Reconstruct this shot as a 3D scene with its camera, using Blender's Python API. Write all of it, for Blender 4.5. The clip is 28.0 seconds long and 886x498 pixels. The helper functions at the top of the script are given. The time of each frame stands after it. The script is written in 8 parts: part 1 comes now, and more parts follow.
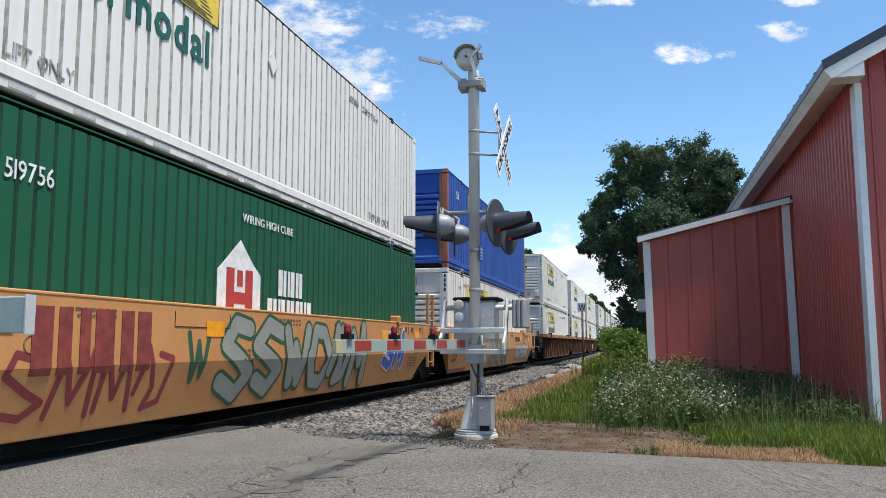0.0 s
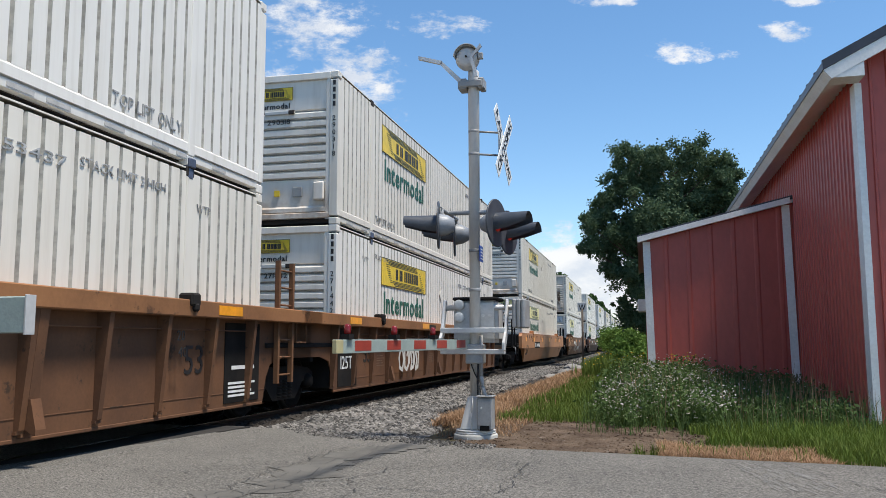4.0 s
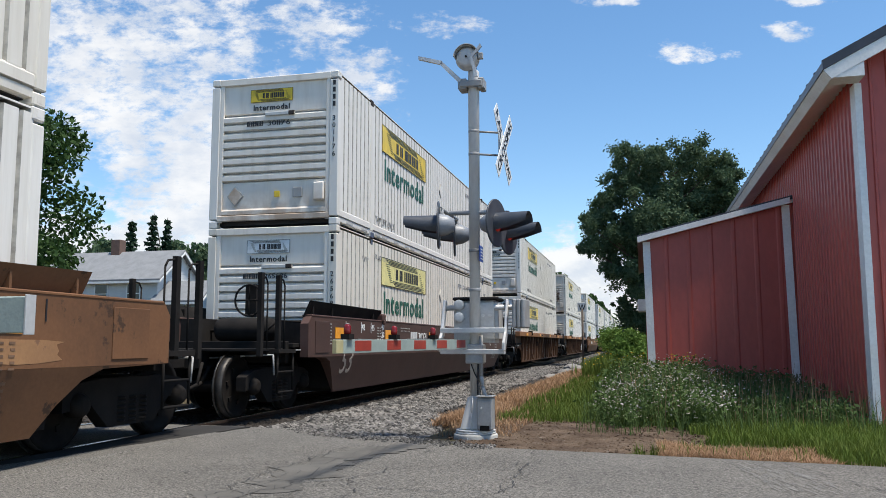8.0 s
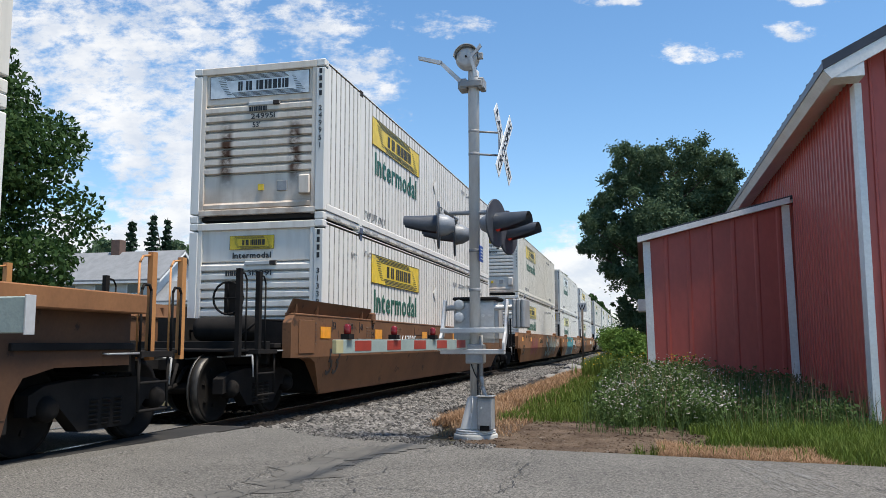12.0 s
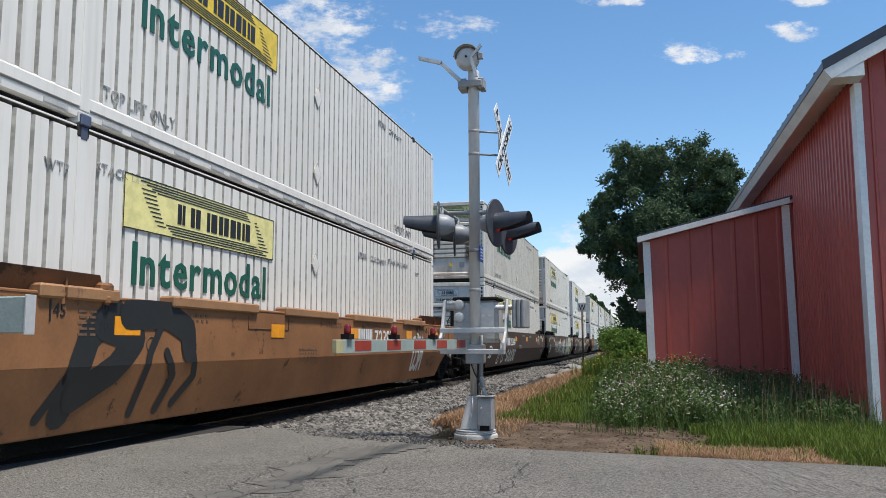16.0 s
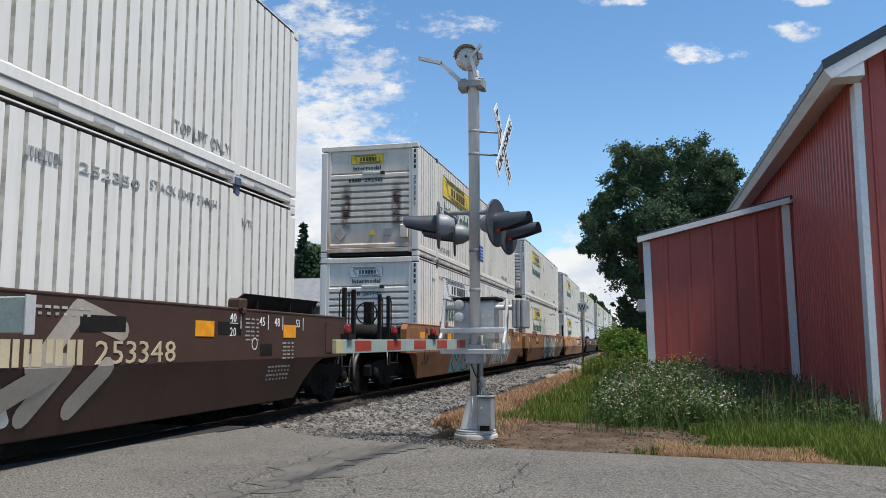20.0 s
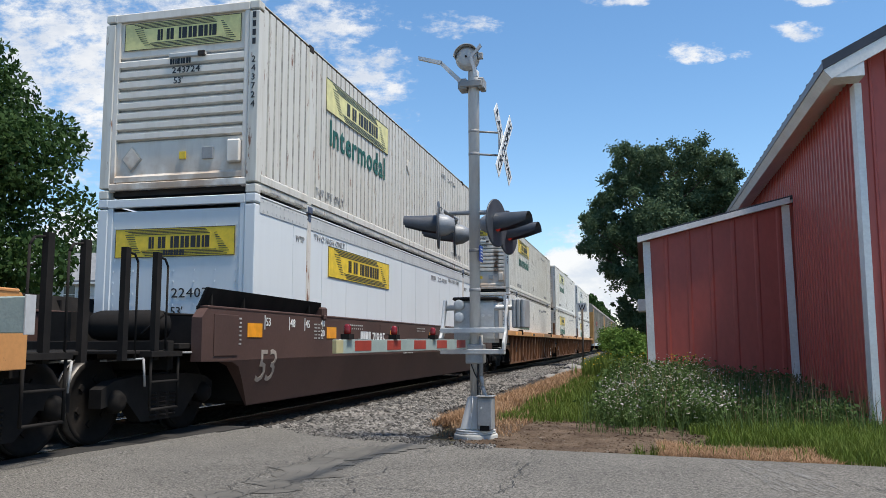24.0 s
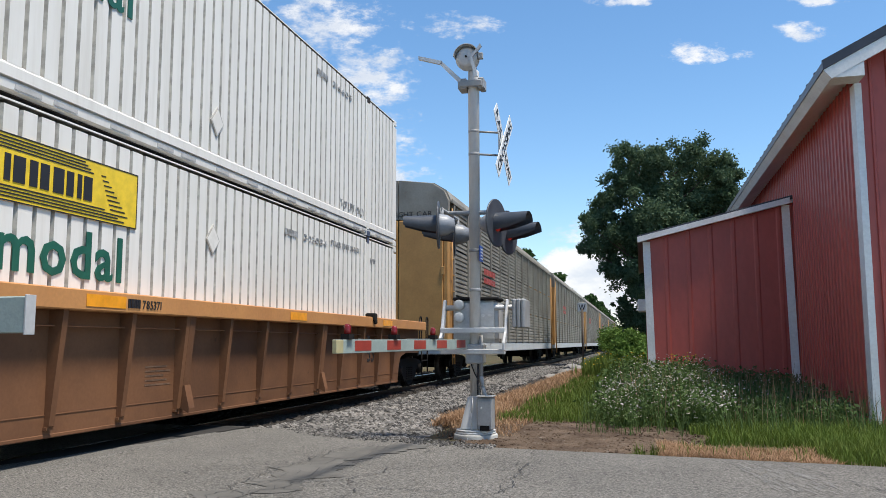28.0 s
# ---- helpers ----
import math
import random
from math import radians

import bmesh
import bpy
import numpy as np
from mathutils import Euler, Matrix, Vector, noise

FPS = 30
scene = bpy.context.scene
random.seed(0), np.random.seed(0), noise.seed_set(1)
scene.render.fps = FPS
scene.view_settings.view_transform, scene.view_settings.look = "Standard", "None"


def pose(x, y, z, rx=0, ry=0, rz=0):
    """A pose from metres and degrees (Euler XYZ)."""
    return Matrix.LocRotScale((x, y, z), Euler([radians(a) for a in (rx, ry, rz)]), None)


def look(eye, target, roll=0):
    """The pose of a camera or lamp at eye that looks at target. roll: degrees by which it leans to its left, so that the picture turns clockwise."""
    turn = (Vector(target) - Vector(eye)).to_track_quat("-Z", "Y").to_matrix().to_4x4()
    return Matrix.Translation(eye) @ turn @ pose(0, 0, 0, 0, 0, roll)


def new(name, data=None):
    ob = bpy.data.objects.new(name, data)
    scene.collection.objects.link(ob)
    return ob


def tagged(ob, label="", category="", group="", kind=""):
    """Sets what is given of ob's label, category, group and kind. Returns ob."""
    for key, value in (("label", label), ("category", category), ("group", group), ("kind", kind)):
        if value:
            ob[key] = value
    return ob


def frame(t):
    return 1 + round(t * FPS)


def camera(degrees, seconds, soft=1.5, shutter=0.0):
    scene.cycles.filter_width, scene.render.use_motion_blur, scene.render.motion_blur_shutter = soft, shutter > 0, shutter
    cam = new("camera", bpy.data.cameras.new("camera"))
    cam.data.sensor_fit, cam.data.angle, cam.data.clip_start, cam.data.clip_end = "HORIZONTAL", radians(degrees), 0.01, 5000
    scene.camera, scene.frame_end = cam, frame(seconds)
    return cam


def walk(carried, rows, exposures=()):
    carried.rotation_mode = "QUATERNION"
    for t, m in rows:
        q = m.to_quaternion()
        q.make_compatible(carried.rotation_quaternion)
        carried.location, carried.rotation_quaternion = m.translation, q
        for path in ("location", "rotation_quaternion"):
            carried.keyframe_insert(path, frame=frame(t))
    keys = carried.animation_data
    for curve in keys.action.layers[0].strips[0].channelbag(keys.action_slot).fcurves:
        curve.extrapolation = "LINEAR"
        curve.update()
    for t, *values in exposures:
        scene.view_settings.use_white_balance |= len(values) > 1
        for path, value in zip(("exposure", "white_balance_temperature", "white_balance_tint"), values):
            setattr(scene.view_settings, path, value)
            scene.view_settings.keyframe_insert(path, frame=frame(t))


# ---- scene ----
cam = camera(56.79, 28.0, soft=0.75)
EYE = pose(0, 0, 1.08, 96.577, 0, 13.517) @ pose(0, 0, 0, 0, 0, -0.108)
walk(cam, [(0, EYE), (28, EYE)], [(0, 0.36), (1, 0.45), (1.5, 0.37), (2, 0.27), (3, 0.22), (9, 0.22), (11, 0.27), (13, 0.2), (17, 0.13), (20, 0.13), (22, 0.2), (25, 0.2), (27, 0.27), (28, 0.28)])

# ---- light ----
SUN = Vector((0.40, -0.10, 1.15)).normalized()
world = bpy.data.worlds.new("sky")
scene.world = world
world.use_nodes = True
wn = world.node_tree
sky = wn.nodes.new("ShaderNodeTexSky")
sky.sky_type, sky.sun_disc = "NISHITA", False
sky.sun_elevation, sky.sun_rotation = math.asin(SUN.z), math.atan2(SUN.x, SUN.y)
sky.altitude, sky.air_density, sky.dust_density, sky.ozone_density = 200, 1.0, 0.2, 2.2
tone = wn.nodes.new("ShaderNodeHueSaturation")
tone.inputs["Saturation"].default_value, tone.inputs["Hue"].default_value = 1.16, 0.497
wn.links.new(sky.outputs[0], tone.inputs["Color"])
wn.links.new(tone.outputs[0], wn.nodes["Background"].inputs[0])
wn.nodes["Background"].inputs[1].default_value = 0.157
sun = new("sun", bpy.data.lights.new("sun", "SUN"))
sun.data.energy, sun.data.angle, sun.data.color = 5.0, radians(9.0), (1.0, 0.935, 0.83)
sun.matrix_world = look(SUN * 60, (0, 0, 0))

# ---- materials ----
def tree_of(name):
    m = bpy.data.materials.new(name)
    m.use_nodes = True
    nt = m.node_tree
    return m, nt, nt.nodes["Principled BSDF"]


def rgba(c):
    return (c[0], c[1], c[2], 1.0)


def nd(nt, kind, **kw):
    n = nt.nodes.new(kind)
    for k, v in kw.items():
        n.inputs[k].default_value = v
    return n


def coords(nt, stretch=(1, 1, 1), shift=True, world_space=False):
    """Position in metres, moved by a random amount for each object, stretched."""
    if world_space:
        src = nt.nodes.new("ShaderNodeNewGeometry").outputs["Position"]
    else:
        src = nt.nodes.new("ShaderNodeTexCoord").outputs["Object"]
    if shift:
        info = nt.nodes.new("ShaderNodeObjectInfo")
        mul = nt.nodes.new("ShaderNodeVectorMath")
        mul.operation = "MULTIPLY_ADD"
        nt.links.new(info.outputs["Random"], mul.inputs[0])
        mul.inputs[1].default_value = (37.0, 53.0, 29.0)
        nt.links.new(src, mul.inputs[2])
        src = mul.outputs[0]
    mp = nt.nodes.new("ShaderNodeMapping")
    mp.inputs["Scale"].default_value = stretch
    nt.links.new(src, mp.inputs["Vector"])
    return mp.outputs[0]


def noise_of(nt, vec, scale, detail=5, rough=0.6):
    n = nd(nt, "ShaderNodeTexNoise", Scale=scale, Detail=detail, Roughness=rough)
    nt.links.new(vec, n.inputs["Vector"])
    return n.outputs["Fac"]


def ramp(nt, fac, lo, hi, v0=0.0, v1=1.0):
    n = nd(nt, "ShaderNodeMapRange")
    n.interpolation_type = "SMOOTHSTEP"
    for k, v in (("From Min", lo), ("From Max", hi), ("To Min", v0), ("To Max", v1)):
        n.inputs[k].default_value = v
    nt.links.new(fac, n.inputs["Value"])
    return n.outputs[0]


def mix(nt, fac, a, b):
    n = nt.nodes.new("ShaderNodeMix")
    n.data_type = "RGBA"
    for sock, v in ((n.inputs[0], fac), (n.inputs[6], a), (n.inputs[7], b)):
        if isinstance(v, (tuple, list)):
            sock.default_value = rgba(v)
        elif isinstance(v, (int, float)):
            sock.default_value = v
        else:
            nt.links.new(v, sock)
    return n.outputs[2]


def bump(nt, bsdf, h, strength=0.3, dist=0.01):
    b = nd(nt, "ShaderNodeBump", Strength=strength, Distance=dist)
    nt.links.new(h, b.inputs["Height"])
    nt.links.new(b.outputs[0], bsdf.inputs["Normal"])


def surface(name, col, col2, scale=2.0, fine=40.0, rough=0.6, metal=0.0, relief=0.2, depth=0.004, stretch=(1, 1, 1),
            spots=None, spot_at=0.68, spot_scale=6.0, world_space=False, rough2=None, spot_soft=0.06, contrast=0.17):
    m, nt, b = tree_of(name)
    v = coords(nt, stretch, not world_space, world_space)
    big = ramp(nt, noise_of(nt, v, scale), 0.3, 0.72)
    c = mix(nt, big, col, col2)
    small = noise_of(nt, v, fine, 3)
    mul = nd(nt, "ShaderNodeMapRange")
    mul.inputs["To Min"].default_value, mul.inputs["To Max"].default_value = 1 - contrast, 1 + contrast
    nt.links.new(small, mul.inputs["Value"])
    hs = nt.nodes.new("ShaderNodeHueSaturation")
    nt.links.new(mul.outputs[0], hs.inputs["Value"])
    nt.links.new(c, hs.inputs["Color"])
    c = hs.outputs[0]
    if spots:
        s = ramp(nt, noise_of(nt, v, spot_scale, 8, 0.68), spot_at, spot_at + spot_soft)
        c = mix(nt, s, c, spots)
    nt.links.new(c, b.inputs["Base Color"])
    b.inputs["Metallic"].default_value = metal
    nt.links.new(ramp(nt, big, 0, 1, rough, rough if rough2 is None else rough2), b.inputs["Roughness"])
    if relief:
        bump(nt, b, small, relief, depth)
    return m


def white_paint(name, col, dirt, rust_at=0.70, streak=0.5, rust=(0.20, 0.075, 0.03)):
    """Container paint: grime running down, rust breaking through."""
    m, nt, b = tree_of(name)
    v = coords(nt)
    vs = coords(nt, (5.0, 5.0, 0.35))
    run = ramp(nt, noise_of(nt, vs, 1.3, 6, 0.65), 0.42, 0.80, 0.0, streak)
    blot = ramp(nt, noise_of(nt, v, 0.7, 5), 0.42, 0.78, 0.0, 0.55)
    c = mix(nt, run, col, dirt)
    c = mix(nt, blot, c, [0.5 * (p + q) for p, q in zip(col, dirt)])
    r = ramp(nt, noise_of(nt, coords(nt, (2.8, 2.8, 0.5)), 3.1, 9, 0.7), rust_at, rust_at + 0.05, 0, 0.9)
    c = mix(nt, r, c, rust)
    nt.links.new(c, b.inputs["Base Color"])
    b.inputs["Roughness"].default_value = 0.62
    b.inputs["Specular IOR Level"].default_value = 0.3
    bump(nt, b, noise_of(nt, v, 9.0, 3), 0.08, 0.01)
    return m


def stack_end(name, col, dirt, soot):
    """Corrugated end walls, with two sooty exhaust or rust runs on some."""
    m, nt, b = tree_of(name)
    v = coords(nt)
    raw = nt.nodes.new("ShaderNodeTexCoord").outputs["Object"]
    sep = nt.nodes.new("ShaderNodeSeparateXYZ")
    nt.links.new(raw, sep.inputs[0])
    c = mix(nt, ramp(nt, noise_of(nt, coords(nt, (4, 4, .5)), 1.4, 6), 0.4, 0.8, 0, .6), col, dirt)
    low = ramp(nt, sep.outputs[2], 0.9, 0.1)
    lowm = nt.nodes.new("ShaderNodeMath"); lowm.operation = "MULTIPLY"
    nt.links.new(low, lowm.inputs[0]); nt.links.new(ramp(nt, noise_of(nt, v, 2.0, 6), .30, .62, 0, .9), lowm.inputs[1])
    c = mix(nt, lowm.outputs[0], c, (0.42, 0.30, 0.21))
    for x in (-0.62, 0.72):
        d = nt.nodes.new("ShaderNodeMath"); d.operation = "SUBTRACT"; d.inputs[1].default_value = x
        nt.links.new(sep.outputs[0], d.inputs[0])
        a = nt.nodes.new("ShaderNodeMath"); a.operation = "ABSOLUTE"
        nt.links.new(d.outputs[0], a.inputs[0])
        band = ramp(nt, a.outputs[0], 0.17, 0.05)
        up = ramp(nt, sep.outputs[2], 0.5, 1.0)
        dn = ramp(nt, sep.outputs[2], 2.1, 1.5)
        t = nt.nodes.new("ShaderNodeMath"); t.operation = "MULTIPLY"; nt.links.new(band, t.inputs[0]); nt.links.new(up, t.inputs[1])
        t2 = nt.nodes.new("ShaderNodeMath"); t2.operation = "MULTIPLY"; nt.links.new(t.outputs[0], t2.inputs[0]); nt.links.new(dn, t2.inputs[1])
        t3 = nt.nodes.new("ShaderNodeMath"); t3.operation = "MULTIPLY"; nt.links.new(t2.outputs[0], t3.inputs[0])
        nt.links.new(ramp(nt, noise_of(nt, v, 5.0, 6), .28, .56, 0, soot), t3.inputs[1])
        c = mix(nt, t3.outputs[0], c, (0.085, 0.040, 0.022))
    nt.links.new(c, b.inputs["Base Color"])
    b.inputs["Roughness"].default_value = 0.75
    b.inputs["Specular IOR Level"].default_value = 0.25
    bump(nt, b, noise_of(nt, v, 9.0, 3), 0.08, 0.01)
    return m


def plain(name, col, rough=0.5, metal=0.0, vary=0.12, glow=0.0):
    m, nt, b = tree_of(name)
    n = noise_of(nt, coords(nt), 7.0, 5)
    nt.links.new(mix(nt, ramp(nt, n, .3, .7), [c * (1 - vary) for c in col], [min(1, c * (1 + vary)) for c in col]), b.inputs["Base Color"])
    b.inputs["Roughness"].default_value, b.inputs["Metallic"].default_value = rough, metal
    if glow:
        b.inputs["Emission Color"].default_value, b.inputs["Emission Strength"].default_value = rgba(col), glow
    return m


WHITE = white_paint("white container paint", (0.778, 0.751, 0.697), (0.562, 0.524, 0.454), 0.705, 0.55)
WHITE_WORN = white_paint("worn white container paint", (0.672, 0.651, 0.588), (0.473, 0.420, 0.336), 0.60, 0.85)
RUSTY_WHITE = white_paint("white paint breaking up with rust", (0.66, 0.63, 0.58), (0.42, 0.30, 0.20), 0.53, 0.9)
WHITE_PLATE = white_paint("smooth white composite panel", (0.693, 0.724, 0.735), (0.598, 0.619, 0.619), 0.80, 0.3)
GREEN = white_paint("green container paint", (0.009, 0.092, 0.043), (0.012, 0.072, 0.038), 0.80, 0.5)
BLUE = white_paint("blue container paint", (0.022, 0.085, 0.36), (0.04, 0.10, 0.28), 0.72, 0.5, (0.10, 0.09, 0.10))
RUSTY_POST = surface("red-brown corner post paint", (0.36, 0.12, 0.06), (0.25, 0.09, 0.05), 3, 30, 0.6)
GREY_END = white_paint("grey weathered aluminium", (0.55, 0.56, 0.55), (0.38, 0.38, 0.36), 0.72, 0.6)
# end whites are warmed to include light bounced off the ground
END = stack_end("white container end paint", (0.82, 0.76, 0.675), (0.60, 0.53, 0.44), 0.0)
END_SOOT = stack_end("stained container end paint", (0.77, 0.68, 0.575), (0.50, 0.41, 0.32), 1.0)
UNDER = surface("dark container underside and gap shade", (0.035, 0.032, 0.03), (0.06, 0.05, 0.045), 2, 30, 0.8)
YELLOW = plain("yellow panel film", (0.80, 0.55, 0.03), 0.4)
PALE_YELLOW = plain("faded yellow panel film", (0.80, 0.72, 0.30), 0.45)
PALE_WHITE = plain("white panel film", (0.78, 0.79, 0.78), 0.4)
INK = plain("black lettering", (0.018, 0.018, 0.02), 0.5)
INK_GREEN = plain("dark green lettering", (0.012, 0.10, 0.065), 0.5)
PAINT_WHITE = plain("white stencil paint", (0.72, 0.72, 0.70), 0.6)
PAINT_GREY = plain("faded stencil paint", (0.33, 0.28, 0.24), 0.7)
DULL_RED = plain("faded red lettering", (0.21, 0.040, 0.030), 0.6, vary=0.3)
FADED = plain("faded brown stencil paint", (0.15, 0.085, 0.05), 0.7, vary=0.4)
STENCIL = plain("weathered stencil ink", (0.33, 0.33, 0.325), 0.6, vary=0.5)
TWIST_BLUE = surface("worn blue lock paint", (0.09, 0.115, 0.19), (0.06, 0.07, 0.10), 8, 40, 0.5)
RAIL_LABEL = plain("grey label film", (0.48, 0.46, 0.43), 0.5)
# near-black so that the crossing carries the shade beneath the train
CROSSING_SHADE = surface("crossing surface darkened for train shade", (0.030, 0.029, 0.028), (0.045, 0.042, 0.039), 1.5, 40, 0.85, relief=0.5, world_space=True)
PAINT_DIM = plain("dull white stencil paint", (0.36, 0.345, 0.32), 0.7, vary=0.3)
PATCH_OCHRE = surface("ochre touch-up paint", (0.36, 0.19, 0.085), (0.28, 0.145, 0.068), 2.0, 30, 0.6, spots=(0.2, 0.1, 0.055), spot_at=0.6, spot_scale=5)
RED_MARK = plain("red lettering", (0.42, 0.05, 0.04), 0.5)
ORANGE_REFLECT = plain("orange reflective strip", (0.85, 0.33, 0.02), 0.35)
ORANGE_TAN = surface("orange ochre freight car paint", (0.46, 0.205, 0.085), (0.38, 0.165, 0.068), 0.8, 25, 0.6, spots=(0.19, 0.085, 0.04), spot_at=0.66, spot_scale=3)
YELLOW_OCHRE = surface("ochre freight car paint", (0.55, 0.255, 0.085), (0.45, 0.20, 0.07), 0.8, 25, 0.55, spots=(0.20, 0.085, 0.035), spot_at=0.66, spot_scale=3)
TAN_BROWN = surface("tan brown freight car paint", (0.305, 0.142, 0.063), (0.21, 0.10, 0.048), 0.9, 25, 0.65, spots=(0.10, 0.052, 0.03), spot_at=0.60, spot_scale=2.5)
RUST_BROWN = surface("rust brown freight car paint", (0.195, 0.095, 0.048), (0.13, 0.067, 0.038), 0.8, 25, 0.65, spots=(0.07, 0.042, 0.028), spot_at=0.58, spot_scale=2.5)
MAROON_BROWN = surface("maroon brown freight car paint", (0.096, 0.056, 0.047), (0.070, 0.042, 0.036), 0.7, 25, 0.55, spots=(0.075, 0.045, 0.038), spot_at=0.64, spot_scale=2.2)
DARK_BROWN = surface("dark brown freight car paint", (0.080, 0.045, 0.035), (0.056, 0.034, 0.027), 0.7, 25, 0.55, spots=(0.10, 0.08, 0.065), spot_at=0.66, spot_scale=2.2)
# rib-sided sheet paints: dirt plus the chord's shade put into the colour
MID_BROWN = surface("grimy shaded brown freight car paint", (0.165, 0.080, 0.042), (0.10, 0.052, 0.032), 0.9, 25, 0.65, spots=(0.06, 0.038, 0.026), spot_at=0.60, spot_scale=2.5)
RUST_DARK = surface("dark rust brown freight car paint", (0.105, 0.054, 0.031), (0.068, 0.038, 0.025), 0.9, 25, 0.7, spots=(0.04, 0.026, 0.02), spot_at=0.59, spot_scale=2.5)
TAN_RUST = surface("orange tan freight car paint", (0.200, 0.094, 0.047), (0.120, 0.058, 0.032), 0.8, 25, 0.6, spots=(0.10, 0.052, 0.03), spot_at=0.63, spot_scale=2.5)
SOOT = surface("sooty black steel", (0.010, 0.0092, 0.009), (0.022, 0.019, 0.017), 2, 40, 0.85)
WHITE_CREAM = white_paint("creamy white container paint", (0.745, 0.702, 0.621), (0.540, 0.486, 0.400), 0.70, 0.6)
# end recesses: the shadow line under each band is painted in, with grime
GROOVE_END = plain("grimy shaded end groove", (0.30, 0.285, 0.26), 0.7, vary=0.25)
# side grooves: grime, with the shade inside the corrugation put into the colour
GROOVE = plain("grimy shaded white groove", (0.43, 0.41, 0.365), 0.7, vary=0.3)
GROOVE_GREEN = plain("grimy shaded green groove", (0.006, 0.06, 0.03), 0.7)
GROOVE_BLUE = plain("grimy shaded blue groove", (0.010, 0.042, 0.20), 0.7)
GREASE = surface("greasy wheel steel", (0.009, 0.008, 0.0075), (0.017, 0.014, 0.012), 4, 40, 0.8, 0.0)
TREAD = surface("polished wheel tread", (0.10, 0.092, 0.084), (0.03, 0.027, 0.024), 3, 60, 0.5, 0.6)
GALV = surface("galvanised steel", (0.62, 0.615, 0.60), (0.47, 0.465, 0.455), 3, 30, 0.5, 0.3, spots=(0.24, 0.23, 0.22), spot_at=0.68)
MAST_PAINT = surface("aluminium mast paint", (0.62, 0.605, 0.58), (0.50, 0.485, 0.465), 2.5, 40, 0.5, 0.0, stretch=(1, 1, .3), spots=(0.22, 0.19, 0.16), spot_at=0.69)
BOX_GREY = surface("grey machine paint", (0.34, 0.34, 0.335), (0.25, 0.25, 0.25), 4, 40, 0.5, 0.0, spots=(0.14, 0.12, 0.10), spot_at=0.69)
MACHINE_GREY = surface("light grey machine paint", (0.56, 0.56, 0.55), (0.43, 0.43, 0.425), 4, 40, 0.5, 0.0, spots=(0.16, 0.14, 0.12), spot_at=0.68)
LAMP_GREY = surface("grey lamp paint", (0.27, 0.29, 0.32), (0.20, 0.215, 0.24), 4, 40, 0.45)
BLACK_SHADE = surface("dark slate lamp hood paint", (0.040, 0.046, 0.058), (0.065, 0.072, 0.085), 4, 40, 0.45)
LENS = plain("dim red lens", (0.24, 0.012, 0.010), 0.2, glow=0.35)
LAMP_RED = plain("red marker lens", (0.17, 0.008, 0.010), 0.2, glow=0.04)
GATE_WHITE = surface("grey white reflective sheet", (0.33, 0.39, 0.355), (0.28, 0.335, 0.31), 5, 60, 0.4)
GATE_RED = surface("red reflective sheet", (0.36, 0.055, 0.035), (0.28, 0.04, 0.03), 5, 60, 0.4)
ROPE_TAN = plain("yellowed reflective sheet", (0.42, 0.37, 0.20), 0.5)
SIGN_BLUE = plain("blue sign sheet", (0.02, 0.09, 0.42), 0.4)
SIGN_WHITE = plain("white sign sheet", (0.76, 0.77, 0.76), 0.45)
BARN_RED = surface("dark red metal siding", (0.485, 0.092, 0.069), (0.405, 0.075, 0.058), 0.8, 12, 0.42, 0.0, 0.1, stretch=(1, 1, .4), world_space=True)
BARN_WHITE = surface("white trim paint", (0.86, 0.85, 0.82), (0.76, 0.74, 0.70), 1.5, 20, 0.5, spots=(0.40, 0.36, 0.30), spot_at=0.70)
ROOF_DARK = surface("charcoal metal roofing", (0.045, 0.047, 0.055), (0.06, 0.06, 0.07), 2, 20, 0.4, 0.3)
ROCK = surface("grey field stone", (0.24, 0.225, 0.20), (0.16, 0.15, 0.135), 3, 30, 0.9, relief=0.6)
CONCRETE = surface("pale concrete", (0.46, 0.45, 0.42), (0.34, 0.33, 0.31), 5, 60, 0.85, relief=0.5)
RAIL_SIDE = surface("rusty rail steel", (0.06, 0.036, 0.026), (0.04, 0.028, 0.022), 3, 40, 0.7, 0.3)
RAIL_TOP = surface("polished rail head", (0.52, 0.51, 0.50), (0.42, 0.41, 0.40), 3, 50, 0.25, 1.0)
TIE_WOOD = surface("creosoted timber", (0.030, 0.024, 0.020), (0.05, 0.04, 0.034), 3, 30, 0.9, stretch=(1, 8, 8))
# dull, oily and dusty surfaces hardly shine
for dull in (SOOT, GREASE, UNDER, CROSSING_SHADE, RAIL_SIDE, TIE_WOOD, MAROON_BROWN, DARK_BROWN, RUST_DARK, RUST_BROWN, MID_BROWN, TAN_BROWN, TAN_RUST):
    dull.node_tree.nodes["Principled BSDF"].inputs["Specular IOR Level"].default_value = 0.15

# ---- building helpers ----
MESHES = {}
SMALL = ("block_lettering", "small_stencil", "scrollwork", "spray_paint_outline", "spray_paint_fill", "spray_paint_cloud", "writing", "touch_up_paint", "spring_group")


def finish(bm, name, material, smooth=False):
    me = bpy.data.meshes.new(name)
    bm.normal_update()
    bm.to_mesh(me)
    bm.free()
    for m in (material if isinstance(material, (list, tuple)) else [material]):
        me.materials.append(m)
    if smooth:
        me.shade_smooth()
    return me


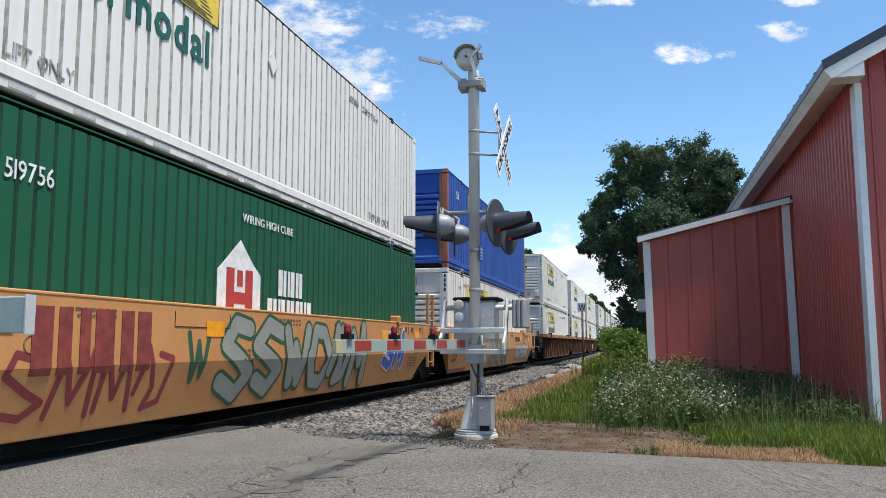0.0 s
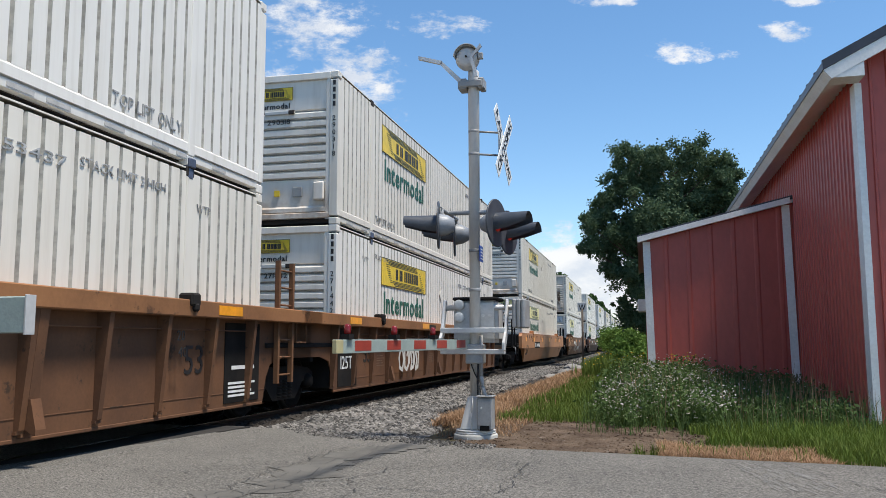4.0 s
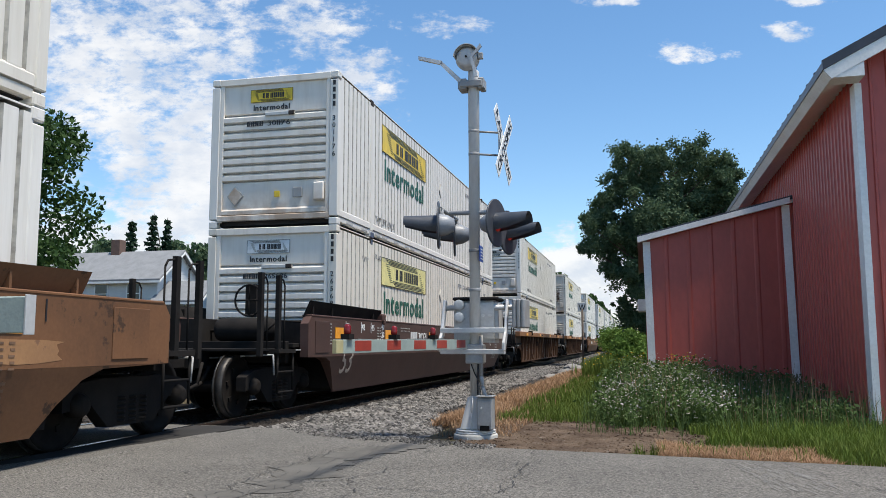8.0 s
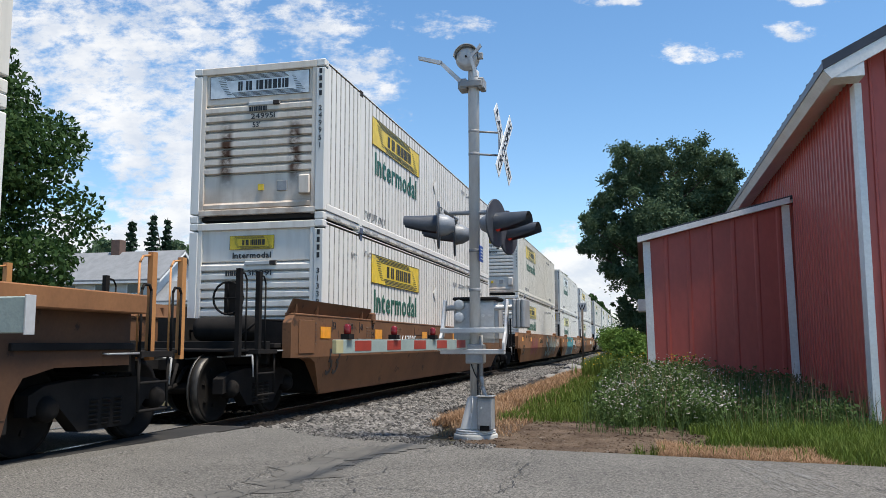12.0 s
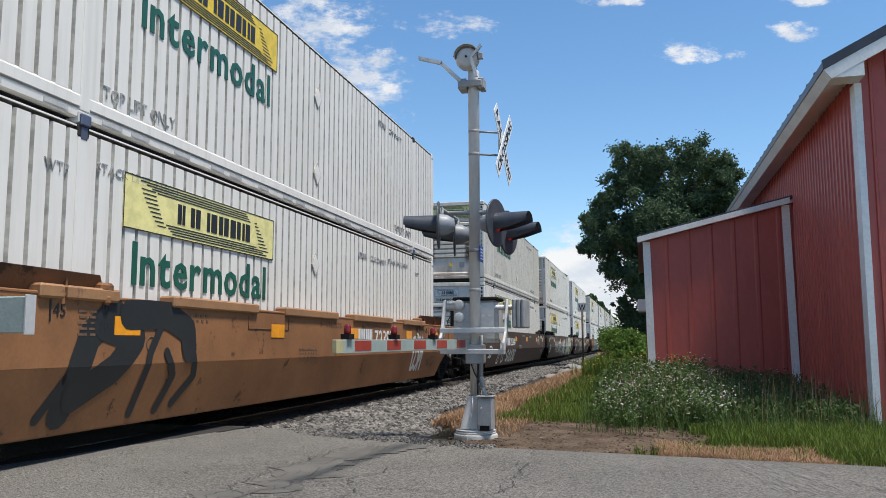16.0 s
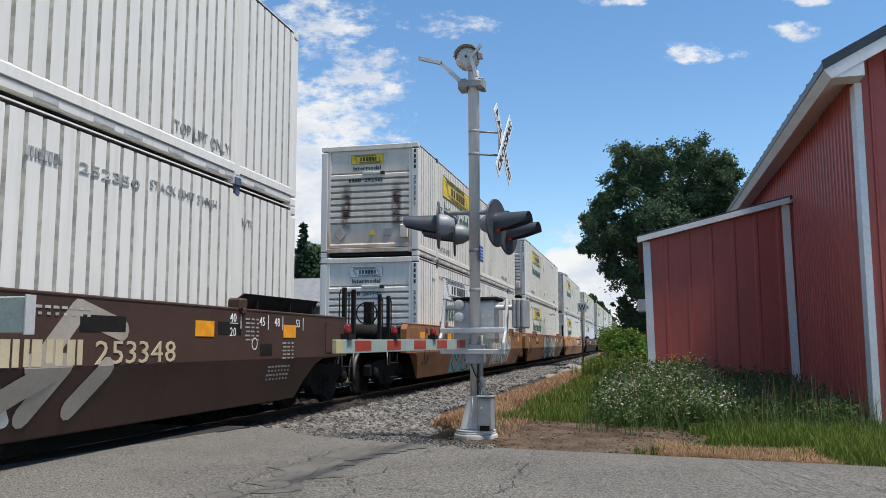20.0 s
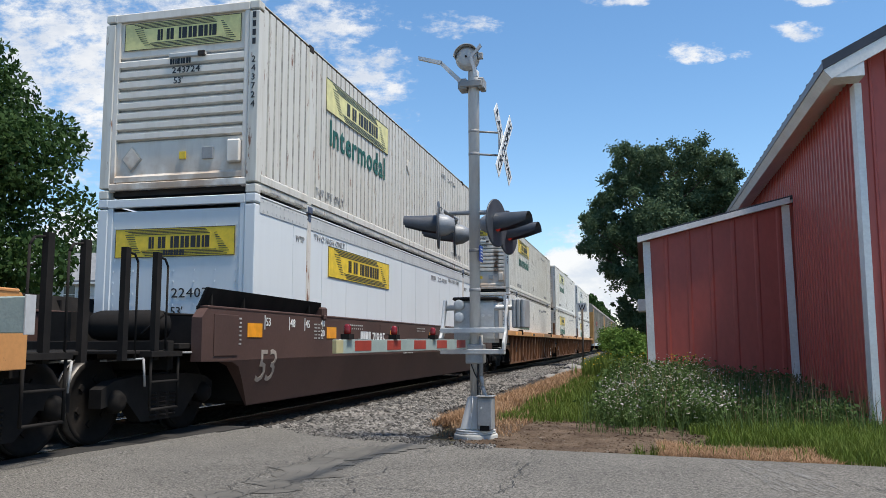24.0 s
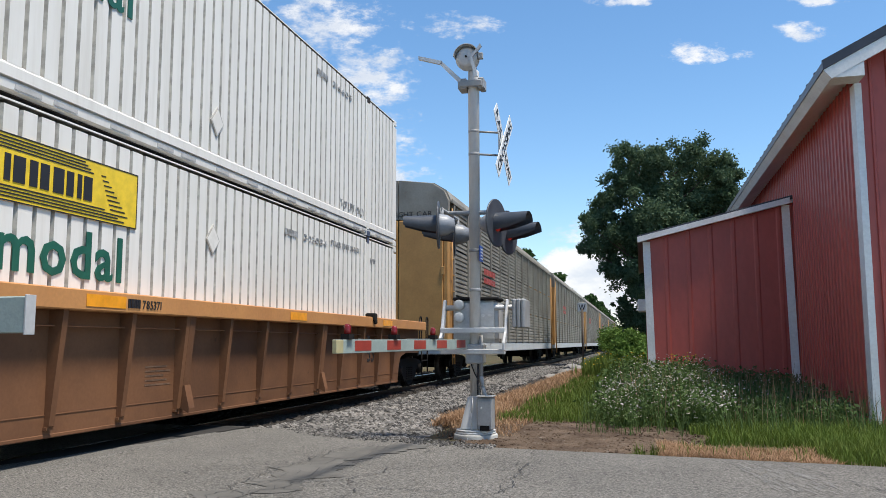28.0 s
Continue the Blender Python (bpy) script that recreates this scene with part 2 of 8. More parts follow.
def part(name, bm, material, parent=None, label="", at=None, smooth=False):
    """Links a bmesh (or a ready mesh) as one mesh object under a thing."""
    me = bm if isinstance(bm, bpy.types.Mesh) else finish(bm, name, material, smooth)
    ob = new(name, me)
    ob.parent = parent
    if at is not None:
        ob.matrix_basis = at if isinstance(at, Matrix) else Matrix.Translation(at)
    if label:
        ob["label"] = label
    if name in SMALL:
        ob["kind"] = "stuff"
    return ob


def shared(key, make, material, smooth=False):
    k = (key, material.name if not isinstance(material, (list, tuple)) else material[0].name)
    if k not in MESHES:
        MESHES[k] = finish(make(), key, material, smooth)
    return MESHES[k]


def thing(name, m, label, category, group="", kind=""):
    ob = new(name)
    ob.empty_display_size = 0.2
    ob.matrix_basis = m
    return tagged(ob, label, category, group, kind)


def box(bm, x0, x1, y0, y1, z0, z1, mi=0, m=None):
    vs = [bm.verts.new((x, y, z)) for x in (x0, x1) for y in (y0, y1) for z in (z0, z1)]
    if m is not None:
        for v in vs:
            v.co = m @ v.co
    for q in ((0, 1, 3, 2), (4, 6, 7, 5), (0, 4, 5, 1), (2, 3, 7, 6), (0, 2, 6, 4), (1, 5, 7, 3)):
        bm.faces.new([vs[i] for i in q]).material_index = mi
    return vs


def boxes(*bs):
    bm = bmesh.new()
    for b in bs:
        box(bm, *b)
    return bm


def bevelled(bm, w=0.01, seg=1):
    bmesh.ops.bevel(bm, geom=bm.edges[:], offset=w, segments=seg, affect="EDGES", clamp_overlap=True)
    return bm


def rbox(x0, x1, y0, y1, z0, z1, w=0.01):
    return bevelled(boxes((x0, x1, y0, y1, z0, z1)), w)


def tube(bm, a, b, r0, r1=None, n=10, cap=True, mi=0):
    """A round bar from a to b."""
    a, b = Vector(a), Vector(b)
    r1 = r0 if r1 is None else r1
    q = (b - a).to_track_quat("Z", "Y")
    rings = []
    for c, r in ((a, r0), (b, r1)):
        rings.append([bm.verts.new(c + q @ Vector((r * math.cos(2 * math.pi * i / n), r * math.sin(2 * math.pi * i / n), 0))) for i in range(n)])
    for i in range(n):
        f = bm.faces.new((rings[0][i], rings[0][(i + 1) % n], rings[1][(i + 1) % n], rings[1][i]))
        f.smooth, f.material_index = True, mi
    if cap:
        bm.faces.new(rings[0][::-1]).material_index = mi
        bm.faces.new(rings[1]).material_index = mi
    return rings


def pipe(bm, pts, r, n=8, mi=0):
    for a, b in zip(pts[:-1], pts[1:]):
        tube(bm, a, b, r, r, n, True, mi)
    return bm


def lathe(bm, prof, m=None, n=16, mi=0, close=True):
    """Turns (radius, height) rows about z."""
    rings = []
    for r, z in prof:
        ring = [Vector((r * math.cos(2 * math.pi * i / n), r * math.sin(2 * math.pi * i / n), z)) for i in range(n)]
        rings.append([bm.verts.new(m @ v if m is not None else v) for v in ring])
    for p, q in zip(rings[:-1], rings[1:]):
        for i in range(n):
            f = bm.faces.new((p[i], p[(i + 1) % n], q[(i + 1) % n], q[i]))
            f.smooth, f.material_index = True, mi
    if close:
        bm.faces.new(rings[0][::-1]).material_index = mi
        bm.faces.new(rings[-1]).material_index = mi
    return bm


def prism(bm, outline, axis, lo, hi, mi=0):
    """A flat outline of (a, b) pairs drawn out along an axis."""
    def p(a, b, c):
        return {"x": (c, a, b), "y": (a, c, b), "z": (a, b, c)}[axis]
    l0 = [bm.verts.new(p(a, b, lo)) for a, b in outline]
    l1 = [bm.verts.new(p(a, b, hi)) for a, b in outline]
    n = len(outline)
    for i in range(n):
        bm.faces.new((l0[i], l0[(i + 1) % n], l1[(i + 1) % n], l1[i])).material_index = mi
    bm.faces.new(l0[::-1]).material_index = mi
    bm.faces.new(l1).material_index = mi
    bmesh.ops.recalc_face_normals(bm, faces=bm.faces[:])
    return bm


TEXTS, GLYPHS = {}, {}


def load_glyphs():
    """One mesh outline for each character, plain and bold, cut once from the built-in font."""
    made = []
    for bold in (0.0, 0.018):
        for ch in "ABCDEFGHIJKLMNOPQRSTUVWXYZadeilmnorst0123456789'./":
            cu = bpy.data.curves.new("glyph", "FONT")
            cu.body, cu.size, cu.extrude, cu.offset, cu.resolution_u = ch, 1.0, 0.004, bold, 2
            ob = bpy.data.objects.new("glyph", cu)
            scene.collection.objects.link(ob)
            made.append((ch, bold, ob))
    bpy.context.view_layer.update()
    dg = bpy.context.evaluated_depsgraph_get()
    for ch, bold, ob in made:
        me = bpy.data.meshes.new_from_object(ob.evaluated_get(dg))
        vs = [tuple(v.co) for v in me.vertices]
        x0 = min(v[0] for v in vs)
        GLYPHS[ch, bold > 0] = ([(v[0] - x0, v[1], v[2]) for v in vs], [tuple(p.vertices) for p in me.polygons], max(v[0] for v in vs) - x0)
        bpy.data.meshes.remove(me)
    for _, _, ob in made:
        cu = ob.data
        bpy.data.objects.remove(ob)
        bpy.data.curves.remove(cu)


load_glyphs()


def text_mesh(body, size, material, width=None, bold=0.0, upright=0.0):
    """A line of writing as one mesh; upright stacks the characters downwards by that step."""
    k = (body, size, material.name, width, bold > 0, upright)
    if k in TEXTS:
        return TEXTS[k]
    verts, faces, x, y = [], [], 0.0, 0.0
    for ch in body:
        if ch == " ":
            x += 0.30
            y -= upright / size
            continue
        if ch not in "~":
            vs, fs, w = GLYPHS[ch, bold > 0]
            o = len(verts)
            dx = x if not upright else -w / 2
            verts += [(v[0] + dx, v[1] + y, v[2]) for v in vs]
            faces += [tuple(o + i for i in f) for f in fs]
        else:
            w = 0.4
            o = len(verts)
            dx = x if not upright else -w / 2
            verts += [(dx + a, y + b, 0.004) for a, b in ((0, 0), (w, 0), (w, 0.7), (0, 0.7))]
            faces.append((o, o + 1, o + 2, o + 3))
        x += w + 0.10
        y -= upright / size
    span = max(v[0] for v in verts) - min(v[0] for v in verts)
    kx = width / span if width else size
    me = bpy.data.meshes.new("writing")
    me.from_pydata([(v[0] * kx, v[1] * size, v[2]) for v in verts], [], faces)
    me.materials.append(material)
    TEXTS[k] = me
    return me


# writing on a side that faces +x: runs along +y; on an end that faces -y: runs along +x
def side_text(parent, body, x, y, z, size, material, width=None, name="writing", label="", bold=0.0):
    m = Matrix(((0, 0, 1, x), (1, 0, 0, y), (0, 1, 0, z), (0, 0, 0, 1)))
    return part(name, text_mesh(body, size, material, width, bold), None, parent, label, m)


def end_text(parent, body, x, y, z, size, material, width=None, name="writing", label="", bold=0.0):
    m = Matrix(((1, 0, 0, x), (0, 0, -1, y), (0, 1, 0, z), (0, 0, 0, 1)))
    return part(name, text_mesh(body, size, material, width, bold), None, parent, label, m)


def blocks_mesh(widths, height, total, material, thick=0.006, slant=0.0):
    """Plain blocks in place of a name: one for each letter, with a gap between."""
    k = ("blocks", tuple(widths), height, total, material.name, slant)
    if k in MESHES:
        return MESHES[k]
    bm = bmesh.new()
    unit = total / sum(abs(w) for w in widths)
    x = 0.0
    for i, w in enumerate(widths):
        if w > 0:
            a, b = x + 0.09 * unit, x + (w - 0.09) * unit
            c = a + (0.58, 0.36, 0.47)[i % 3] * (b - a)
            box(bm, a, c - 0.07 * (b - a), 0, height, 0, thick)
            box(bm, c + 0.07 * (b - a), b, 0, height, 0, thick)
        x += abs(w) * unit
    for v in bm.verts:
        v.co.x += slant * v.co.y
    MESHES[k] = finish(bm, "block_lettering", material)
    return MESHES[k]


def on_side(x, y, z):
    return Matrix(((0, 0, 1, x), (1, 0, 0, y), (0, 1, 0, z), (0, 0, 0, 1)))


def on_end(x, y, z):
    return Matrix(((1, 0, 0, x), (0, 0, -1, y), (0, 1, 0, z), (0, 0, 0, 1)))

# ---- the train ----
SPEED = 17.81                # metres a second, towards -y
TRACK_X = -6.63
LEN, HW, TALL = 16.15, 1.295, 2.896
MOVING = []                  # (thing, y at the start, z)


def corrugated_side():
    """One long side wall: wide flats with narrow grooves."""
    bm = bmesh.new()
    pts, y = [], 0.14
    while y < LEN - 0.36:
        pts += [(y, 0.0), (y + 0.178, 0.0), (y + 0.189, -0.040), (y + 0.218, -0.040)]
        y += 0.235
    pts += [(y, 0.0), (LEN - 0.14, 0.0)]
    lo = [bm.verts.new((HW - 0.012 + d, q, 0.295)) for q, d in pts]
    hi = [bm.verts.new((HW - 0.012 + d, q, TALL - 0.072)) for q, d in pts]
    for i in range(len(pts) - 1):
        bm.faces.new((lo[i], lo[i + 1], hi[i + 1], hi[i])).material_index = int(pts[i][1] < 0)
    return bm


def plate_side():
    """Smooth panels joined by riveted seams."""
    bm = bmesh.new()
    n = 13
    w = (LEN - 0.28) / n
    for i in range(n):
        y = 0.14 + i * w
        box(bm, HW - 0.05, HW - 0.012, y + 0.004, y + w - 0.004, 0.27, TALL - 0.26)
        for k in range(16):
            z = 0.36 + k * 0.148
            box(bm, HW - 0.012, HW - 0.004, y - 0.008, y + 0.008, z, z + 0.018)
    return bm


def ribbed_end():
    """End wall: flat head panel, a stack of raised bands, a flat lower panel."""
    prof = [(0.0, TALL - 0.13), (0.0, 2.20)]
    z = 2.185
    for _ in range(8):
        prof += [(0.03, z), (0.03, z - 0.024), (-0.035, z - 0.066), (-0.035, z - 0.148)]
        z -= 0.162
    prof += [(0.03, z), (0.03, z - 0.02), (0.0, 0.85), (0.0, 0.36), (-0.035, 0.32), (-0.035, 0.25), (0.01, 0.235), (0.01, 0.13)]
    bm = bmesh.new()
    a = [bm.verts.new((-1.12, 0.05 + d, q)) for d, q in prof]
    b = [bm.verts.new((1.12, 0.05 + d, q)) for d, q in prof]
    for i in range(len(prof) - 1):
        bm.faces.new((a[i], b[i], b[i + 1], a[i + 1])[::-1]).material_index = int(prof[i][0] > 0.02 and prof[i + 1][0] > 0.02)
    return bm


def plate_end():
    bm = boxes((-1.13, 1.13, 0.03, 0.08, 0.2, TALL - 0.2))
    for i in range(7):
        x = -1.0 + i * 0.333
        for k in range(14):
            box(bm, x - 0.008, x + 0.008, 0.02, 0.03, 0.3 + k * 0.165, 0.32 + k * 0.165)
    return bm


def rail_bottom():
    """A tall sill in two flanges with a dark slot between them."""
    bm = bmesh.new()
    prism(bm, [(HW - 0.11, 0.062), (HW - 0.05, 0.062), (HW - 0.022, 0.07), (HW - 0.018, 0.148), (HW - 0.052, 0.152), (HW - 0.052, 0.168), (HW - 0.004, 0.172), (HW - 0.004, 0.275), (HW - 0.018, 0.30), (HW - 0.11, 0.30)], "y", 0.16, LEN - 0.16)
    return bm


def sill_labels():
    """Worn label strips along the sill, too many and too alike to tell apart."""
    return boxes(*[(HW - 0.03, HW - 0.0155, 0.55 + 0.74 * i + 0.12 * (i % 3), 0.55 + 0.74 * i + 0.12 * (i % 3) + 0.34, 0.085, 0.13) for i in range(20)])


def rail_top():
    bm = bmesh.new()
    prism(bm, [(HW - 0.24, TALL - 0.115), (HW - 0.16, TALL - 0.115), (HW - 0.16, TALL - 0.03), (HW - 0.17, TALL - 0.02), (HW - 0.24, TALL - 0.02)], "y", 0.16, LEN - 0.16)
    return bm


def plate_band():
    """Riveted band along the top of a smooth-sided container."""
    bm = boxes((HW - 0.06, HW - 0.002, 0.16, LEN - 0.16, TALL - 0.27, TALL - 0.06))
    for k in range(106):
        for z in (TALL - 0.235, TALL - 0.10):
            box(bm, HW - 0.002, HW + 0.005, 0.25 + 0.148 * k, 0.272 + 0.148 * k, z, z + 0.022)
    return bm


def corner_post():
    bm = rbox(HW - 0.17, HW, 0.0, 0.15, 0.16, TALL - 0.16, 0.012)
    return bm


def end_post():
    return rbox(HW - 0.25, HW - 0.17, 0.012, 0.06, 0.1, TALL - 0.05, 0.008)


def casting():
    bm = rbox(-0.085, 0.085, -0.085, 0.085, 0, 0.13, 0.015)
    box(bm, 0.07, 0.0862, -0.03, 0.03, 0.035, 0.10)
    return bm


def diamond():
    bm = bmesh.new()
    a, b = 0.20, 0.17
    prism(bm, [(-b, 0), (0, -a), (b, 0), (0, a)], "z", 0, 0.014)
    return bm


def diamond_hole():
    bm = bmesh.new()
    prism(bm, [(-.145, 0), (0, -.17), (.145, 0), (0, .17)], "z", 0.014, 0.018)
    return bm


NAME_WIDTHS = (0.7, -0.25, 0.9, -0.35, 1.0, 1.0, 1.1, 0.9)


def name_panel(parent, m, w, h, film, ink=None):
    """A framed panel with a name kept as plain blocks, and a scroll at each end."""
    ink = ink or INK
    bm = boxes((0, w, 0, h, 0, 0.006))
    panel = part("name_panel", shared("panel_%.2f_%.2f" % (w, h), lambda: bm, film), None, parent, "name panel with black edging", m)
    def edging():
        e = bmesh.new()
        t = 0.010 * h / 0.5
        for b in ((0, w, 0, t), (0, w, h - t, h), (0, t, t, h - t), (w - t, w, t, h - t)):
            box(e, b[0], b[1], b[2], b[3], 0.006, 0.010)
        for k in range(4):
            z = h * (0.945 - 0.05 * k)
            box(e, w * (0.08 + 0.03 * k), w * (0.76 + 0.012 * k), z - h * 0.022, z, 0.006, 0.010)
            z = h * (0.06 + 0.05 * k)
            box(e, w * (0.26 - 0.012 * k), w * (0.94 - 0.03 * k), z, z + h * 0.022, 0.006, 0.010)
        for sd in (0, 1):
            for k in range(9):
                f = k / 8
                q = h * (0.80 - 0.62 * f)
                x0 = w * (0.085 + 0.06 * f + 0.03 * f * f) if sd == 0 else w * (0.83 + 0.05 * f)
                box(e, x0, x0 + w * (0.075 - 0.03 * f if sd == 0 else 0.02 + 0.055 * f), q - h * 0.020, q, 0.006, 0.010)
        return e
    part("scrollwork", shared("edging_%.2f_%.2f" % (w, h), edging, ink), None, panel)
    part("block_lettering", blocks_mesh(NAME_WIDTHS, 0.40 * h, 0.52 * w, ink), None, panel, "black block letters", pose(0.28 * w, 0.30 * h, 0.006))
    return panel


def number_blocks(parent, m, h, w, material, n=4):
    return part("block_lettering", blocks_mesh((1.0,) * n, h, w, material), None, parent, "", m)


def container(s, z, spec, rng):
    """A 53-foot container. spec: paint, end, side film, end panel, number."""
    style = spec.get("style", "ribbed")
    paint = spec.get("paint") or (WHITE_CREAM if rng.random() < 0.3 else WHITE)
    post = spec.get("post", paint)
    names = {"ribbed": "white corrugated steel", "plate": "white smooth plate-sided", "green": "green corrugated steel", "blue": "blue corrugated steel"}
    label = spec.get("label") or "%s shipping container stacked on a well car" % names[style]
    root = thing("shipping_container", pose(TRACK_X, s, z), label, "shipping container", "containers on the train")
    MOVING.append((root, s, z))
    side = plate_side if style == "plate" else corrugated_side
    skey = "plate_side" if style == "plate" else "corrugated_side"
    flip = Matrix.Diagonal((-1, -1, 1, 1)) @ Matrix.Translation((0, -LEN, 0))
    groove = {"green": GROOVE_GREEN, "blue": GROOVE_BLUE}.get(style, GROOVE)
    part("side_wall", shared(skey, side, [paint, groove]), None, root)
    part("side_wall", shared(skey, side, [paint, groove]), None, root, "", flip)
    efn, ekey = (plate_end, "plate_end") if style == "plate" else (ribbed_end, "ribbed_end")
    emat = spec.get("end", END)
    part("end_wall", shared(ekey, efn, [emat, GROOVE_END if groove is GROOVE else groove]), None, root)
    part("door_end", shared("door_end", lambda: boxes((-1.12, -0.01, LEN - 0.1, LEN - 0.03, 0.1, TALL - 0.1), (0.01, 1.12, LEN - 0.1, LEN - 0.03, 0.1, TALL - 0.1)), emat), None, root)
    part("roof", shared("roof", lambda: boxes((-HW + 0.02, HW - 0.02, 0.03, LEN - 0.03, TALL - 0.03, TALL - 0.012)), paint), None, root)
    part("underframe", shared("underframe", lambda: boxes((-HW + 0.11, HW - 0.11, 0.12, LEN - 0.12, 0.05, 0.16)), UNDER), None, root)
    for sign in (0, 1):
        f = flip if sign else Matrix()
        rail = spec.get("rail", paint)
        part("bottom_rail", shared("bottom_rail", rail_bottom, rail), None, root, "", f)
        # ribbed top rails are painted dark as the shade between stacked containers
        part("top_rail", shared("plate_band", plate_band, GREY_END) if style == "plate" else shared("top_rail", rail_top, UNDER), None, root, "", f)
        for e in (0, 1):
            g = f @ (Matrix.Translation((0, LEN, 0)) @ Matrix.Diagonal((1, -1, 1, 1)) if e else Matrix())
            part("corner_post", shared("corner_post", corner_post, post), None, root, "", g)
            if e == sign:
                part("end_post", shared("end_post", end_post, emat if not spec.get("post") else post), None, root, "", g)
            for zz in (0.0, TALL - 0.13):
                part("corner_casting", shared("casting", casting, post), None, root, "", g @ pose(HW - 0.085, 0.085, zz))
            part("lift_post", shared("lift_post", lambda: rbox(HW - 0.08, HW + 0.004, 1.90, 2.05, 0.13, TALL - 0.13, 0.01), RUSTY_WHITE if style == "plate" else paint), None, root, "", g)
            part("lift_casting", shared("casting", casting, UNDER if zz else post), None, root, "", g @ pose(HW - 0.08, 1.975, TALL - 0.13))
            part("lift_casting", shared("casting", casting, GREY_END), None, root, "", g @ pose(HW - 0.08, 1.975, 0.0))
    part("end_sill", shared("end_sill", lambda: rbox(-1.13, 1.13, 0.0, 0.08, 0.125, 0.23, 0.01), emat), None, root)
    part("end_header", shared("end_header", lambda: rbox(-1.13, 1.13, 0.0, 0.08, TALL - 0.14, TALL - 0.01, 0.01), emat), None, root)
    if style in ("ribbed", "plate"):
        film = spec.get("film", YELLOW)
        if style == "plate":
            name_panel(root, on_side(HW - 0.008, 2.86, 1.90), 3.6, 0.55, film)
        else:
            py, pz = spec.get("panel_at", (2.66, 1.97))
            name_panel(root, on_side(HW - 0.006, py, pz), 3.68, 0.60, film)
            side_text(root, "Intermodal", HW - 0.004, py + 0.20, pz - 0.59, 0.66, INK_GREEN, 3.26, "writing", "dark green lettering", 0.012)
        # end: name panel, small or large
        if spec.get("big"):
            name_panel(root, on_end(-0.98, 0.04 if style == "ribbed" else 0.02, 2.30 if style == "ribbed" else 2.0), 1.96, 0.43, spec.get("endfilm", film))
            number_blocks(root, on_end(-0.18, 0.01, 2.02), 0.085, 0.36, INK)
            if style == "ribbed":
                end_text(root, "53'", -0.10, 0.01, 1.72, 0.14, INK)
        else:
            name_panel(root, on_end(-0.50, 0.04, 2.40), 0.86, 0.25, spec.get("endfilm", film))
            end_text(root, "Intermodal", -0.44, 0.04, 2.245, 0.15, INK, 0.74, bold=0.004)
        if style == "plate":
            end_text(root, spec["num"], -0.02, 0.02, 1.40, 0.20, INK, 0.62)
            end_text(root, "53'", -0.02, 0.02, 1.14, 0.18, INK)
        else:
            end_text(root, spec.get("num", "264170"), -0.13, 0.008, 1.93 if not spec.get("big") else 1.88, 0.135, INK, 0.46)
        if not spec.get("big"):
            number_blocks(root, on_end(-0.56, 0.008, 1.93), 0.09, 0.34, INK)
        if style == "ribbed":
            part("document_holder", shared("document_holder", lambda: rbox(-0.18, 0.42, -0.02, 0.05, 2.115, 2.185, 0.01), GREY_END), None, root)
            part("vent", shared("vent", lambda: rbox(0.30, 0.42, -0.028, 0.05, 2.112, 2.19, 0.01), UNDER), None, root)
        if style == "ribbed":
            part("writing", text_mesh("~~~~ " + spec.get("num", "264170"), 0.135, INK, None, 0, 0.135), None, root, "upright number", on_end(HW - 0.085, -0.004, 2.62))
            part("sticker", shared("sticker", lambda: boxes((0.03, 0.13, 0.02, 0.047, 0.56, 0.67)), YELLOW), None, root)
            part("tracker_plate", shared("tracker_plate", lambda: rbox(0.40, 0.58, 0.02, 0.047, 0.54, 0.72, 0.005), BOX_GREY), None, root)
            part("access_box", shared("access_box", lambda: rbox(0.82, 1.03, -0.03, 0.047, 0.46, 0.80, 0.02), emat), None, root)
            if rng.random() < 0.7:
                d = part("placard_holder", shared("diamond", diamond, GROOVE), None, root, "", on_end(-0.78, 0.045, 0.60))
                part("placard_slot", shared("diamond_hole", diamond_hole, emat), None, d)
            for yy, zz in ((8.0, 2.06), (8.02, 0.72)):
                if rng.random() < 0.8:
                    d = part("placard_holder", shared("diamond", diamond, GROOVE), None, root, "", on_side(HW - 0.01, yy, zz))
                    part("placard_slot", shared("diamond_hole", diamond_hole, paint), None, d)
        low = "TWO HIGH ONLY" if style == "plate" else "STACK LIMIT 3 HIGH"
        for y0, tx in ((2.25, "TOP LIFT ONLY"), (LEN - 3.55, "TOP LIFT ONLY")) if z > 1 else ((2.2, low), (LEN - 4.0, low)):
            side_text(root, tx, HW - 0.004, y0, 0.36 if z > 1 else 2.48, 0.20 if z > 1 else 0.145, STENCIL, 1.35 if z > 1 else 1.5, bold=-0.004)
        if z < 1:
            side_text(root, "WTP", HW - 0.004, 1.45, 2.36, 0.15, STENCIL, bold=-0.003)
            side_text(root, "WTP", HW - 0.004, LEN - 1.8, 2.36, 0.15, STENCIL, bold=-0.003)
        side_text(root, spec.get("num", "264170"), HW - 0.004, LEN - 5.2 if z < 1 else LEN - 4.0, 2.42 if z < 1 else 2.5, 0.15, STENCIL, 1.0, bold=-0.003)
        number_blocks(root, on_side(HW - 0.004, (LEN - 5.2 if z < 1 else LEN - 4.0) - 0.75, 2.42 if z < 1 else 2.5), 0.10, 0.5, STENCIL)
        part("sill_label", shared("sill_label", sill_labels, RAIL_LABEL), None, root, "worn grey label strips")["kind"] = "stuff"
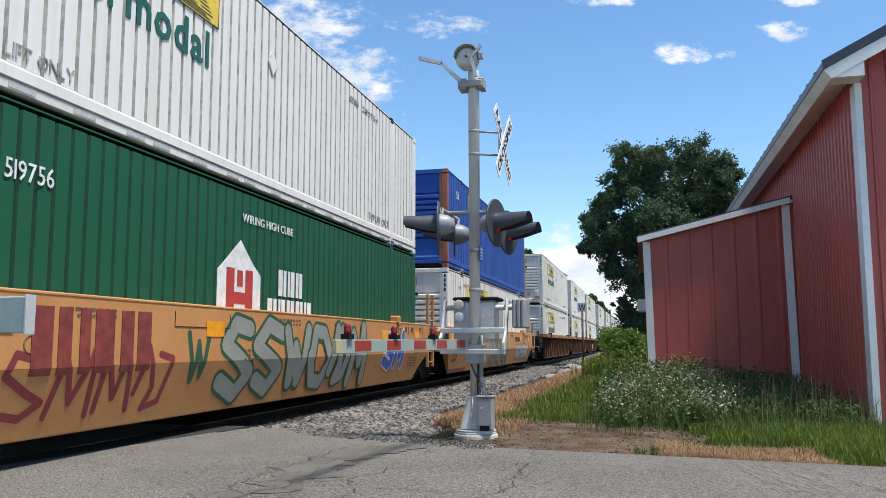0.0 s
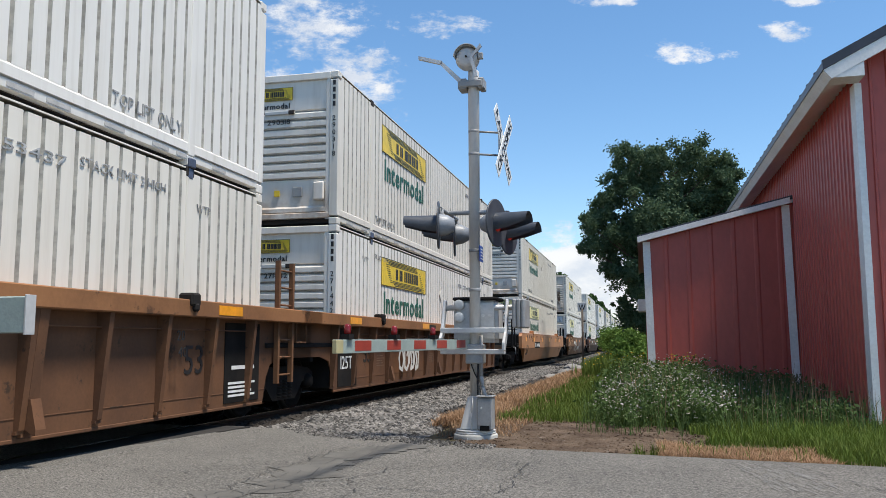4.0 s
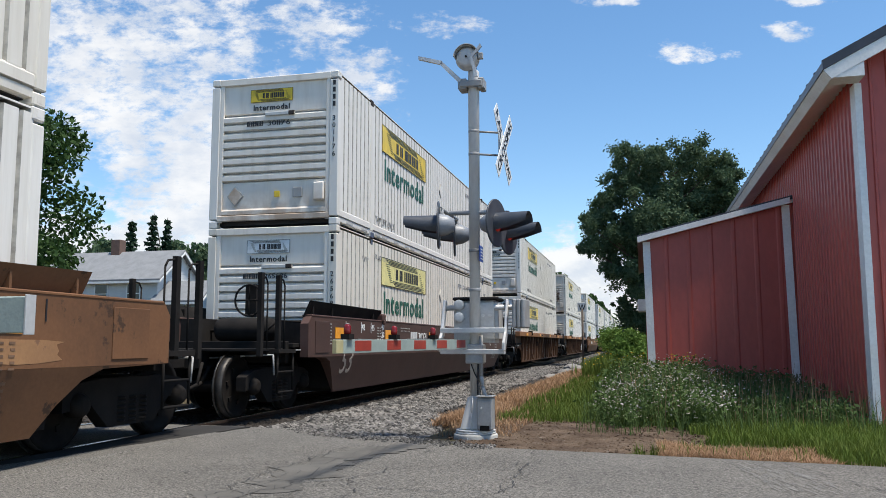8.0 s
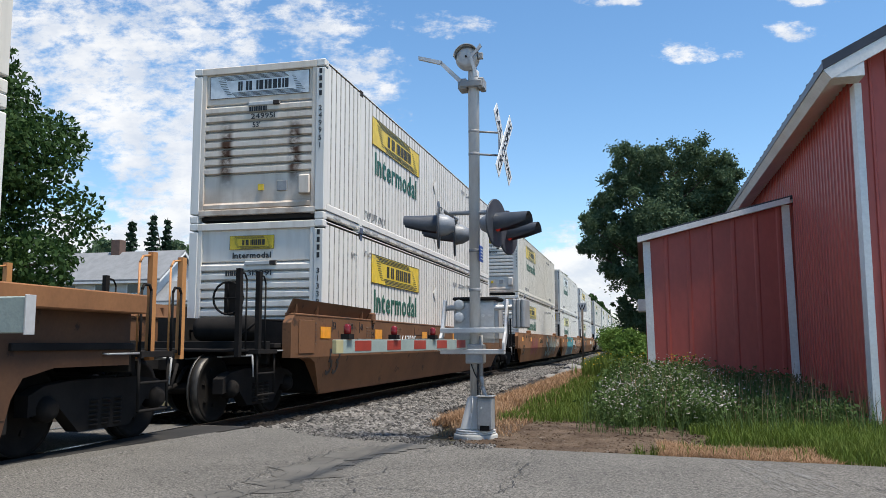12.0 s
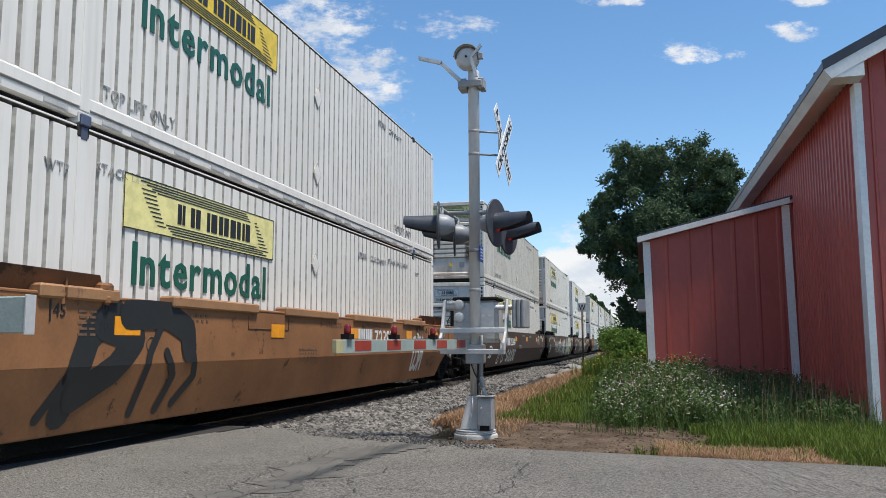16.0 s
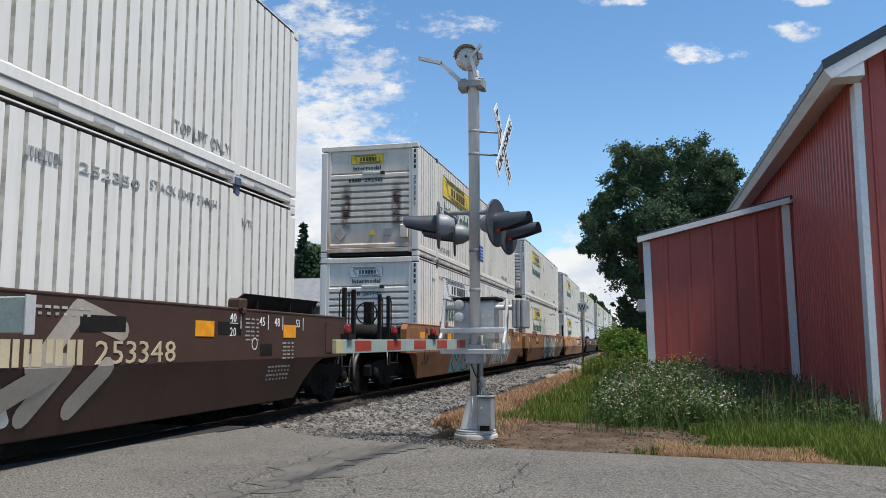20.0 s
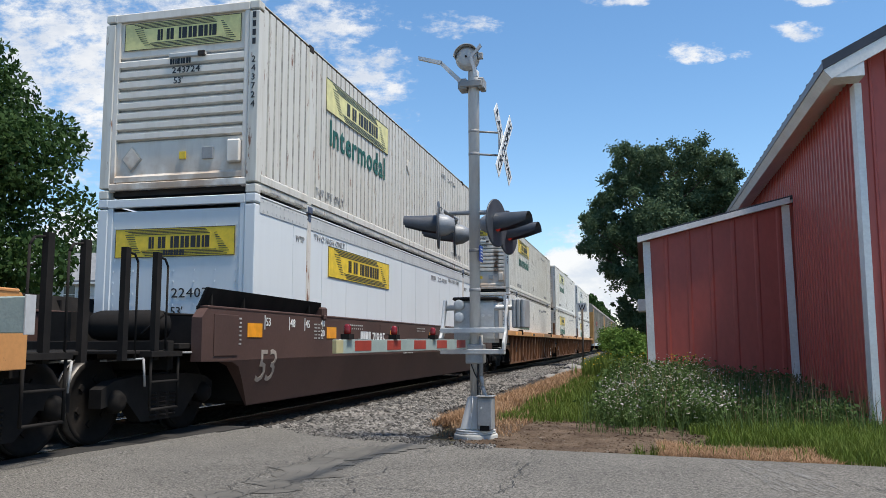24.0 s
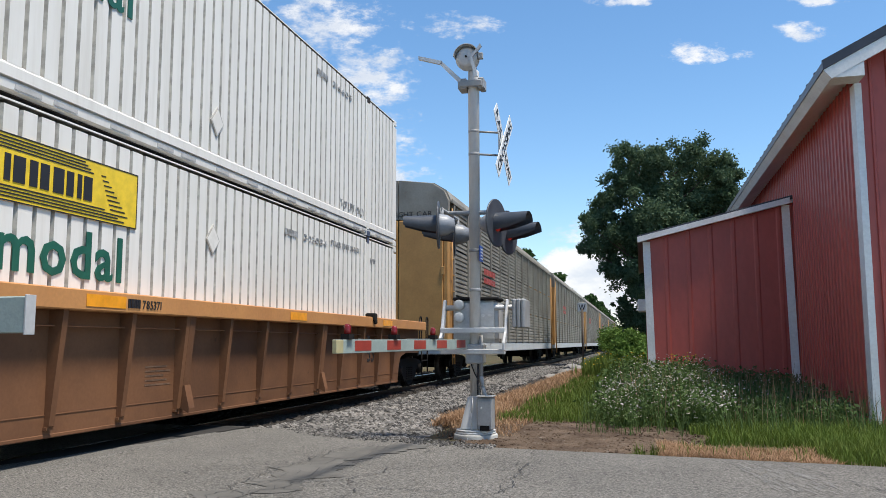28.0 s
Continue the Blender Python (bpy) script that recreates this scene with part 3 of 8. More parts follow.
    if z > 1:
        for yy in (1.975, LEN - 1.975):
            part("twist_lock", shared("twist_lock", lambda: bevelled(boxes((HW - 0.16, HW + 0.03, -0.075, 0.075, -0.02, 0.10), (HW - 0.16, HW + 0.01, -0.055, 0.055, -0.16, -0.02)), 0.012), TWIST_BLUE), None, root, "worn blue twist lock", (0, yy, 0))
    if style == "green":
        side_text(root, spec["num"], HW - 0.002, 2.77, 2.18, 0.26, PAINT_WHITE, 0.62)
        side_text(root, "WIRING HIGH CUBE", HW - 0.002, 7.16, 2.42, 0.17, PAINT_WHITE, 1.7)
        # a badge: white house-shaped shield with a red mark, and two rows of white blocks
        b = part("badge", prism(bmesh.new(), [(0, 0), (1.25, 0), (1.25, 0.85), (1.0, 1.0), (0.625, 1.30), (0.22, 1.0), (0, 0.85)], "z", 0, 0.006), PAINT_WHITE, root, "white shield badge with a red mark", on_side(HW - 0.006, 6.5, 0.85))
        part("badge_mark", boxes((0.24, 0.46, 0.1, 0.9, 0.006, 0.01), (0.78, 1.0, 0.1, 0.9, 0.006, 0.01), (0.46, 0.78, 0.42, 0.58, 0.006, 0.01), (0.54, 0.70, 0.66, 0.88, 0.006, 0.01), (0.54, 0.70, 0.1, 0.32, 0.006, 0.01)), RED_MARK, b)
        part("block_lettering", blocks_mesh((1, .9, .9), 0.40, 0.95, PAINT_WHITE), None, root, "", on_side(HW - 0.004, 8.33, 1.45))
        part("block_lettering", blocks_mesh((1, .8, .9, .9, .9), 0.40, 1.7, PAINT_WHITE), None, root, "", on_side(HW - 0.004, 7.96, 1.0))
    if style == "blue":
        part("name_panel", boxes((0, 1.2, 0, 0.62, 0, 0.006)), YELLOW, root, "yellow name panel", on_side(HW - 0.006, 3.0, 2.0))
        part("block_lettering", blocks_mesh((1, 1.1, .9), 0.4, 1.0, BLUE), None, root, "", on_side(HW + 0.001, 3.1, 2.1))
        part("sticker", boxes((0, 0.35, 0, 0.3, 0, 0.006)), PAINT_WHITE, root, "", on_side(HW - 0.006, 7.2, 2.2))
        side_text(root, "53", HW - 0.004, 1.2, 2.2, 0.35, PAINT_WHITE)
        for k in range(3):
            part("sticker", boxes((0, 0.5, 0, 0.10, 0, 0.006)), PAINT_WHITE, root, "", on_side(HW - 0.006, 1.1, 1.55 - 0.16 * k))
        end_text(root, "53", -0.1, 0.01, 2.5, 0.25, PAINT_WHITE)
        part("sticker", boxes((-0.3, 0.25, 0.005, 0.02, 1.9, 2.25)), PAINT_WHITE, root)
    return root


# ---- trucks and wheels ----
WHEEL_R, AXLE = 0.46, 0.91


def wheelset_mesh():
    bm = bmesh.new()
    q = Matrix.Rotation(math.pi / 2, 4, "Y")
    lathe(bm, [(0.085, -0.98), (0.085, 0.98)], q, 10)
    for s in (-1, 1):
        c = 0.755 * s
        prof = [(0.10, c - 0.05), (0.36, c - 0.035), (0.40, c - 0.065), (WHEEL_R, c - 0.065), (WHEEL_R, c + 0.065), (0.40, c + 0.065), (0.36, c + 0.015), (0.10, c + 0.05)]
        lathe(bm, prof, q, 24)
        lathe(bm, [(WHEEL_R + 0.028, c - 0.075 * s), (WHEEL_R + 0.028, c - 0.050 * s)], q, 24)
        for k in range(6):
            a = k * math.pi / 3
            box(bm, c + 0.02 * s, c + 0.05 * s, 0.24 * math.cos(a) - 0.03, 0.24 * math.cos(a) + 0.03, 0.24 * math.sin(a) - 0.03, 0.24 * math.sin(a) + 0.03)
    for f in bm.faces:
        ctr = f.calc_center_median()
        r = math.hypot(ctr.y, ctr.z)
        if r > WHEEL_R - 0.005 and abs(f.normal.x) < 0.5:
            f.material_index = 1
    return bm


def side_frame_mesh():
    bm = bmesh.new()
    out = [(-1.15, 0.40), (-1.15, 0.60), (-0.95, 0.68), (-0.55, 0.72), (0.55, 0.72), (0.95, 0.68), (1.15, 0.60), (1.15, 0.40), (0.72, 0.46),
           (0.42, 0.20), (-0.42, 0.20), (-0.72, 0.46)]
    prism(bm, out, "x", 0.93, 1.08)
    return bm


def spring_mesh():
    bm = bmesh.new()
    for y in (-0.2, 0.0, 0.2):
        for k in range(6):
            tube(bm, (1.02, y, 0.24 + 0.05 * k), (1.02, y, 0.265 + 0.05 * k), 0.095, 0.095, 10)
        tube(bm, (1.02, y, 0.22), (1.02, y, 0.56), 0.06, 0.06, 8)
    return bm


WHEELSETS = {-1: [], 1: []}


def truck(parent, y):
    t = part("truck", shared("bolster", lambda: bevelled(boxes((-1.05, 1.05, -0.22, 0.22, 0.50, 0.74), (-0.3, 0.3, -0.5, 0.5, 0.62, 0.84)), 0.02), SOOT), None, parent, "black cast steel four-wheel truck", (0, y, 0))
    for s in (-1, 1):
        m = Matrix.Diagonal((s, 1, 1, 1))
        part("side_frame", shared("side_frame", side_frame_mesh, SOOT), None, t, "", m)
        part("spring_group", shared("springs", spring_mesh, GREASE), None, t, "", m)
        part("brake_beam", shared("brake_beam", lambda: boxes((-0.7, 0.7, 0.28, 0.38, 0.36, 0.46)), SOOT), None, t, "", Matrix.Diagonal((1, s, 1, 1)))
        w = part("wheelset", shared("wheelset", wheelset_mesh, [GREASE, TREAD]), None, t, "axle with two bright-treaded wheels", (0, AXLE * s, WHEEL_R))
        WHEELSETS[s].append(w)
        for k in (-1, 1):
            part("bearing_cap", shared("bearing_cap", lambda: lathe(bmesh.new(), [(0.12, 0.98), (0.13, 1.10), (0.09, 1.16), (0.05, 1.17)], Matrix.Rotation(math.pi / 2, 4, "Y"), 14), GREASE), None, t, "", pose(0, AXLE * s, WHEEL_R) @ Matrix.Diagonal((k, 1, 1, 1)))
    return t


# ---- well cars ----
BEND, TUCK = 0.87, 0.274


def smooth_upper(short):
    """Upright upper half of the side; it stops short at an articulated joint."""
    bm = bmesh.new()
    end = 16.75 if short else 18.02
    prism(bm, [(-1.73, BEND), (end - (0.12 if short else 0), BEND), (end, 1.40), (end - 0.1, 1.52), (-1.6, 1.52), (-1.73, 1.40)], "x", 1.36, 1.50)
    return bm


def smooth_skirt(short):
    """Lower half, leaning in towards the rail."""
    bm = bmesh.new()
    far = [(15.7, 0.25), (16.02, 0.55), (16.48, 0.80), (16.62, 0.868)] if short else [(16.12, 0.25), (16.35, 0.52), (16.62, 0.74), (16.9, 0.84), (18.02, 0.868)]
    prism(bm, [(-1.73, 0.868), (-0.95, 0.85), (-0.74, 0.79), (-0.53, 0.60), (-0.2, 0.25)] + far, "x", 1.305, 1.50)
    for v in bm.verts:
        if v.co.x > 1.4:
            v.co.x -= TUCK * (BEND - v.co.z)
    return bm


def fold(root):
    """Bends paint and lettering round the knuckle of the side."""
    for ob in list(root.children):
        if ob.name.split(".")[0] not in SMALL and ob.name.split(".")[0] not in ("writing", "number_panel", "round_badge", "tick"):
            continue
        m = ob.matrix_basis
        co = [m @ v.co for v in ob.data.vertices]
        if not co or BEND < min(c.z for c in co) and max(c.z for c in co) < 1.548 or max(c.x for c in co) < 1.45:
            continue
        bm = bmesh.new()
        bm.from_mesh(ob.data)
        bm.transform(m)
        for z, n in ((1.548, 1), (0.262, -1)):
            bmesh.ops.bisect_plane(bm, geom=bm.verts[:] + bm.edges[:] + bm.faces[:], plane_co=(0, 0, z), plane_no=(0, 0, n), clear_outer=True)
        for z in (BEND, BEND - 0.0005):
            bmesh.ops.bisect_plane(bm, geom=bm.verts[:] + bm.edges[:] + bm.faces[:], plane_co=(0, 0, z), plane_no=(0, 0, 1))
        for v in bm.verts:
            if v.co.z < BEND:
                v.co.x -= TUCK * (BEND - v.co.z) - 0.002
        bm.transform(m.inverted())
        me = ob.data.copy()
        bm.to_mesh(me)
        bm.free()
        ob.data = me


def guide_plate(near):
    """Flared plate that guides a container down into the well."""
    bm = bmesh.new()
    y0 = -1.62 if near else -0.50
    prism(bm, [(y0, 1.50), (2.30, 1.50), (2.22, 1.62), (2.05, 1.75), (y0, 1.77)], "x", 1.34, 1.37)
    for v in bm.verts:
        if v.co.z > 1.7:
            v.co.x += 0.13
        elif v.co.z > 1.55:
            v.co.x += 0.05
    for y in (y0 + 0.15, y0 + 1.0, 1.6):
        box(bm, 1.37, 1.47, y, y + 0.03, 1.52, 1.70)
    return bm


def rib_mesh():
    bm = bmesh.new()
    prism(bm, [(1.305, 1.405), (1.465, 1.405), (1.362, 0.335), (1.350, 0.325), (1.305, 0.325)], "y", -0.036, 0.036)
    box(bm, 1.3055, 1.345, -0.048, 0.048, 0.296, 0.3245)
    return bm


def jacking_foot():
    """Bent plate that kicks out at the foot of a wide rib."""
    bm = prism(bmesh.new(), [(1.394, 0.60), (1.408, 0.60), (1.475, 0.335), (1.475, 0.285), (1.455, 0.285), (1.365, 0.335)], "y", 0.036, 0.166)
    box(bm, 1.31, 1.35, 0.01, 0.034, 0.27, 0.40)
    return bm


def ribbed_sheet():
    bm = bmesh.new()
    out = [(-1.9, 0.86), (-0.75, 0.86), (-0.35, 0.78), (-0.22, 0.60), (-0.12, 0.26), (16.27, 0.26), (16.37, 0.60), (16.5, 0.78), (16.9, 0.86), (18.05, 0.86), (18.05, 1.44), (-1.9, 1.44)]
    prism(bm, out, "x", 1.28, 1.306)
    return bm


DECK_PARTS = (("deck_plate", (-1.34, 1.34, -1.95, -0.16, 1.02, 1.09)), ("centre_sill", (-0.33, 0.33, -3.0, -0.25, 0.72, 1.015)), ("bulkhead", (-1.27, 1.27, -0.24, -0.12, 0.30, 1.50)),
              ("end_beam", (-1.27, 1.27, -2.07, -1.955, 0.78, 1.12)), ("crossover_step", (-1.0, 1.25, -2.95, -2.08, 0.97, 1.01)))


def coupler_mesh():
    bm = boxes((-0.09, 0.09, -3.45, -2.9, 0.74, 0.92))
    lathe(bm, [(0.14, 0.68), (0.16, 0.72), (0.16, 0.94), (0.14, 0.98)], Matrix.Translation((0.03, -3.62, 0)), 12)
    pipe(bm, [(0.35, -2.95, 0.8), (0.42, -3.2, 0.5), (0.30, -3.55, 0.36), (0.12, -3.7, 0.45)], 0.025, 6)
    return bm


def corner_rail():
    bm = bmesh.new()
    box(bm, 1.235, 1.30, -2.40, -2.31, 0.90, 2.12)
    pipe(bm, [(1.26, -2.12, 0.92), (1.26, -2.12, 1.98), (1.26, -2.18, 2.06), (1.26, -2.32, 2.08)], 0.014, 6)
    return bm


def rail_loop():
    bm = bmesh.new()
    pipe(bm, [(1.28, -2.92, 0.95), (1.28, -2.92, 1.68), (1.28, -2.88, 1.74), (1.28, -2.78, 1.74), (1.28, -2.74, 1.68), (1.28, -2.74, 0.95)], 0.017, 6)
    return bm


def step_mesh():
    bm = bmesh.new()
    pipe(bm, [(1.36, -2.55, 1.0), (1.36, -2.55, 0.36), (1.36, -2.0, 0.36), (1.36, -2.0, 1.0)], 0.018, 6)
    pipe(bm, [(1.36, -2.55, 0.66), (1.36, -2.0, 0.66)], 0.018, 6)
    box(bm, 1.05, 1.40, -2.60, -1.98, 0.94, 1.0)
    return bm


def ladder(root, m, paint):
    """Two rails, rungs between them, and a hand hold beside."""
    top = part("ladder", shared("ladder", lambda: boxes((1.34, 1.41, -2.65, -2.59, 0.50, 2.32)), paint), None, root, "tall end ladder", m)
    part("ladder_rail", shared("ladder_rail", lambda: boxes((1.34, 1.41, -2.15, -2.09, 0.50, 2.32)), paint), None, top)
    part("hand_hold", shared("hand_hold", lambda: pipe(bmesh.new(), [(1.40, -1.98, 1.10), (1.40, -1.98, 1.48), (1.40, -1.60, 1.48), (1.40, -1.60, 1.10), (1.40, -1.98, 1.10)], 0.014, 6), paint), None, top)
    for k in range(7):
        part("rung", shared("ladder_rung", lambda: pipe(bmesh.new(), [(1.375, -2.59, 0.62), (1.375, -2.15, 0.62)], 0.016, 6), paint), None, top, "", (0, 0, 0.26 * k))


def brake_wheel_mesh():
    bm = bmesh.new()
    n, c = 16, Vector((0.75, -2.3, 1.75))
    ring = [c + Vector((0.24 * math.cos(2 * math.pi * i / n), 0, 0.24 * math.sin(2 * math.pi * i / n))) for i in range(n + 1)]
    pipe(bm, ring, 0.016, 6)
    for k in range(4):
        a = k * math.pi / 2
        tube(bm, c, c + Vector((0.24 * math.cos(a), 0, 0.24 * math.sin(a))), 0.012, 0.012, 6)
    box(bm, 0.66, 0.84, -2.25, -2.05, 1.5, 2.0)
    return bm


def tank_mesh():
    bm = bmesh.new()
    lathe(bm, [(0.02, -0.55), (0.18, -0.5), (0.2, -0.42), (0.2, 0.42), (0.18, 0.5), (0.02, 0.55)], Matrix.Translation((0.15, -1.2, 1.32)) @ Matrix.Rotation(math.pi / 2, 4, "Y"), 14)
    box(bm, -0.9, -0.5, -1.5, -0.9, 1.1, 1.5)
    pipe(bm, [(-0.5, -1.2, 1.3), (-0.1, -1.2, 1.3)], 0.03, 6)
    pipe(bm, [(0.6, -1.6, 1.2), (0.9, -1.6, 1.45), (1.1, -0.6, 1.45)], 0.02, 6)
    return bm


FORMS = (((.1, .1), (.2, .9), (.5, .3), (.8, .95), (.9, .1)), ((.85, .85), (.4, .95), (.12, .65), (.6, .48), (.9, .3), (.55, .06), (.1, .2)), ((.1, .5), (.3, .92), (.72, .9), (.92, .5), (.7, .08), (.28, .1), (.1, .5)),
         ((.1, .9), (.3, .1), (.5, .7), (.7, .1), (.95, .9)), ((.05, .3), (.3, .95), (.55, .4), (.35, .05), (.8, .15), (.95, .8), (.6, .9)), ((.1, .9), (.22, .15), (.55, .05), (.8, .2), (.9, .92), (.6, .6)))


def strokes(rng, n, w, h, wide):
    """Skeletons of sprayed figures, abstract and crowded: n of them in a band w by h."""
    figs = []
    for i in range(n):
        x0, cw = i * w / n, w / n
        form = FORMS[rng.randrange(len(FORMS))]
        tilt = rng.uniform(-0.12, 0.12)
        pts = []
        for a, b in form:
            a += rng.uniform(-.07, .07) + tilt * (b - .5)
            b += rng.uniform(-.06, .06)
            pts.append((x0 + cw * (a * 1.06 - .03), h * b))
        figs.append(pts)
    return figs


def brush(figs, wide, z, step=0.0):
    bm = bmesh.new()
    lift = 0.0
    for pts in figs:
        for (ax, ay), (bx, by) in zip(pts[:-1], pts[1:]):
            d = Vector((bx - ax, by - ay, 0))
            if d.length < 1e-4:
                continue
            s = Vector((-d.y, d.x, 0)).normalized() * wide / 2
            zz = z + lift
            bm.faces.new([bm.verts.new(Vector((px, py, zz)) + sg * s) for px, py, sg in ((ax, ay, -1), (bx, by, -1), (bx, by, 1), (ax, ay, 1))])
            lift += 0.00004
        for ax, ay in pts:
            bm.faces.new([bm.verts.new((ax + wide / 2 * math.cos(t * math.pi / 5), ay + wide / 2 * math.sin(t * math.pi / 5), z + lift)) for t in range(10)])
            lift += 0.00004
        lift += step
    return bm


PAINTS = {}
TRIANGLE = [[(0.0, 0.0), (0.62, 1.08), (0.72, 1.06), (1.45, 0.06), (1.05, 0.0), (0.92, 0.35), (0.45, 0.33), (0.35, 0.0), (0.0, 0.0)],
            [(0.32, 0.62), (0.5, 0.80), (0.8, 0.78), (1.02, 0.58), (0.8, 0.42), (0.5, 0.42), (0.32, 0.62)], [(0.5, 0.5), (0.55, 0.72), (0.62, 0.52), (0.7, 0.74), (0.78, 0.52)]]


def spray(name, col):
    if name not in PAINTS:
        PAINTS[name] = surface(name + " spray paint", col, [c * 0.8 for c in col], 2.5, 30, 0.55)
    return PAINTS[name]


def graffiti(parent, seed, y, z, w, h, n, fat, fill, edge, x=1.503, cloud=None):
    rng = random.Random(seed)
    figs = strokes(rng, n, w, h, fat) if n else TRIANGLE
    if cloud:
        part("spray_paint_cloud", brush([[(px + 0.1 * (i % 3 - 1), py) for i, (px, py) in enumerate(f)] for f in figs], fat * 2.3, -0.0015), cloud, parent, "sprayed background patch", on_side(x, y, z))
    part("spray_paint_outline", brush(figs, fat * 1.45, 0.0, 0.003 if fill else 0.0), edge, parent, "sprayed outline", on_side(x, y, z))
    if fill:
        part("spray_paint_fill", brush(figs, fat, 0.0015, 0.003), fill, parent, "sprayed fill", on_side(x, y, z))


def well_car(s, spec):
    kind, paint = spec["kind"], spec["paint"]
    root = thing("well_car", pose(TRACK_X, s, 0), spec["label"], "freight car", "well cars of the train")
    MOVING.append((root, s, 0))
    flipx = Matrix.Diagonal((-1, 1, 1, 1))
    flipy = Matrix.Translation((0, LEN, 0)) @ Matrix.Diagonal((1, -1, 1, 1))
    for sg in (0, 1):
        f = flipx if sg else Matrix()
        if kind == "s":
            short = spec["far"] == "a"
            part("side_sill", shared("smooth_upper%d" % short, lambda: smooth_upper(short), paint), None, root, "", f)
            part("side_skirt", shared("smooth_skirt%d" % short, lambda: smooth_skirt(short), paint), None, root, "", f)
            part("bottom_flange", shared("smooth_flange", lambda: rbox(1.30, 1.326, -0.2, 15.7, 0.238, 0.252, 0.004), paint), None, root, "", f)
            part("top_chord", shared("smooth_chord%d" % short, lambda: rbox(1.33, 1.507, -1.6, 16.62 if short else 17.9, 1.515, 1.55, 0.01), paint), None, root, "", f)
        else:
            part("side_sheet", shared("ribbed_sheet", ribbed_sheet, paint), None, root, "", f)
            # lighter chord colour is the sunlit tone of the same paint
            part("top_chord", shared("ribbed_chord", lambda: rbox(1.29, 1.50, -1.9, 18.05, 1.40, 1.60, 0.012), spec.get("chord", paint)), None, root, "", f)
            part("bottom_chord", shared("ribbed_flange", lambda: rbox(1.27, 1.312, -0.12, 16.27, 0.222, 0.262, 0.008), paint), None, root, "", f)
            part("weld_seam", shared("weld_seam", lambda: rbox(1.3055, 1.3115, -0.16, 16.31, 0.428, 0.440, 0.002), paint), None, root, "", f)
            part("grab_rod", shared("grab_rod", lambda: pipe(bmesh.new(), [(1.365, 0.5, 1.25), (1.365, 15.6, 1.25)], 0.010, 6), paint), None, root, "", f)
            for k in range(16 if not sg else 8):
                part("rib", shared("rib", rib_mesh, paint), None, root, "", f @ pose(0, -0.24 + k * (1.064 if not sg else 2.128), 0))
            if not sg:
                for k in (3, 7, 11):
                    part("jacking_rib", shared("jacking_rib", lambda: prism(bmesh.new(), [(1.306, 1.404), (1.467, 1.404), (1.362, 0.325), (1.306, 0.325)], "y", 0.038, 0.162), paint), None, root, "wide doubled rib", f @ pose(0, -0.24 + k * 1.064, 0))
                    part("jacking_foot", shared("jacking_foot", jacking_foot, paint), None, root, "bent foot of the wide rib", f @ pose(0, -0.24 + k * 1.064, 0))
        for e in (0, 1):
            g = f @ (flipy if e else Matrix())
            if spec.get("guide"):
                part("guide_plate", shared("guide_plate%d" % e, lambda: guide_plate(e == 0), spec["guide"]), None, root, "", g)
            part("lock_bracket", shared("lock_bracket", lambda: bevelled(boxes((1.34, 1.54, 2.04, 2.24, 1.52, 1.68), (1.42, 1.56, 2.09, 2.18, 1.46, 1.56)), 0.025), SOOT if kind == "r" else paint), None, root, "", g)
    for yy in (0.2, 5.3, 10.7, 15.8):
        part("cross_beam", shared("cross_beam", lambda: rbox(-1.28, 1.28, -0.18, 0.18, 0.24, 0.33, 0.01), SOOT), None, root, "", (0, yy, 0))
    for e, end in ((0, spec["near"]), (1, spec["far"])):
        g = flipy if e else Matrix()
        epaint = spec.get("endpaint", SOOT)
        for nm, bx in DECK_PARTS:
            if nm != "crossover_step" or end == "c":
                part(nm, shared(nm, lambda: rbox(*bx, 0.008), epaint), None, root, "", g)
        if end == "c":
            truck(root, LEN + 1.85 if e else -1.85)
            part("coupler", shared("coupler", coupler_mesh, SOOT), None, root, "", g)
            part("brake_gear", shared("tank", tank_mesh, SOOT), None, root, "", g)
            for sg in (0, 1):
                h = g @ (flipx if sg else Matrix())
                if kind == "r":
                    for dy in (0.0, 0.62):
                        part("handrail", shared("rail_loop", rail_loop, SOOT), None, root, "thin bent handrail", h @ pose(0, dy, 0))
                        if spec.get("posts") and e:
                            part("corner_post", shared("corner_rail", corner_rail, spec["posts"]), None, root, "ochre upright post with bent handrail", h @ pose(-0.02, -dy, 0))
                else:
                    part("corner_post", shared("corner_rail", corner_rail, spec.get("rails", epaint)), None, root, "upright post with bent handrail", h)
                if sg == 0 and kind == "s":
                    part("corner_post", shared("corner_rail", corner_rail, spec.get("rails", epaint)), None, root, "upright post with bent handrail", h @ pose(-0.02, -0.56, 0))
                part("step", shared("step", step_mesh, spec.get("rails", epaint)), None, root, "", h)
                if sg == 0:
                    part("grab_iron", shared("grab_iron", lambda: pipe(bmesh.new(), [(1.30, -1.98, 0.98), (1.37, -1.98, 0.98), (1.37, -1.45, 0.98), (1.30, -1.45, 0.98)], 0.012, 6), BOX_GREY), None, root, "thin worn grab iron", h)
                    part("uncoupling_rod", shared("uncoupling_rod", lambda: pipe(bmesh.new(), [(1.34, -2.62, 0.62), (1.34, -2.66, 0.92), (0.9, -2.68, 0.90), (0.12, -2.72, 0.86), (0.08, -2.72, 0.70)], 0.014, 6), BOX_GREY), None, root, "bent steel uncoupling rod", h)
                    part("air_hose", shared("air_hose", lambda: pipe(bmesh.new(), [(0.35, -2.5, 0.78), (0.35, -2.75, 0.74), (0.33, -2.92, 0.52), (0.25, -3.05, 0.42)], 0.03, 8), SOOT), None, root, "black rubber air hose", h)
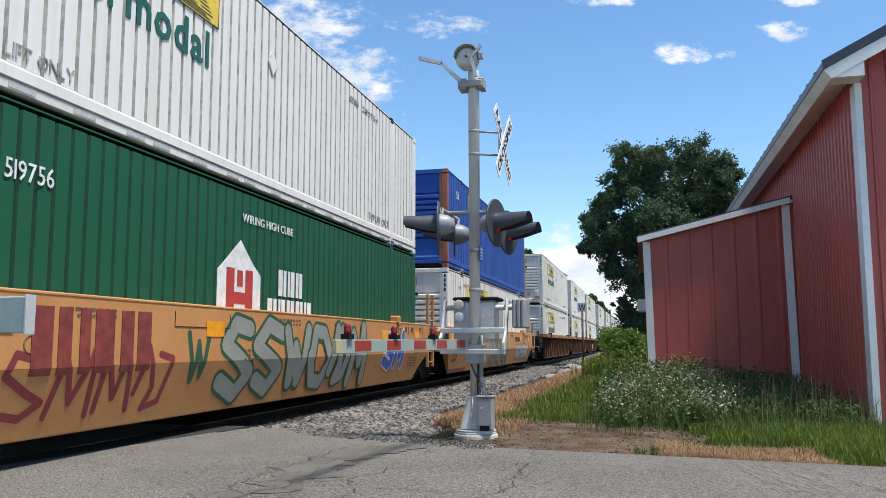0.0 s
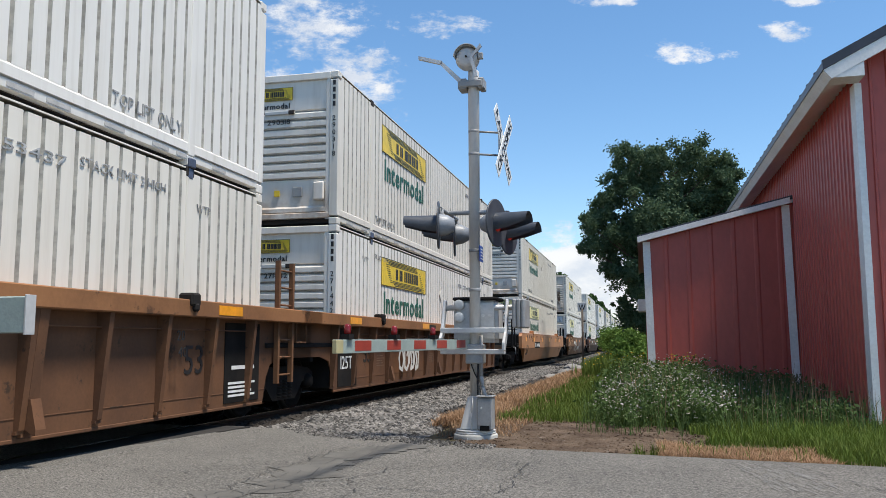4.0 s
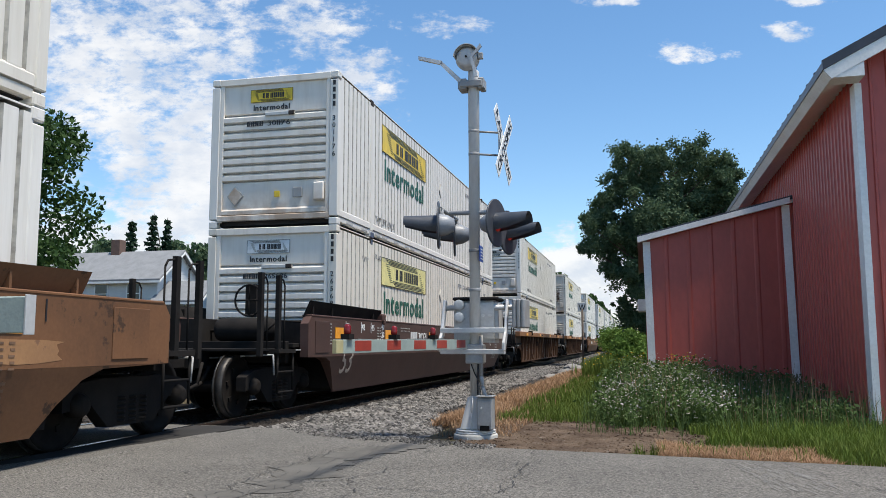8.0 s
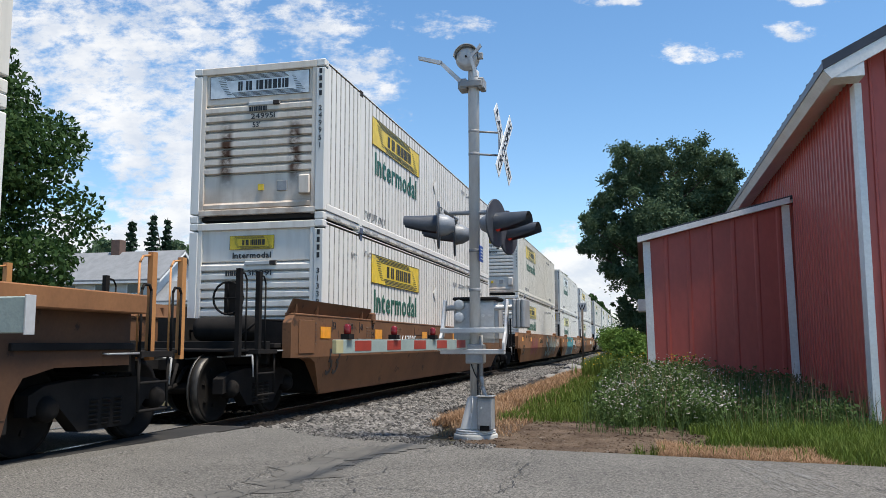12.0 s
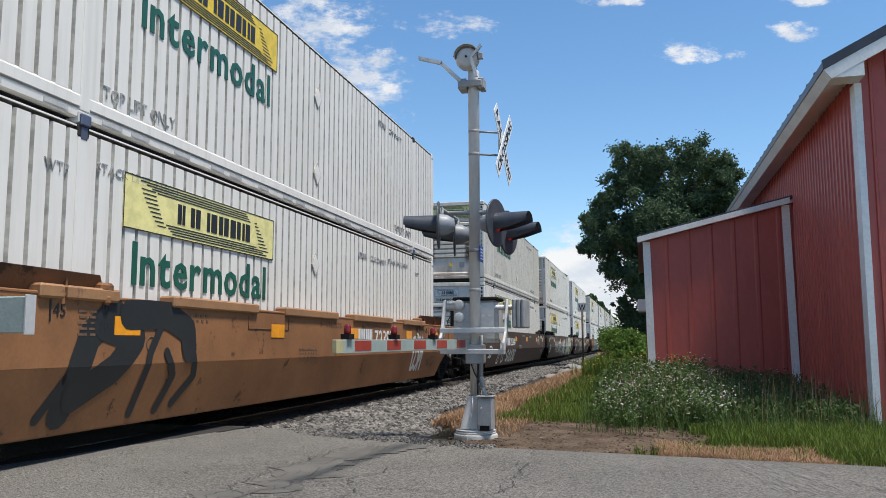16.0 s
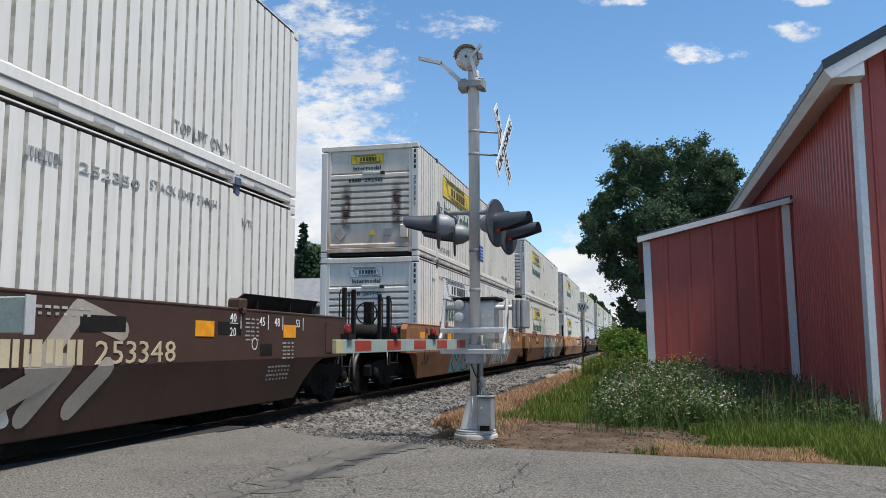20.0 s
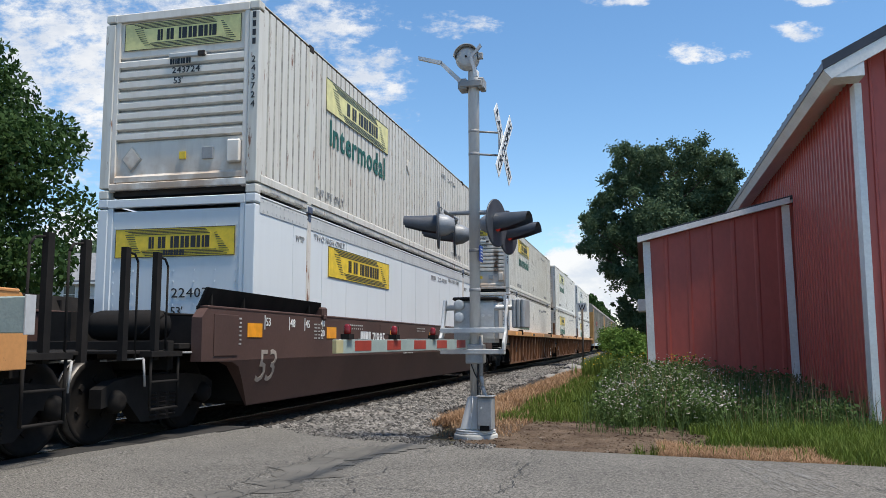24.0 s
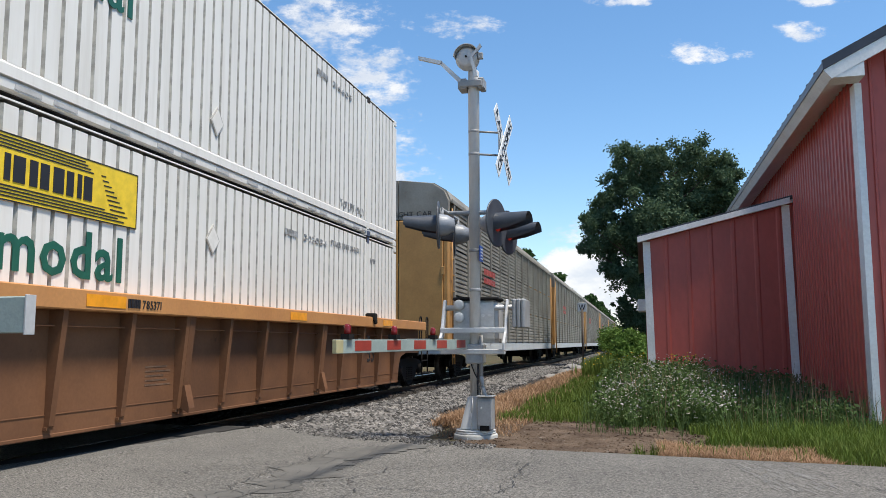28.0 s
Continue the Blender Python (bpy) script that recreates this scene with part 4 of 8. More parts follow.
            if e == 0 and spec.get("wheel", True):
                part("brake_wheel", shared("brake_wheel", brake_wheel_mesh, SOOT), None, root, "", g)
        else:
            if e == 0:
                truck(root, -1.68)
            for sg in (0, 1) if e == 0 else ():
                ladder(root, g @ (flipx if sg else Matrix()), spec.get("rails", RUST_BROWN if kind == "r" else SOOT))
    if kind == "s":
        for yy in (-1.45, 17.0) if spec["far"] == "c" else (-1.45,):
            part("end_panel", shared("end_panel", lambda: rbox(1.50, 1.512, 0, 0.62, 0.93, 1.45, 0.004), spec.get("plate", paint)), None, root, "", (0, yy, 0))
    # lettering
    ink = spec.get("ink", INK)
    X = 1.503
    if spec.get("patched"):
        for k, (y0, y1, z0, z1) in enumerate(((-0.28, 0.95, 0.50, 1.20), (-0.12, 0.20, 1.26, 1.50), (0.74, 1.0, 1.26, 1.50), (1.3, 2.0, 1.24, 1.50), (2.02, 2.36, 1.16, 1.53), (-1.2, -0.2, 1.24, 1.50), (-1.2, 0.0, 0.88, 1.12), (0.95, 1.7, 0.62, 0.80), (14.6, 16.3, 0.92, 1.12), (14.3, 14.8, 1.22, 1.45))):
            rg = random.Random(k)
            pts = [(y0 + (y1 - y0) * (0.5 + (0.5 + 0.07 * rg.uniform(-1, 1)) * max(-1, min(1, 1.25 * math.cos(a)))), z0 + (z1 - z0) * (0.5 + (0.5 + 0.07 * rg.uniform(-1, 1)) * max(-1, min(1, 1.25 * math.sin(a))))) for a in [math.pi * i / 12 for i in range(24)]]
            part("touch_up_paint", prism(bmesh.new(), pts, "x", 1.4995, 1.5016 + 0.0001 * k), PATCH_OCHRE, root, "patch of ochre touch-up paint")
    if kind == "s":
        part("tack_board", shared("tack_board", lambda: boxes((X - 0.002, X + 0.002, -1.28, -1.05, 1.02, 1.28)), PAINT_GREY), None, root, "small pale card")
        part("lift_flap", shared("lift_flap", lambda: boxes((X - 0.002, X + 0.004, 0, 1.3, 1.275, 1.283), (X - 0.002, X + 0.004, 0, 0.008, 1.283, 1.45), (X - 0.002, X + 0.004, 1.292, 1.3, 1.283, 1.45)), INK), None, root, "", (0, 5.2, 0))
        part("round_stencil", shared("round_stencil", lambda: lathe(bmesh.new(), [(0.085, 0.0), (0.085, 0.003), (0.07, 0.003), (0.07, 0.0)], on_side(X, 0, 0), 16, close=False), ink if ink is not INK else FADED), None, root, "", (0, 2.95, 1.08))
        part("round_stencil", shared("round_stencil", lambda: bmesh.new(), ink if ink is not INK else FADED), None, root, "", (0, 14.4, 1.08))
        for yy, zz, k in ((3.4, 1.40, 2), (6.9, 0.98, 3), (8.0, 1.42, 2), (10.2, 1.40, 2), (14.9, 0.74, 4)):
            part("small_stencil", shared("wide_stencil%d" % k, lambda: boxes(*[(X, X + 0.003, 0.11 * i + 0.03 * (j % 2), 0.11 * i + 0.075, -0.06 * j, 0.026 - 0.06 * j) for j in range(k) for i in range(7)]), PAINT_DIM if ink is not INK else FADED), None, root, "rows of unreadable small print", (0, yy, zz))
        side_text(root, "53", X, -0.16, 0.56, 0.64, spec.get("big53", ink))
        for w, yy in (("53", -0.05), ("48", 0.78), ("45", 1.36)):
            side_text(root, w, X, yy + 0.05, 1.33, 0.17, ink)
            part("tick", shared("tick", lambda: boxes((X, X + 0.004, 0, 0.02, 1.28, 1.48)), ink), None, root, "", (0, yy, 0))
        side_text(root, "40", X, 2.05, 1.36, 0.16, ink)
        side_text(root, "20", X, 2.05, 1.20, 0.16, ink)
        for yy in (-0.56, 2.3, 5.9, 9.2, 12.85, 15.32):
            part("reflector", shared("reflector", lambda: boxes((X, X + 0.005, 0, 0.44, 1.17, 1.36)), ORANGE_REFLECT), None, root, "", (0, yy, 0))
        for yy, zz, k in ((-1.12, 1.40, 7), (1.75, 1.38, 5), (14.12, 1.40, 6), (15.3, 1.08, 5)):
            part("small_stencil", shared("small_stencil%d" % k, lambda: boxes(*[(X, X + 0.003, 0.16 * i + 0.02 * ((j + i) % 2), 0.16 * i + 0.13 - 0.03 * ((j * 3 + i) % 3), -0.055 * j, 0.022 - 0.055 * j) for j in range(k) for i in range(3)]), PAINT_DIM if ink is not INK else FADED), None, root, "rows of unreadable small print", (0, yy, zz))
        # the same lengths marked from the other end
        for w, yy in (("53", 16.03), ("48", 15.28), ("45", 14.8)):
            side_text(root, w, X, yy - 0.26, 1.33, 0.17, ink)
            part("tick", shared("tick", lambda: bmesh.new(), ink), None, root, "", (0, yy, 0))
        side_text(root, "40", X, 13.70, 1.36, 0.16, ink)
        side_text(root, "20", X, 13.70, 1.18, 0.16, ink)
        part("tick", shared("tick", lambda: bmesh.new(), ink), None, root, "", (0, 13.98, 0))
        part("fraction_bar", shared("fraction_bar", lambda: boxes((X, X + 0.004, 0, 0.22, 1.342, 1.352)), ink), None, root, "", (0, 13.69, 0))
        ny, nz, nh = spec.get("numat", (7.2, 1.05, 0.36))
    else:
        for yy in (0.2, 5.3, 10.0, 14.6):
            part("reflector", shared("reflector_r", lambda: boxes((1.502, 1.506, 0, 0.62, 1.44, 1.56)), ORANGE_REFLECT), None, root, "", (0, yy, 0))
        for yy in (13.86,):
            side_text(root, "20", 1.43, yy - 0.08, 1.12, 0.17, ink)
            side_text(root, "40", 1.455, yy - 0.08, 0.93, 0.17, ink)
        side_text(root, "53", 1.31, 14.15, 0.72, 0.50, ink)
        side_text(root, "53", 1.31, 1.5, 0.72, 0.50, ink)
        if spec["far"] == "a":
            pan = part("dark_panel", shared("dark_panel", lambda: rbox(1.307, 1.318, 15.12, 16.12, 0.30, 1.36, 0.004), SOOT), None, root, "black painted data panel")
            side_text(pan, "53", 1.32, 15.8, 1.02, 0.17, PAINT_WHITE)
            part("small_stencil", shared("small_stencil_f", lambda: boxes(*[(1.319, 1.323, 15.22, 15.98 - 0.1 * (j % 3), 0.38 + 0.055 * j, 0.41 + 0.055 * j) for j in range(4)], (1.319, 1.323, 15.3, 15.95, 0.74, 0.79)), PAINT_WHITE), None, pan, "rows of unreadable small print")
        if spec["near"] == "a":
            pan = part("dark_panel", shared("dark_panel_n", lambda: rbox(1.307, 1.318, 0.08, 1.08, 0.30, 1.36, 0.004), SOOT), None, root, "black painted data panel")
            side_text(pan, "125T", 1.32, 0.2, 0.62, 0.34, PAINT_WHITE)
        for k in (2, 6):
            part("small_stencil", shared("small_stencil_p", lambda: boxes(*[(1.307, 1.309, 0, 0.5 - 0.07 * (j % 3), 0.05 * j, 0.018 + 0.05 * j) for j in range(5)]), FADED), None, root, "rows of unreadable small print", (0, 0.2 + k * 1.066, 0.62))
        ny, nz, nh = spec.get("numat", (5.95, 1.45, 0.13))
    if spec.get("num"):
        part("block_lettering", blocks_mesh((.9,) * 4, nh * 0.72, nh * (1.7 if nh < 0.3 or not spec.get("numwide") else 3.3), spec.get("numink", ink)), None, root, "", on_side(X, ny, nz))
        tx = side_text(root, spec["num"], X, ny + nh * (2.0 if not spec.get("numwide") else 3.8 if nh > 0.3 else 3.2), nz, nh, spec.get("numink", ink), spec.get("numwide"))
        if spec.get("slant"):
            tx.data = tx.data.copy()
            tx.data.transform(Matrix(((1, spec["slant"], 0, 0), (0, 1, 0, 0), (0, 0, 1, 0), (0, 0, 0, 1))))
    for g in spec.get("tags", ()):
        graffiti(root, *g)
    return root

# ---- autoracks ----
def rack_panel():
    bm = bmesh.new()
    prof, z = [], 0.0
    while z < 1.55:
        prof += [(0.0, z), (0.0, z + 0.085), (-0.03, z + 0.11), (-0.03, z + 0.14)]
        z += 0.165
    a = [bm.verts.new((d, 0.0, q)) for d, q in prof]
    b = [bm.verts.new((d, 1.98, q)) for d, q in prof]
    for i in range(len(prof) - 1):
        bm.faces.new((a[i], b[i], b[i + 1], a[i + 1]))
    return bm


def rack_roof():
    bm = bmesh.new()
    arc = [(-1.50, 5.10), (-1.36, 5.42), (-1.0, 5.64), (0, 5.76), (1.0, 5.64), (1.36, 5.42), (1.50, 5.10)]
    out = arc + [(1.46, 5.06), (-1.46, 5.06)]
    prism(bm, out, "y", 0.25, 26.75)
    return bm


def autorack(s):
    root = thing("autorack_car", pose(TRACK_X, s, 0), "tall galvanised autorack car with tan end doors", "freight car", "autoracks at the end of the train")
    MOVING.append((root, s, 0))
    RACK = MESH_MATS["rack"]
    ENDP = MESH_MATS["rack_end"]
    part("deck_sill", shared("rack_sill", lambda: rbox(-1.45, 1.45, 0.1, 26.9, 0.78, 1.12, 0.02), GREY_END), None, root)
    part("roof", shared("rack_roof", rack_roof, RACK), None, root)
    for sg in (0, 1):
        f = Matrix.Diagonal((-1, 1, 1, 1)) if sg else Matrix()
        for k in range(13):
            y = 0.62 + k * 1.985
            part("side_post", shared("rack_post", lambda: rbox(1.40, 1.52, -0.05, 0.05, 1.1, 5.15, 0.01), RACK), None, root, "", f @ pose(0, y, 0))
            for j, z in enumerate((1.14, 2.47, 3.80)):
                part("side_screen", shared("rack_panel", rack_panel, RACK), None, root, "", f @ pose(1.47, y + 0.05, z) @ Matrix.Diagonal((1, 0.97, 0.80, 1)))
        part("top_rail", shared("rack_top", lambda: rbox(1.38, 1.53, 0.3, 26.7, 5.04, 5.16, 0.01), RACK), None, root, "", f)
        for e in (0, 1):
            g = f @ (Matrix.Translation((0, 27.0, 0)) @ Matrix.Diagonal((1, -1, 1, 1)) if e else Matrix())
            part("end_door", shared("rack_door", lambda: bevelled(boxes((0.012, 1.30, 0.02, 0.10, 1.0, 4.55), (1.30, 1.44, 0.06, 0.60, 1.0, 4.60)), 0.02), ENDP), None, root, "", g)
            part("door_head", shared("rack_head", lambda: bevelled(prism(bmesh.new(), [(0.01, 4.57), (1.46, 4.57), (1.46, 5.10), (1.33, 5.38), (1.0, 5.60), (0.01, 5.72)], "y", 0.04, 0.26), 0.01), RACK), None, root, "white painted door head", g)
            for zz in (1.6, 3.1, 4.4):
                part("door_hinge", shared("rack_hinge", lambda: rbox(1.26, 1.35, -0.02, 0.03, -0.12, 0.12, 0.01), ENDP), None, root, "", g @ pose(0, 0, zz))
            part("ladder", shared("rack_ladder", lambda: pipe(pipe(bmesh.new(), [(1.50, 0.35, 0.5), (1.50, 0.35, 4.9)], 0.02, 6), [(1.50, 0.60, 0.5), (1.50, 0.60, 4.9)], 0.02, 6), ENDP), None, root, "", g)
            for k in range(9):
                part("rung", shared("rack_rung", lambda: pipe(bmesh.new(), [(1.50, 0.35, 0), (1.50, 0.60, 0)], 0.014, 6), ENDP), None, root, "", g @ pose(0, 0, 0.7 + 0.46 * k))
    end_text(root, "EXCESS HEIGHT CAR", -1.2, 0.03, 4.66, 0.2, INK, 2.2)
    side_b = [(5.0, 3.4), (5.0, 3.1)]
    for y, z in side_b:
        part("block_lettering", blocks_mesh((1,) * 6, 0.2, 2.2, RED_MARK), None, root, "", on_side(1.53, y, z))
    truck(root, 2.9)
    truck(root, 24.1)
    part("coupler", shared("coupler", coupler_mesh, SOOT), None, root, "", (0, 2.5, 0))
    return root


MESH_MATS = {
    "rack": surface("weathered galvanised screen", (0.29, 0.27, 0.225), (0.17, 0.15, 0.12), 0.8, 20, 0.7, 0.0, spots=(0.22, 0.15, 0.10), spot_at=0.64, spot_scale=2),
    "rack_end": surface("tan ochre door paint", (0.47, 0.25, 0.075), (0.38, 0.195, 0.06), 1.2, 20, 0.6, spots=(0.20, 0.11, 0.05), spot_at=0.67),
}

GREY_SPRAY, WHITE_SPRAY = spray("grey green", (0.29, 0.295, 0.255)), spray("white", (0.66, 0.64, 0.58))
BLACK_SPRAY, TEAL_SPRAY = spray("black", (0.022, 0.024, 0.024)), spray("teal", (0.05, 0.40, 0.44))
LIME_SPRAY, ORANGE_SPRAY = spray("lime", (0.45, 0.58, 0.06)), spray("orange", (0.55, 0.20, 0.05))
BLUE_SPRAY, GREEN_SPRAY = spray("blue", (0.05, 0.12, 0.50)), spray("dark green", (0.03, 0.10, 0.05))
MAROON_SPRAY = spray("maroon", (0.25, 0.035, 0.04))

Y, PY, PW = YELLOW, PALE_YELLOW, PALE_WHITE
S, R = "s", "r"
OCHRE_S = "ochre painted smooth-sided well car with graffiti"
TAN_R = "tan brown rib-sided well car on four-wheel trucks"
# y at the start, car, bottom container, top container
UNITS = []
UNITS.append((3.14, dict(kind=S, paint=YELLOW_OCHRE, near="a", far="a", label=OCHRE_S, num="", ttx=True, tags=(
        (3, 6.3, 0.36, 5.6, 1.02, 6, 0.22, GREY_SPRAY, GREEN_SPRAY), (4, 13.0, 0.55, 1.5, 0.75, 2, 0.18, BLUE_SPRAY, WHITE_SPRAY), (8, 2.6, 0.36, 2.6, 0.7, 4, 0.05, None, MAROON_SPRAY),
        (9, 5.5, 0.6, 0.5, 0.7, 1, 0.06, None, GREEN_SPRAY))),
     dict(style="green", paint=GREEN, end=GREEN, num="519756", label="dark green corrugated container with a white shield badge"), dict(num="289954", film=Y)))
UNITS.append((22.77, dict(kind=S, paint=YELLOW_OCHRE, near="a", far="c", label=OCHRE_S, num="795052", numat=(11.5, 1.16, 0.26), numink=INK, plate=SOOT, endpaint=SOOT, rails=YELLOW_OCHRE, tags=(
        (11, 5.4, 0.35, 4.2, 1.05, 5, 0.20, GREY_SPRAY, GREEN_SPRAY), (12, 11.8, 0.42, 3.4, 0.62, 6, 0.12, WHITE_SPRAY, BLACK_SPRAY), (13, 3.9, 0.3, 1.6, 0.6, 4, 0.03, None, WHITE_SPRAY))),
     dict(num="261153", film=Y), dict(style="blue", paint=BLUE, end=BLUE, post=RUSTY_POST, label="blue corrugated container with red-brown corner posts")))
UNITS.append((46.31, dict(kind=R, paint=MID_BROWN, chord=TAN_BROWN, near="c", far="a", wheel=False, label=TAN_R, num="785201", tags=((21, 0.35, 0.5, 0.6, 0.5, 3, 0.035, None, WHITE_SPRAY, 1.31),)),
     dict(num="323591", film=Y), dict(num="295974", film=Y)))
UNITS.append((65.98, dict(kind=R, paint=MID_BROWN, chord=TAN_BROWN, near="a", far="a", label=TAN_R, num="785201", plate=SOOT),
     dict(num="253437", film=Y, big=True), dict(num="268254", film=Y, end=END_SOOT)))
UNITS.append((85.17, dict(kind=R, paint=MID_BROWN, chord=TAN_BROWN, near="a", far="c", label=TAN_R, num="785201", tags=((23, 3.2, 0.5, 1.6, 0.5, 4, 0.06, None, WHITE_SPRAY, 1.53),)),
     dict(num="271442", film=Y), dict(num="290318", film=Y)))
UNITS.append((109.18, dict(kind=S, paint=ORANGE_TAN, near="c", far="c", label="ochre painted smooth-sided well car with a black number panel", num="469466", numat=(2.9, 0.905, 0.25), numink=PAINT_WHITE, panel=(2.75, 2.16), slant=0.22, numwide=1.05),
     dict(num="244780", film=PY, big=True), dict(num="300125", film=Y)))
UNITS.append((132.70, dict(kind=S, paint=RUST_BROWN, patched=True, near="c", far="c", label="dark rust smooth-sided well car with touch-up paint patches", num="645101", numat=(3.7, 1.02, 0.30), numink=PAINT_WHITE, guide=RUST_BROWN, tags=(
        (31, 8.2, 0.35, 5.6, 1.0, 3, 0.24, None, spray("brown", (0.10, 0.055, 0.04))), (32, 4.2, 0.35, 2.2, 1.1, 4, 0.03, None, WHITE_SPRAY), (33, 7.0, 0.55, 2.2, 0.3, 5, 0.06, None, WHITE_SPRAY), (34, 12.6, 0.85, 1.2, 0.36, 3, 0.10, WHITE_SPRAY, BLACK_SPRAY), (35, 13.3, 0.40, 2.0, 1.05, 4, 0.022, None, PAINT_DIM))),
     dict(num="236493", film=PY, big=True, endfilm=PW), dict(num="268854", film=Y, end=END_SOOT)))
UNITS.append((156.41, dict(kind=S, big53=PAINT_GREY, paint=MAROON_BROWN, near="c", far="c", label="dark brown smooth-sided well car with white lettering", num="70231", numat=(4.2, 1.1, 0.34), ink=PAINT_WHITE, guide=SOOT, rails=SOOT, word="Florida East Coast"),
     dict(num="265686", film=PY, endfilm=PW), dict(num="301176", film=Y)))
UNITS.append((180.00, dict(kind=R, paint=RUST_DARK, chord=TAN_BROWN, near="c", far="c", label="rust brown rib-sided well car", num="728240"),
     dict(num="249331", film=Y, big=True, endfilm=PW), dict(num="249918", film=Y, big=True, endfilm=PW)))
UNITS.append((203.47, dict(kind=R, paint=RUST_DARK, chord=TAN_BROWN, near="c", far="c", label="rust brown rib-sided well car with a tan top chord", num="728866", posts=YELLOW_OCHRE, tags=((41, 11.2, 0.45, 0.9, 0.55, 3, 0.05, None, WHITE_SPRAY, 1.53),)),
     dict(num="308511", film=Y, end=END_SOOT), dict(num="287613", film=Y, end=END_SOOT)))
UNITS.append((226.98, dict(kind=S, paint=RUST_BROWN, near="c", far="c", label="rust brown smooth-sided well car", num="647095", numat=(3.4, 1.0, 0.38), numink=PAINT_WHITE, guide=RUST_BROWN, rails=SOOT),
     dict(num="313391", film=Y), dict(num="249951", film=Y, big=True, endfilm=PW, end=END_SOOT)))
UNITS.append((250.53, dict(kind=S, paint=TAN_BROWN, near="c", far="a", label="tan brown smooth-sided well car with graffiti", num="724301", numat=(6.0, 1.1, 0.26), tags=(
        (51, 9.0, 0.4, 5.0, 1.0, 4, 0.20, GREY_SPRAY, BLACK_SPRAY), (52, 14.4, 0.9, 1.6, 0.5, 4, 0.05, None, WHITE_SPRAY), (53, 2.6, 0.5, 2.5, .8, 3, .10, None, MAROON_SPRAY))),
     dict(num="275510", film=Y), dict(num="303312", film=Y)))
UNITS.append((270.27, dict(kind=S, paint=TAN_BROWN, near="a", far="a", label="tan brown smooth-sided well car under teal graffiti", num="723440", arches=True, numat=(9.7, 1.1, 0.22), tags=(
        (62, 11.0, 0.45, 3.4, 0.85, 4, 0.14, ORANGE_SPRAY, WHITE_SPRAY), (63, 9.6, 0.6, 1.0, 0.45, 2, 0.12, WHITE_SPRAY, BLACK_SPRAY))),
     dict(num="255802", film=PY, big=True, endfilm=Y, end=END_SOOT), dict(num="297140", film=PW, end=END_SOOT)))
UNITS.append((289.90, dict(kind=S, paint=TAN_BROWN, rails=SOOT, near="a", far="c", label="tan brown smooth-sided well car with black graffiti", num="723971", numat=(9.6, 1.0, 0.50), numink=PAINT_WHITE, guide=RUST_BROWN, tags=(
        (73, 13.4, 0.4, 0.9, 0.9, 3, 0.07, None, WHITE_SPRAY),)),
     dict(num="262081", film=PY), dict(num="299817", film=Y, end=END_SOOT)))
UNITS.append((313.35, dict(kind=S, paint=DARK_BROWN, near="c", far="a", label="dark brown smooth-sided well car with white lettering", num="253348", numat=(3.75, 1.0, 0.42), ink=PAINT_WHITE, guide=SOOT, rails=SOOT, tags=(
        (81, 1.75, 0.36, 1.5, 1.0, 0, 0.05, None, WHITE_SPRAY), (82, 3.8, 0.36, 2.2, 0.5, 5, 0.06, None, WHITE_SPRAY), (83, 13.2, 1.0, 0.8, 0.35, 3, 0.02, None, GREY_SPRAY))),
     dict(num="271734", film=PY, endfilm=PW), dict(num="246186", film=PY, big=True, end=END_SOOT, paint=WHITE_WORN)))
UNITS.append((332.79, dict(kind=S, paint=DARK_BROWN, near="a", far="a", label="dark brown smooth-sided well car under white and lime graffiti", num="253348", numat=(5.4, 1.05, 0.2), ink=PAINT_WHITE, guide=SOOT, rails=SOOT, tags=(
        (91, 3.0, 0.45, 6.0, 0.8, 9, 0.05, None, WHITE_SPRAY), (93, 8.0, 0.4, 1.6, 0.9, 2, 0.2, WHITE_SPRAY, BLACK_SPRAY))),
     dict(num="325646", film=Y), dict(num="246817", film=PY, big=True, end=END_SOOT)))
UNITS.append((352.13, dict(kind=S, paint=DARK_BROWN, near="a", far="c", label="dark brown smooth-sided well car with pale graffiti", num="253348", numat=(9.78, 0.885, 0.33), numwide=1.41, numink=spray("cream", (0.55, 0.46, 0.30)), ink=PAINT_WHITE, guide=SOOT, rails=SOOT, tags=(
        (101, 3.6, 0.42, 4.6, 0.85, 6, 0.15, spray("pale tan", (0.38, 0.33, 0.27)), BLACK_SPRAY), (102, 8.6, 0.36, 1.5, 1.0, 0, 0.06, None, WHITE_SPRAY))),
     dict(num="252350", film=Y, big=True), dict(num="291913", film=Y)))
UNITS.append((375.74, dict(kind=S, paint=TAN_BROWN, near="c", far="a", label="tan brown smooth-sided well car under teal graffiti", num="766607", numat=(8.6, 1.32, 0.14), rails=SOOT, tags=(
        (111, 3.2, 0.36, 5.6, 1.08, 5, 0.24, spray("mid grey", (0.24, 0.24, 0.25)), BLACK_SPRAY, 1.503, TEAL_SPRAY), (112, 9.6, 0.36, 3.6, 0.95, 4, 0.16, WHITE_SPRAY, BLACK_SPRAY))),
     dict(num="269742", film=PW, endfilm=PW), dict(num="292561", film=Y, end=END_SOOT)))
UNITS.append((395.26, dict(kind=S, paint=TAN_BROWN, near="a", far="a", label="tan brown smooth-sided well car under white graffiti", num="766697", numat=(2.2, 1.05, 0.2), rails=TAN_BROWN, tags=(
        (121, 5.6, 0.34, 6.4, 1.06, 6, 0.22, WHITE_SPRAY, BLACK_SPRAY), (122, 14.0, 0.4, 2.0, 0.8, 2, 0.12, GREY_SPRAY, BLACK_SPRAY))),
     dict(num="277003", film=Y), dict(num="305528", film=Y, end=END_SOOT)))
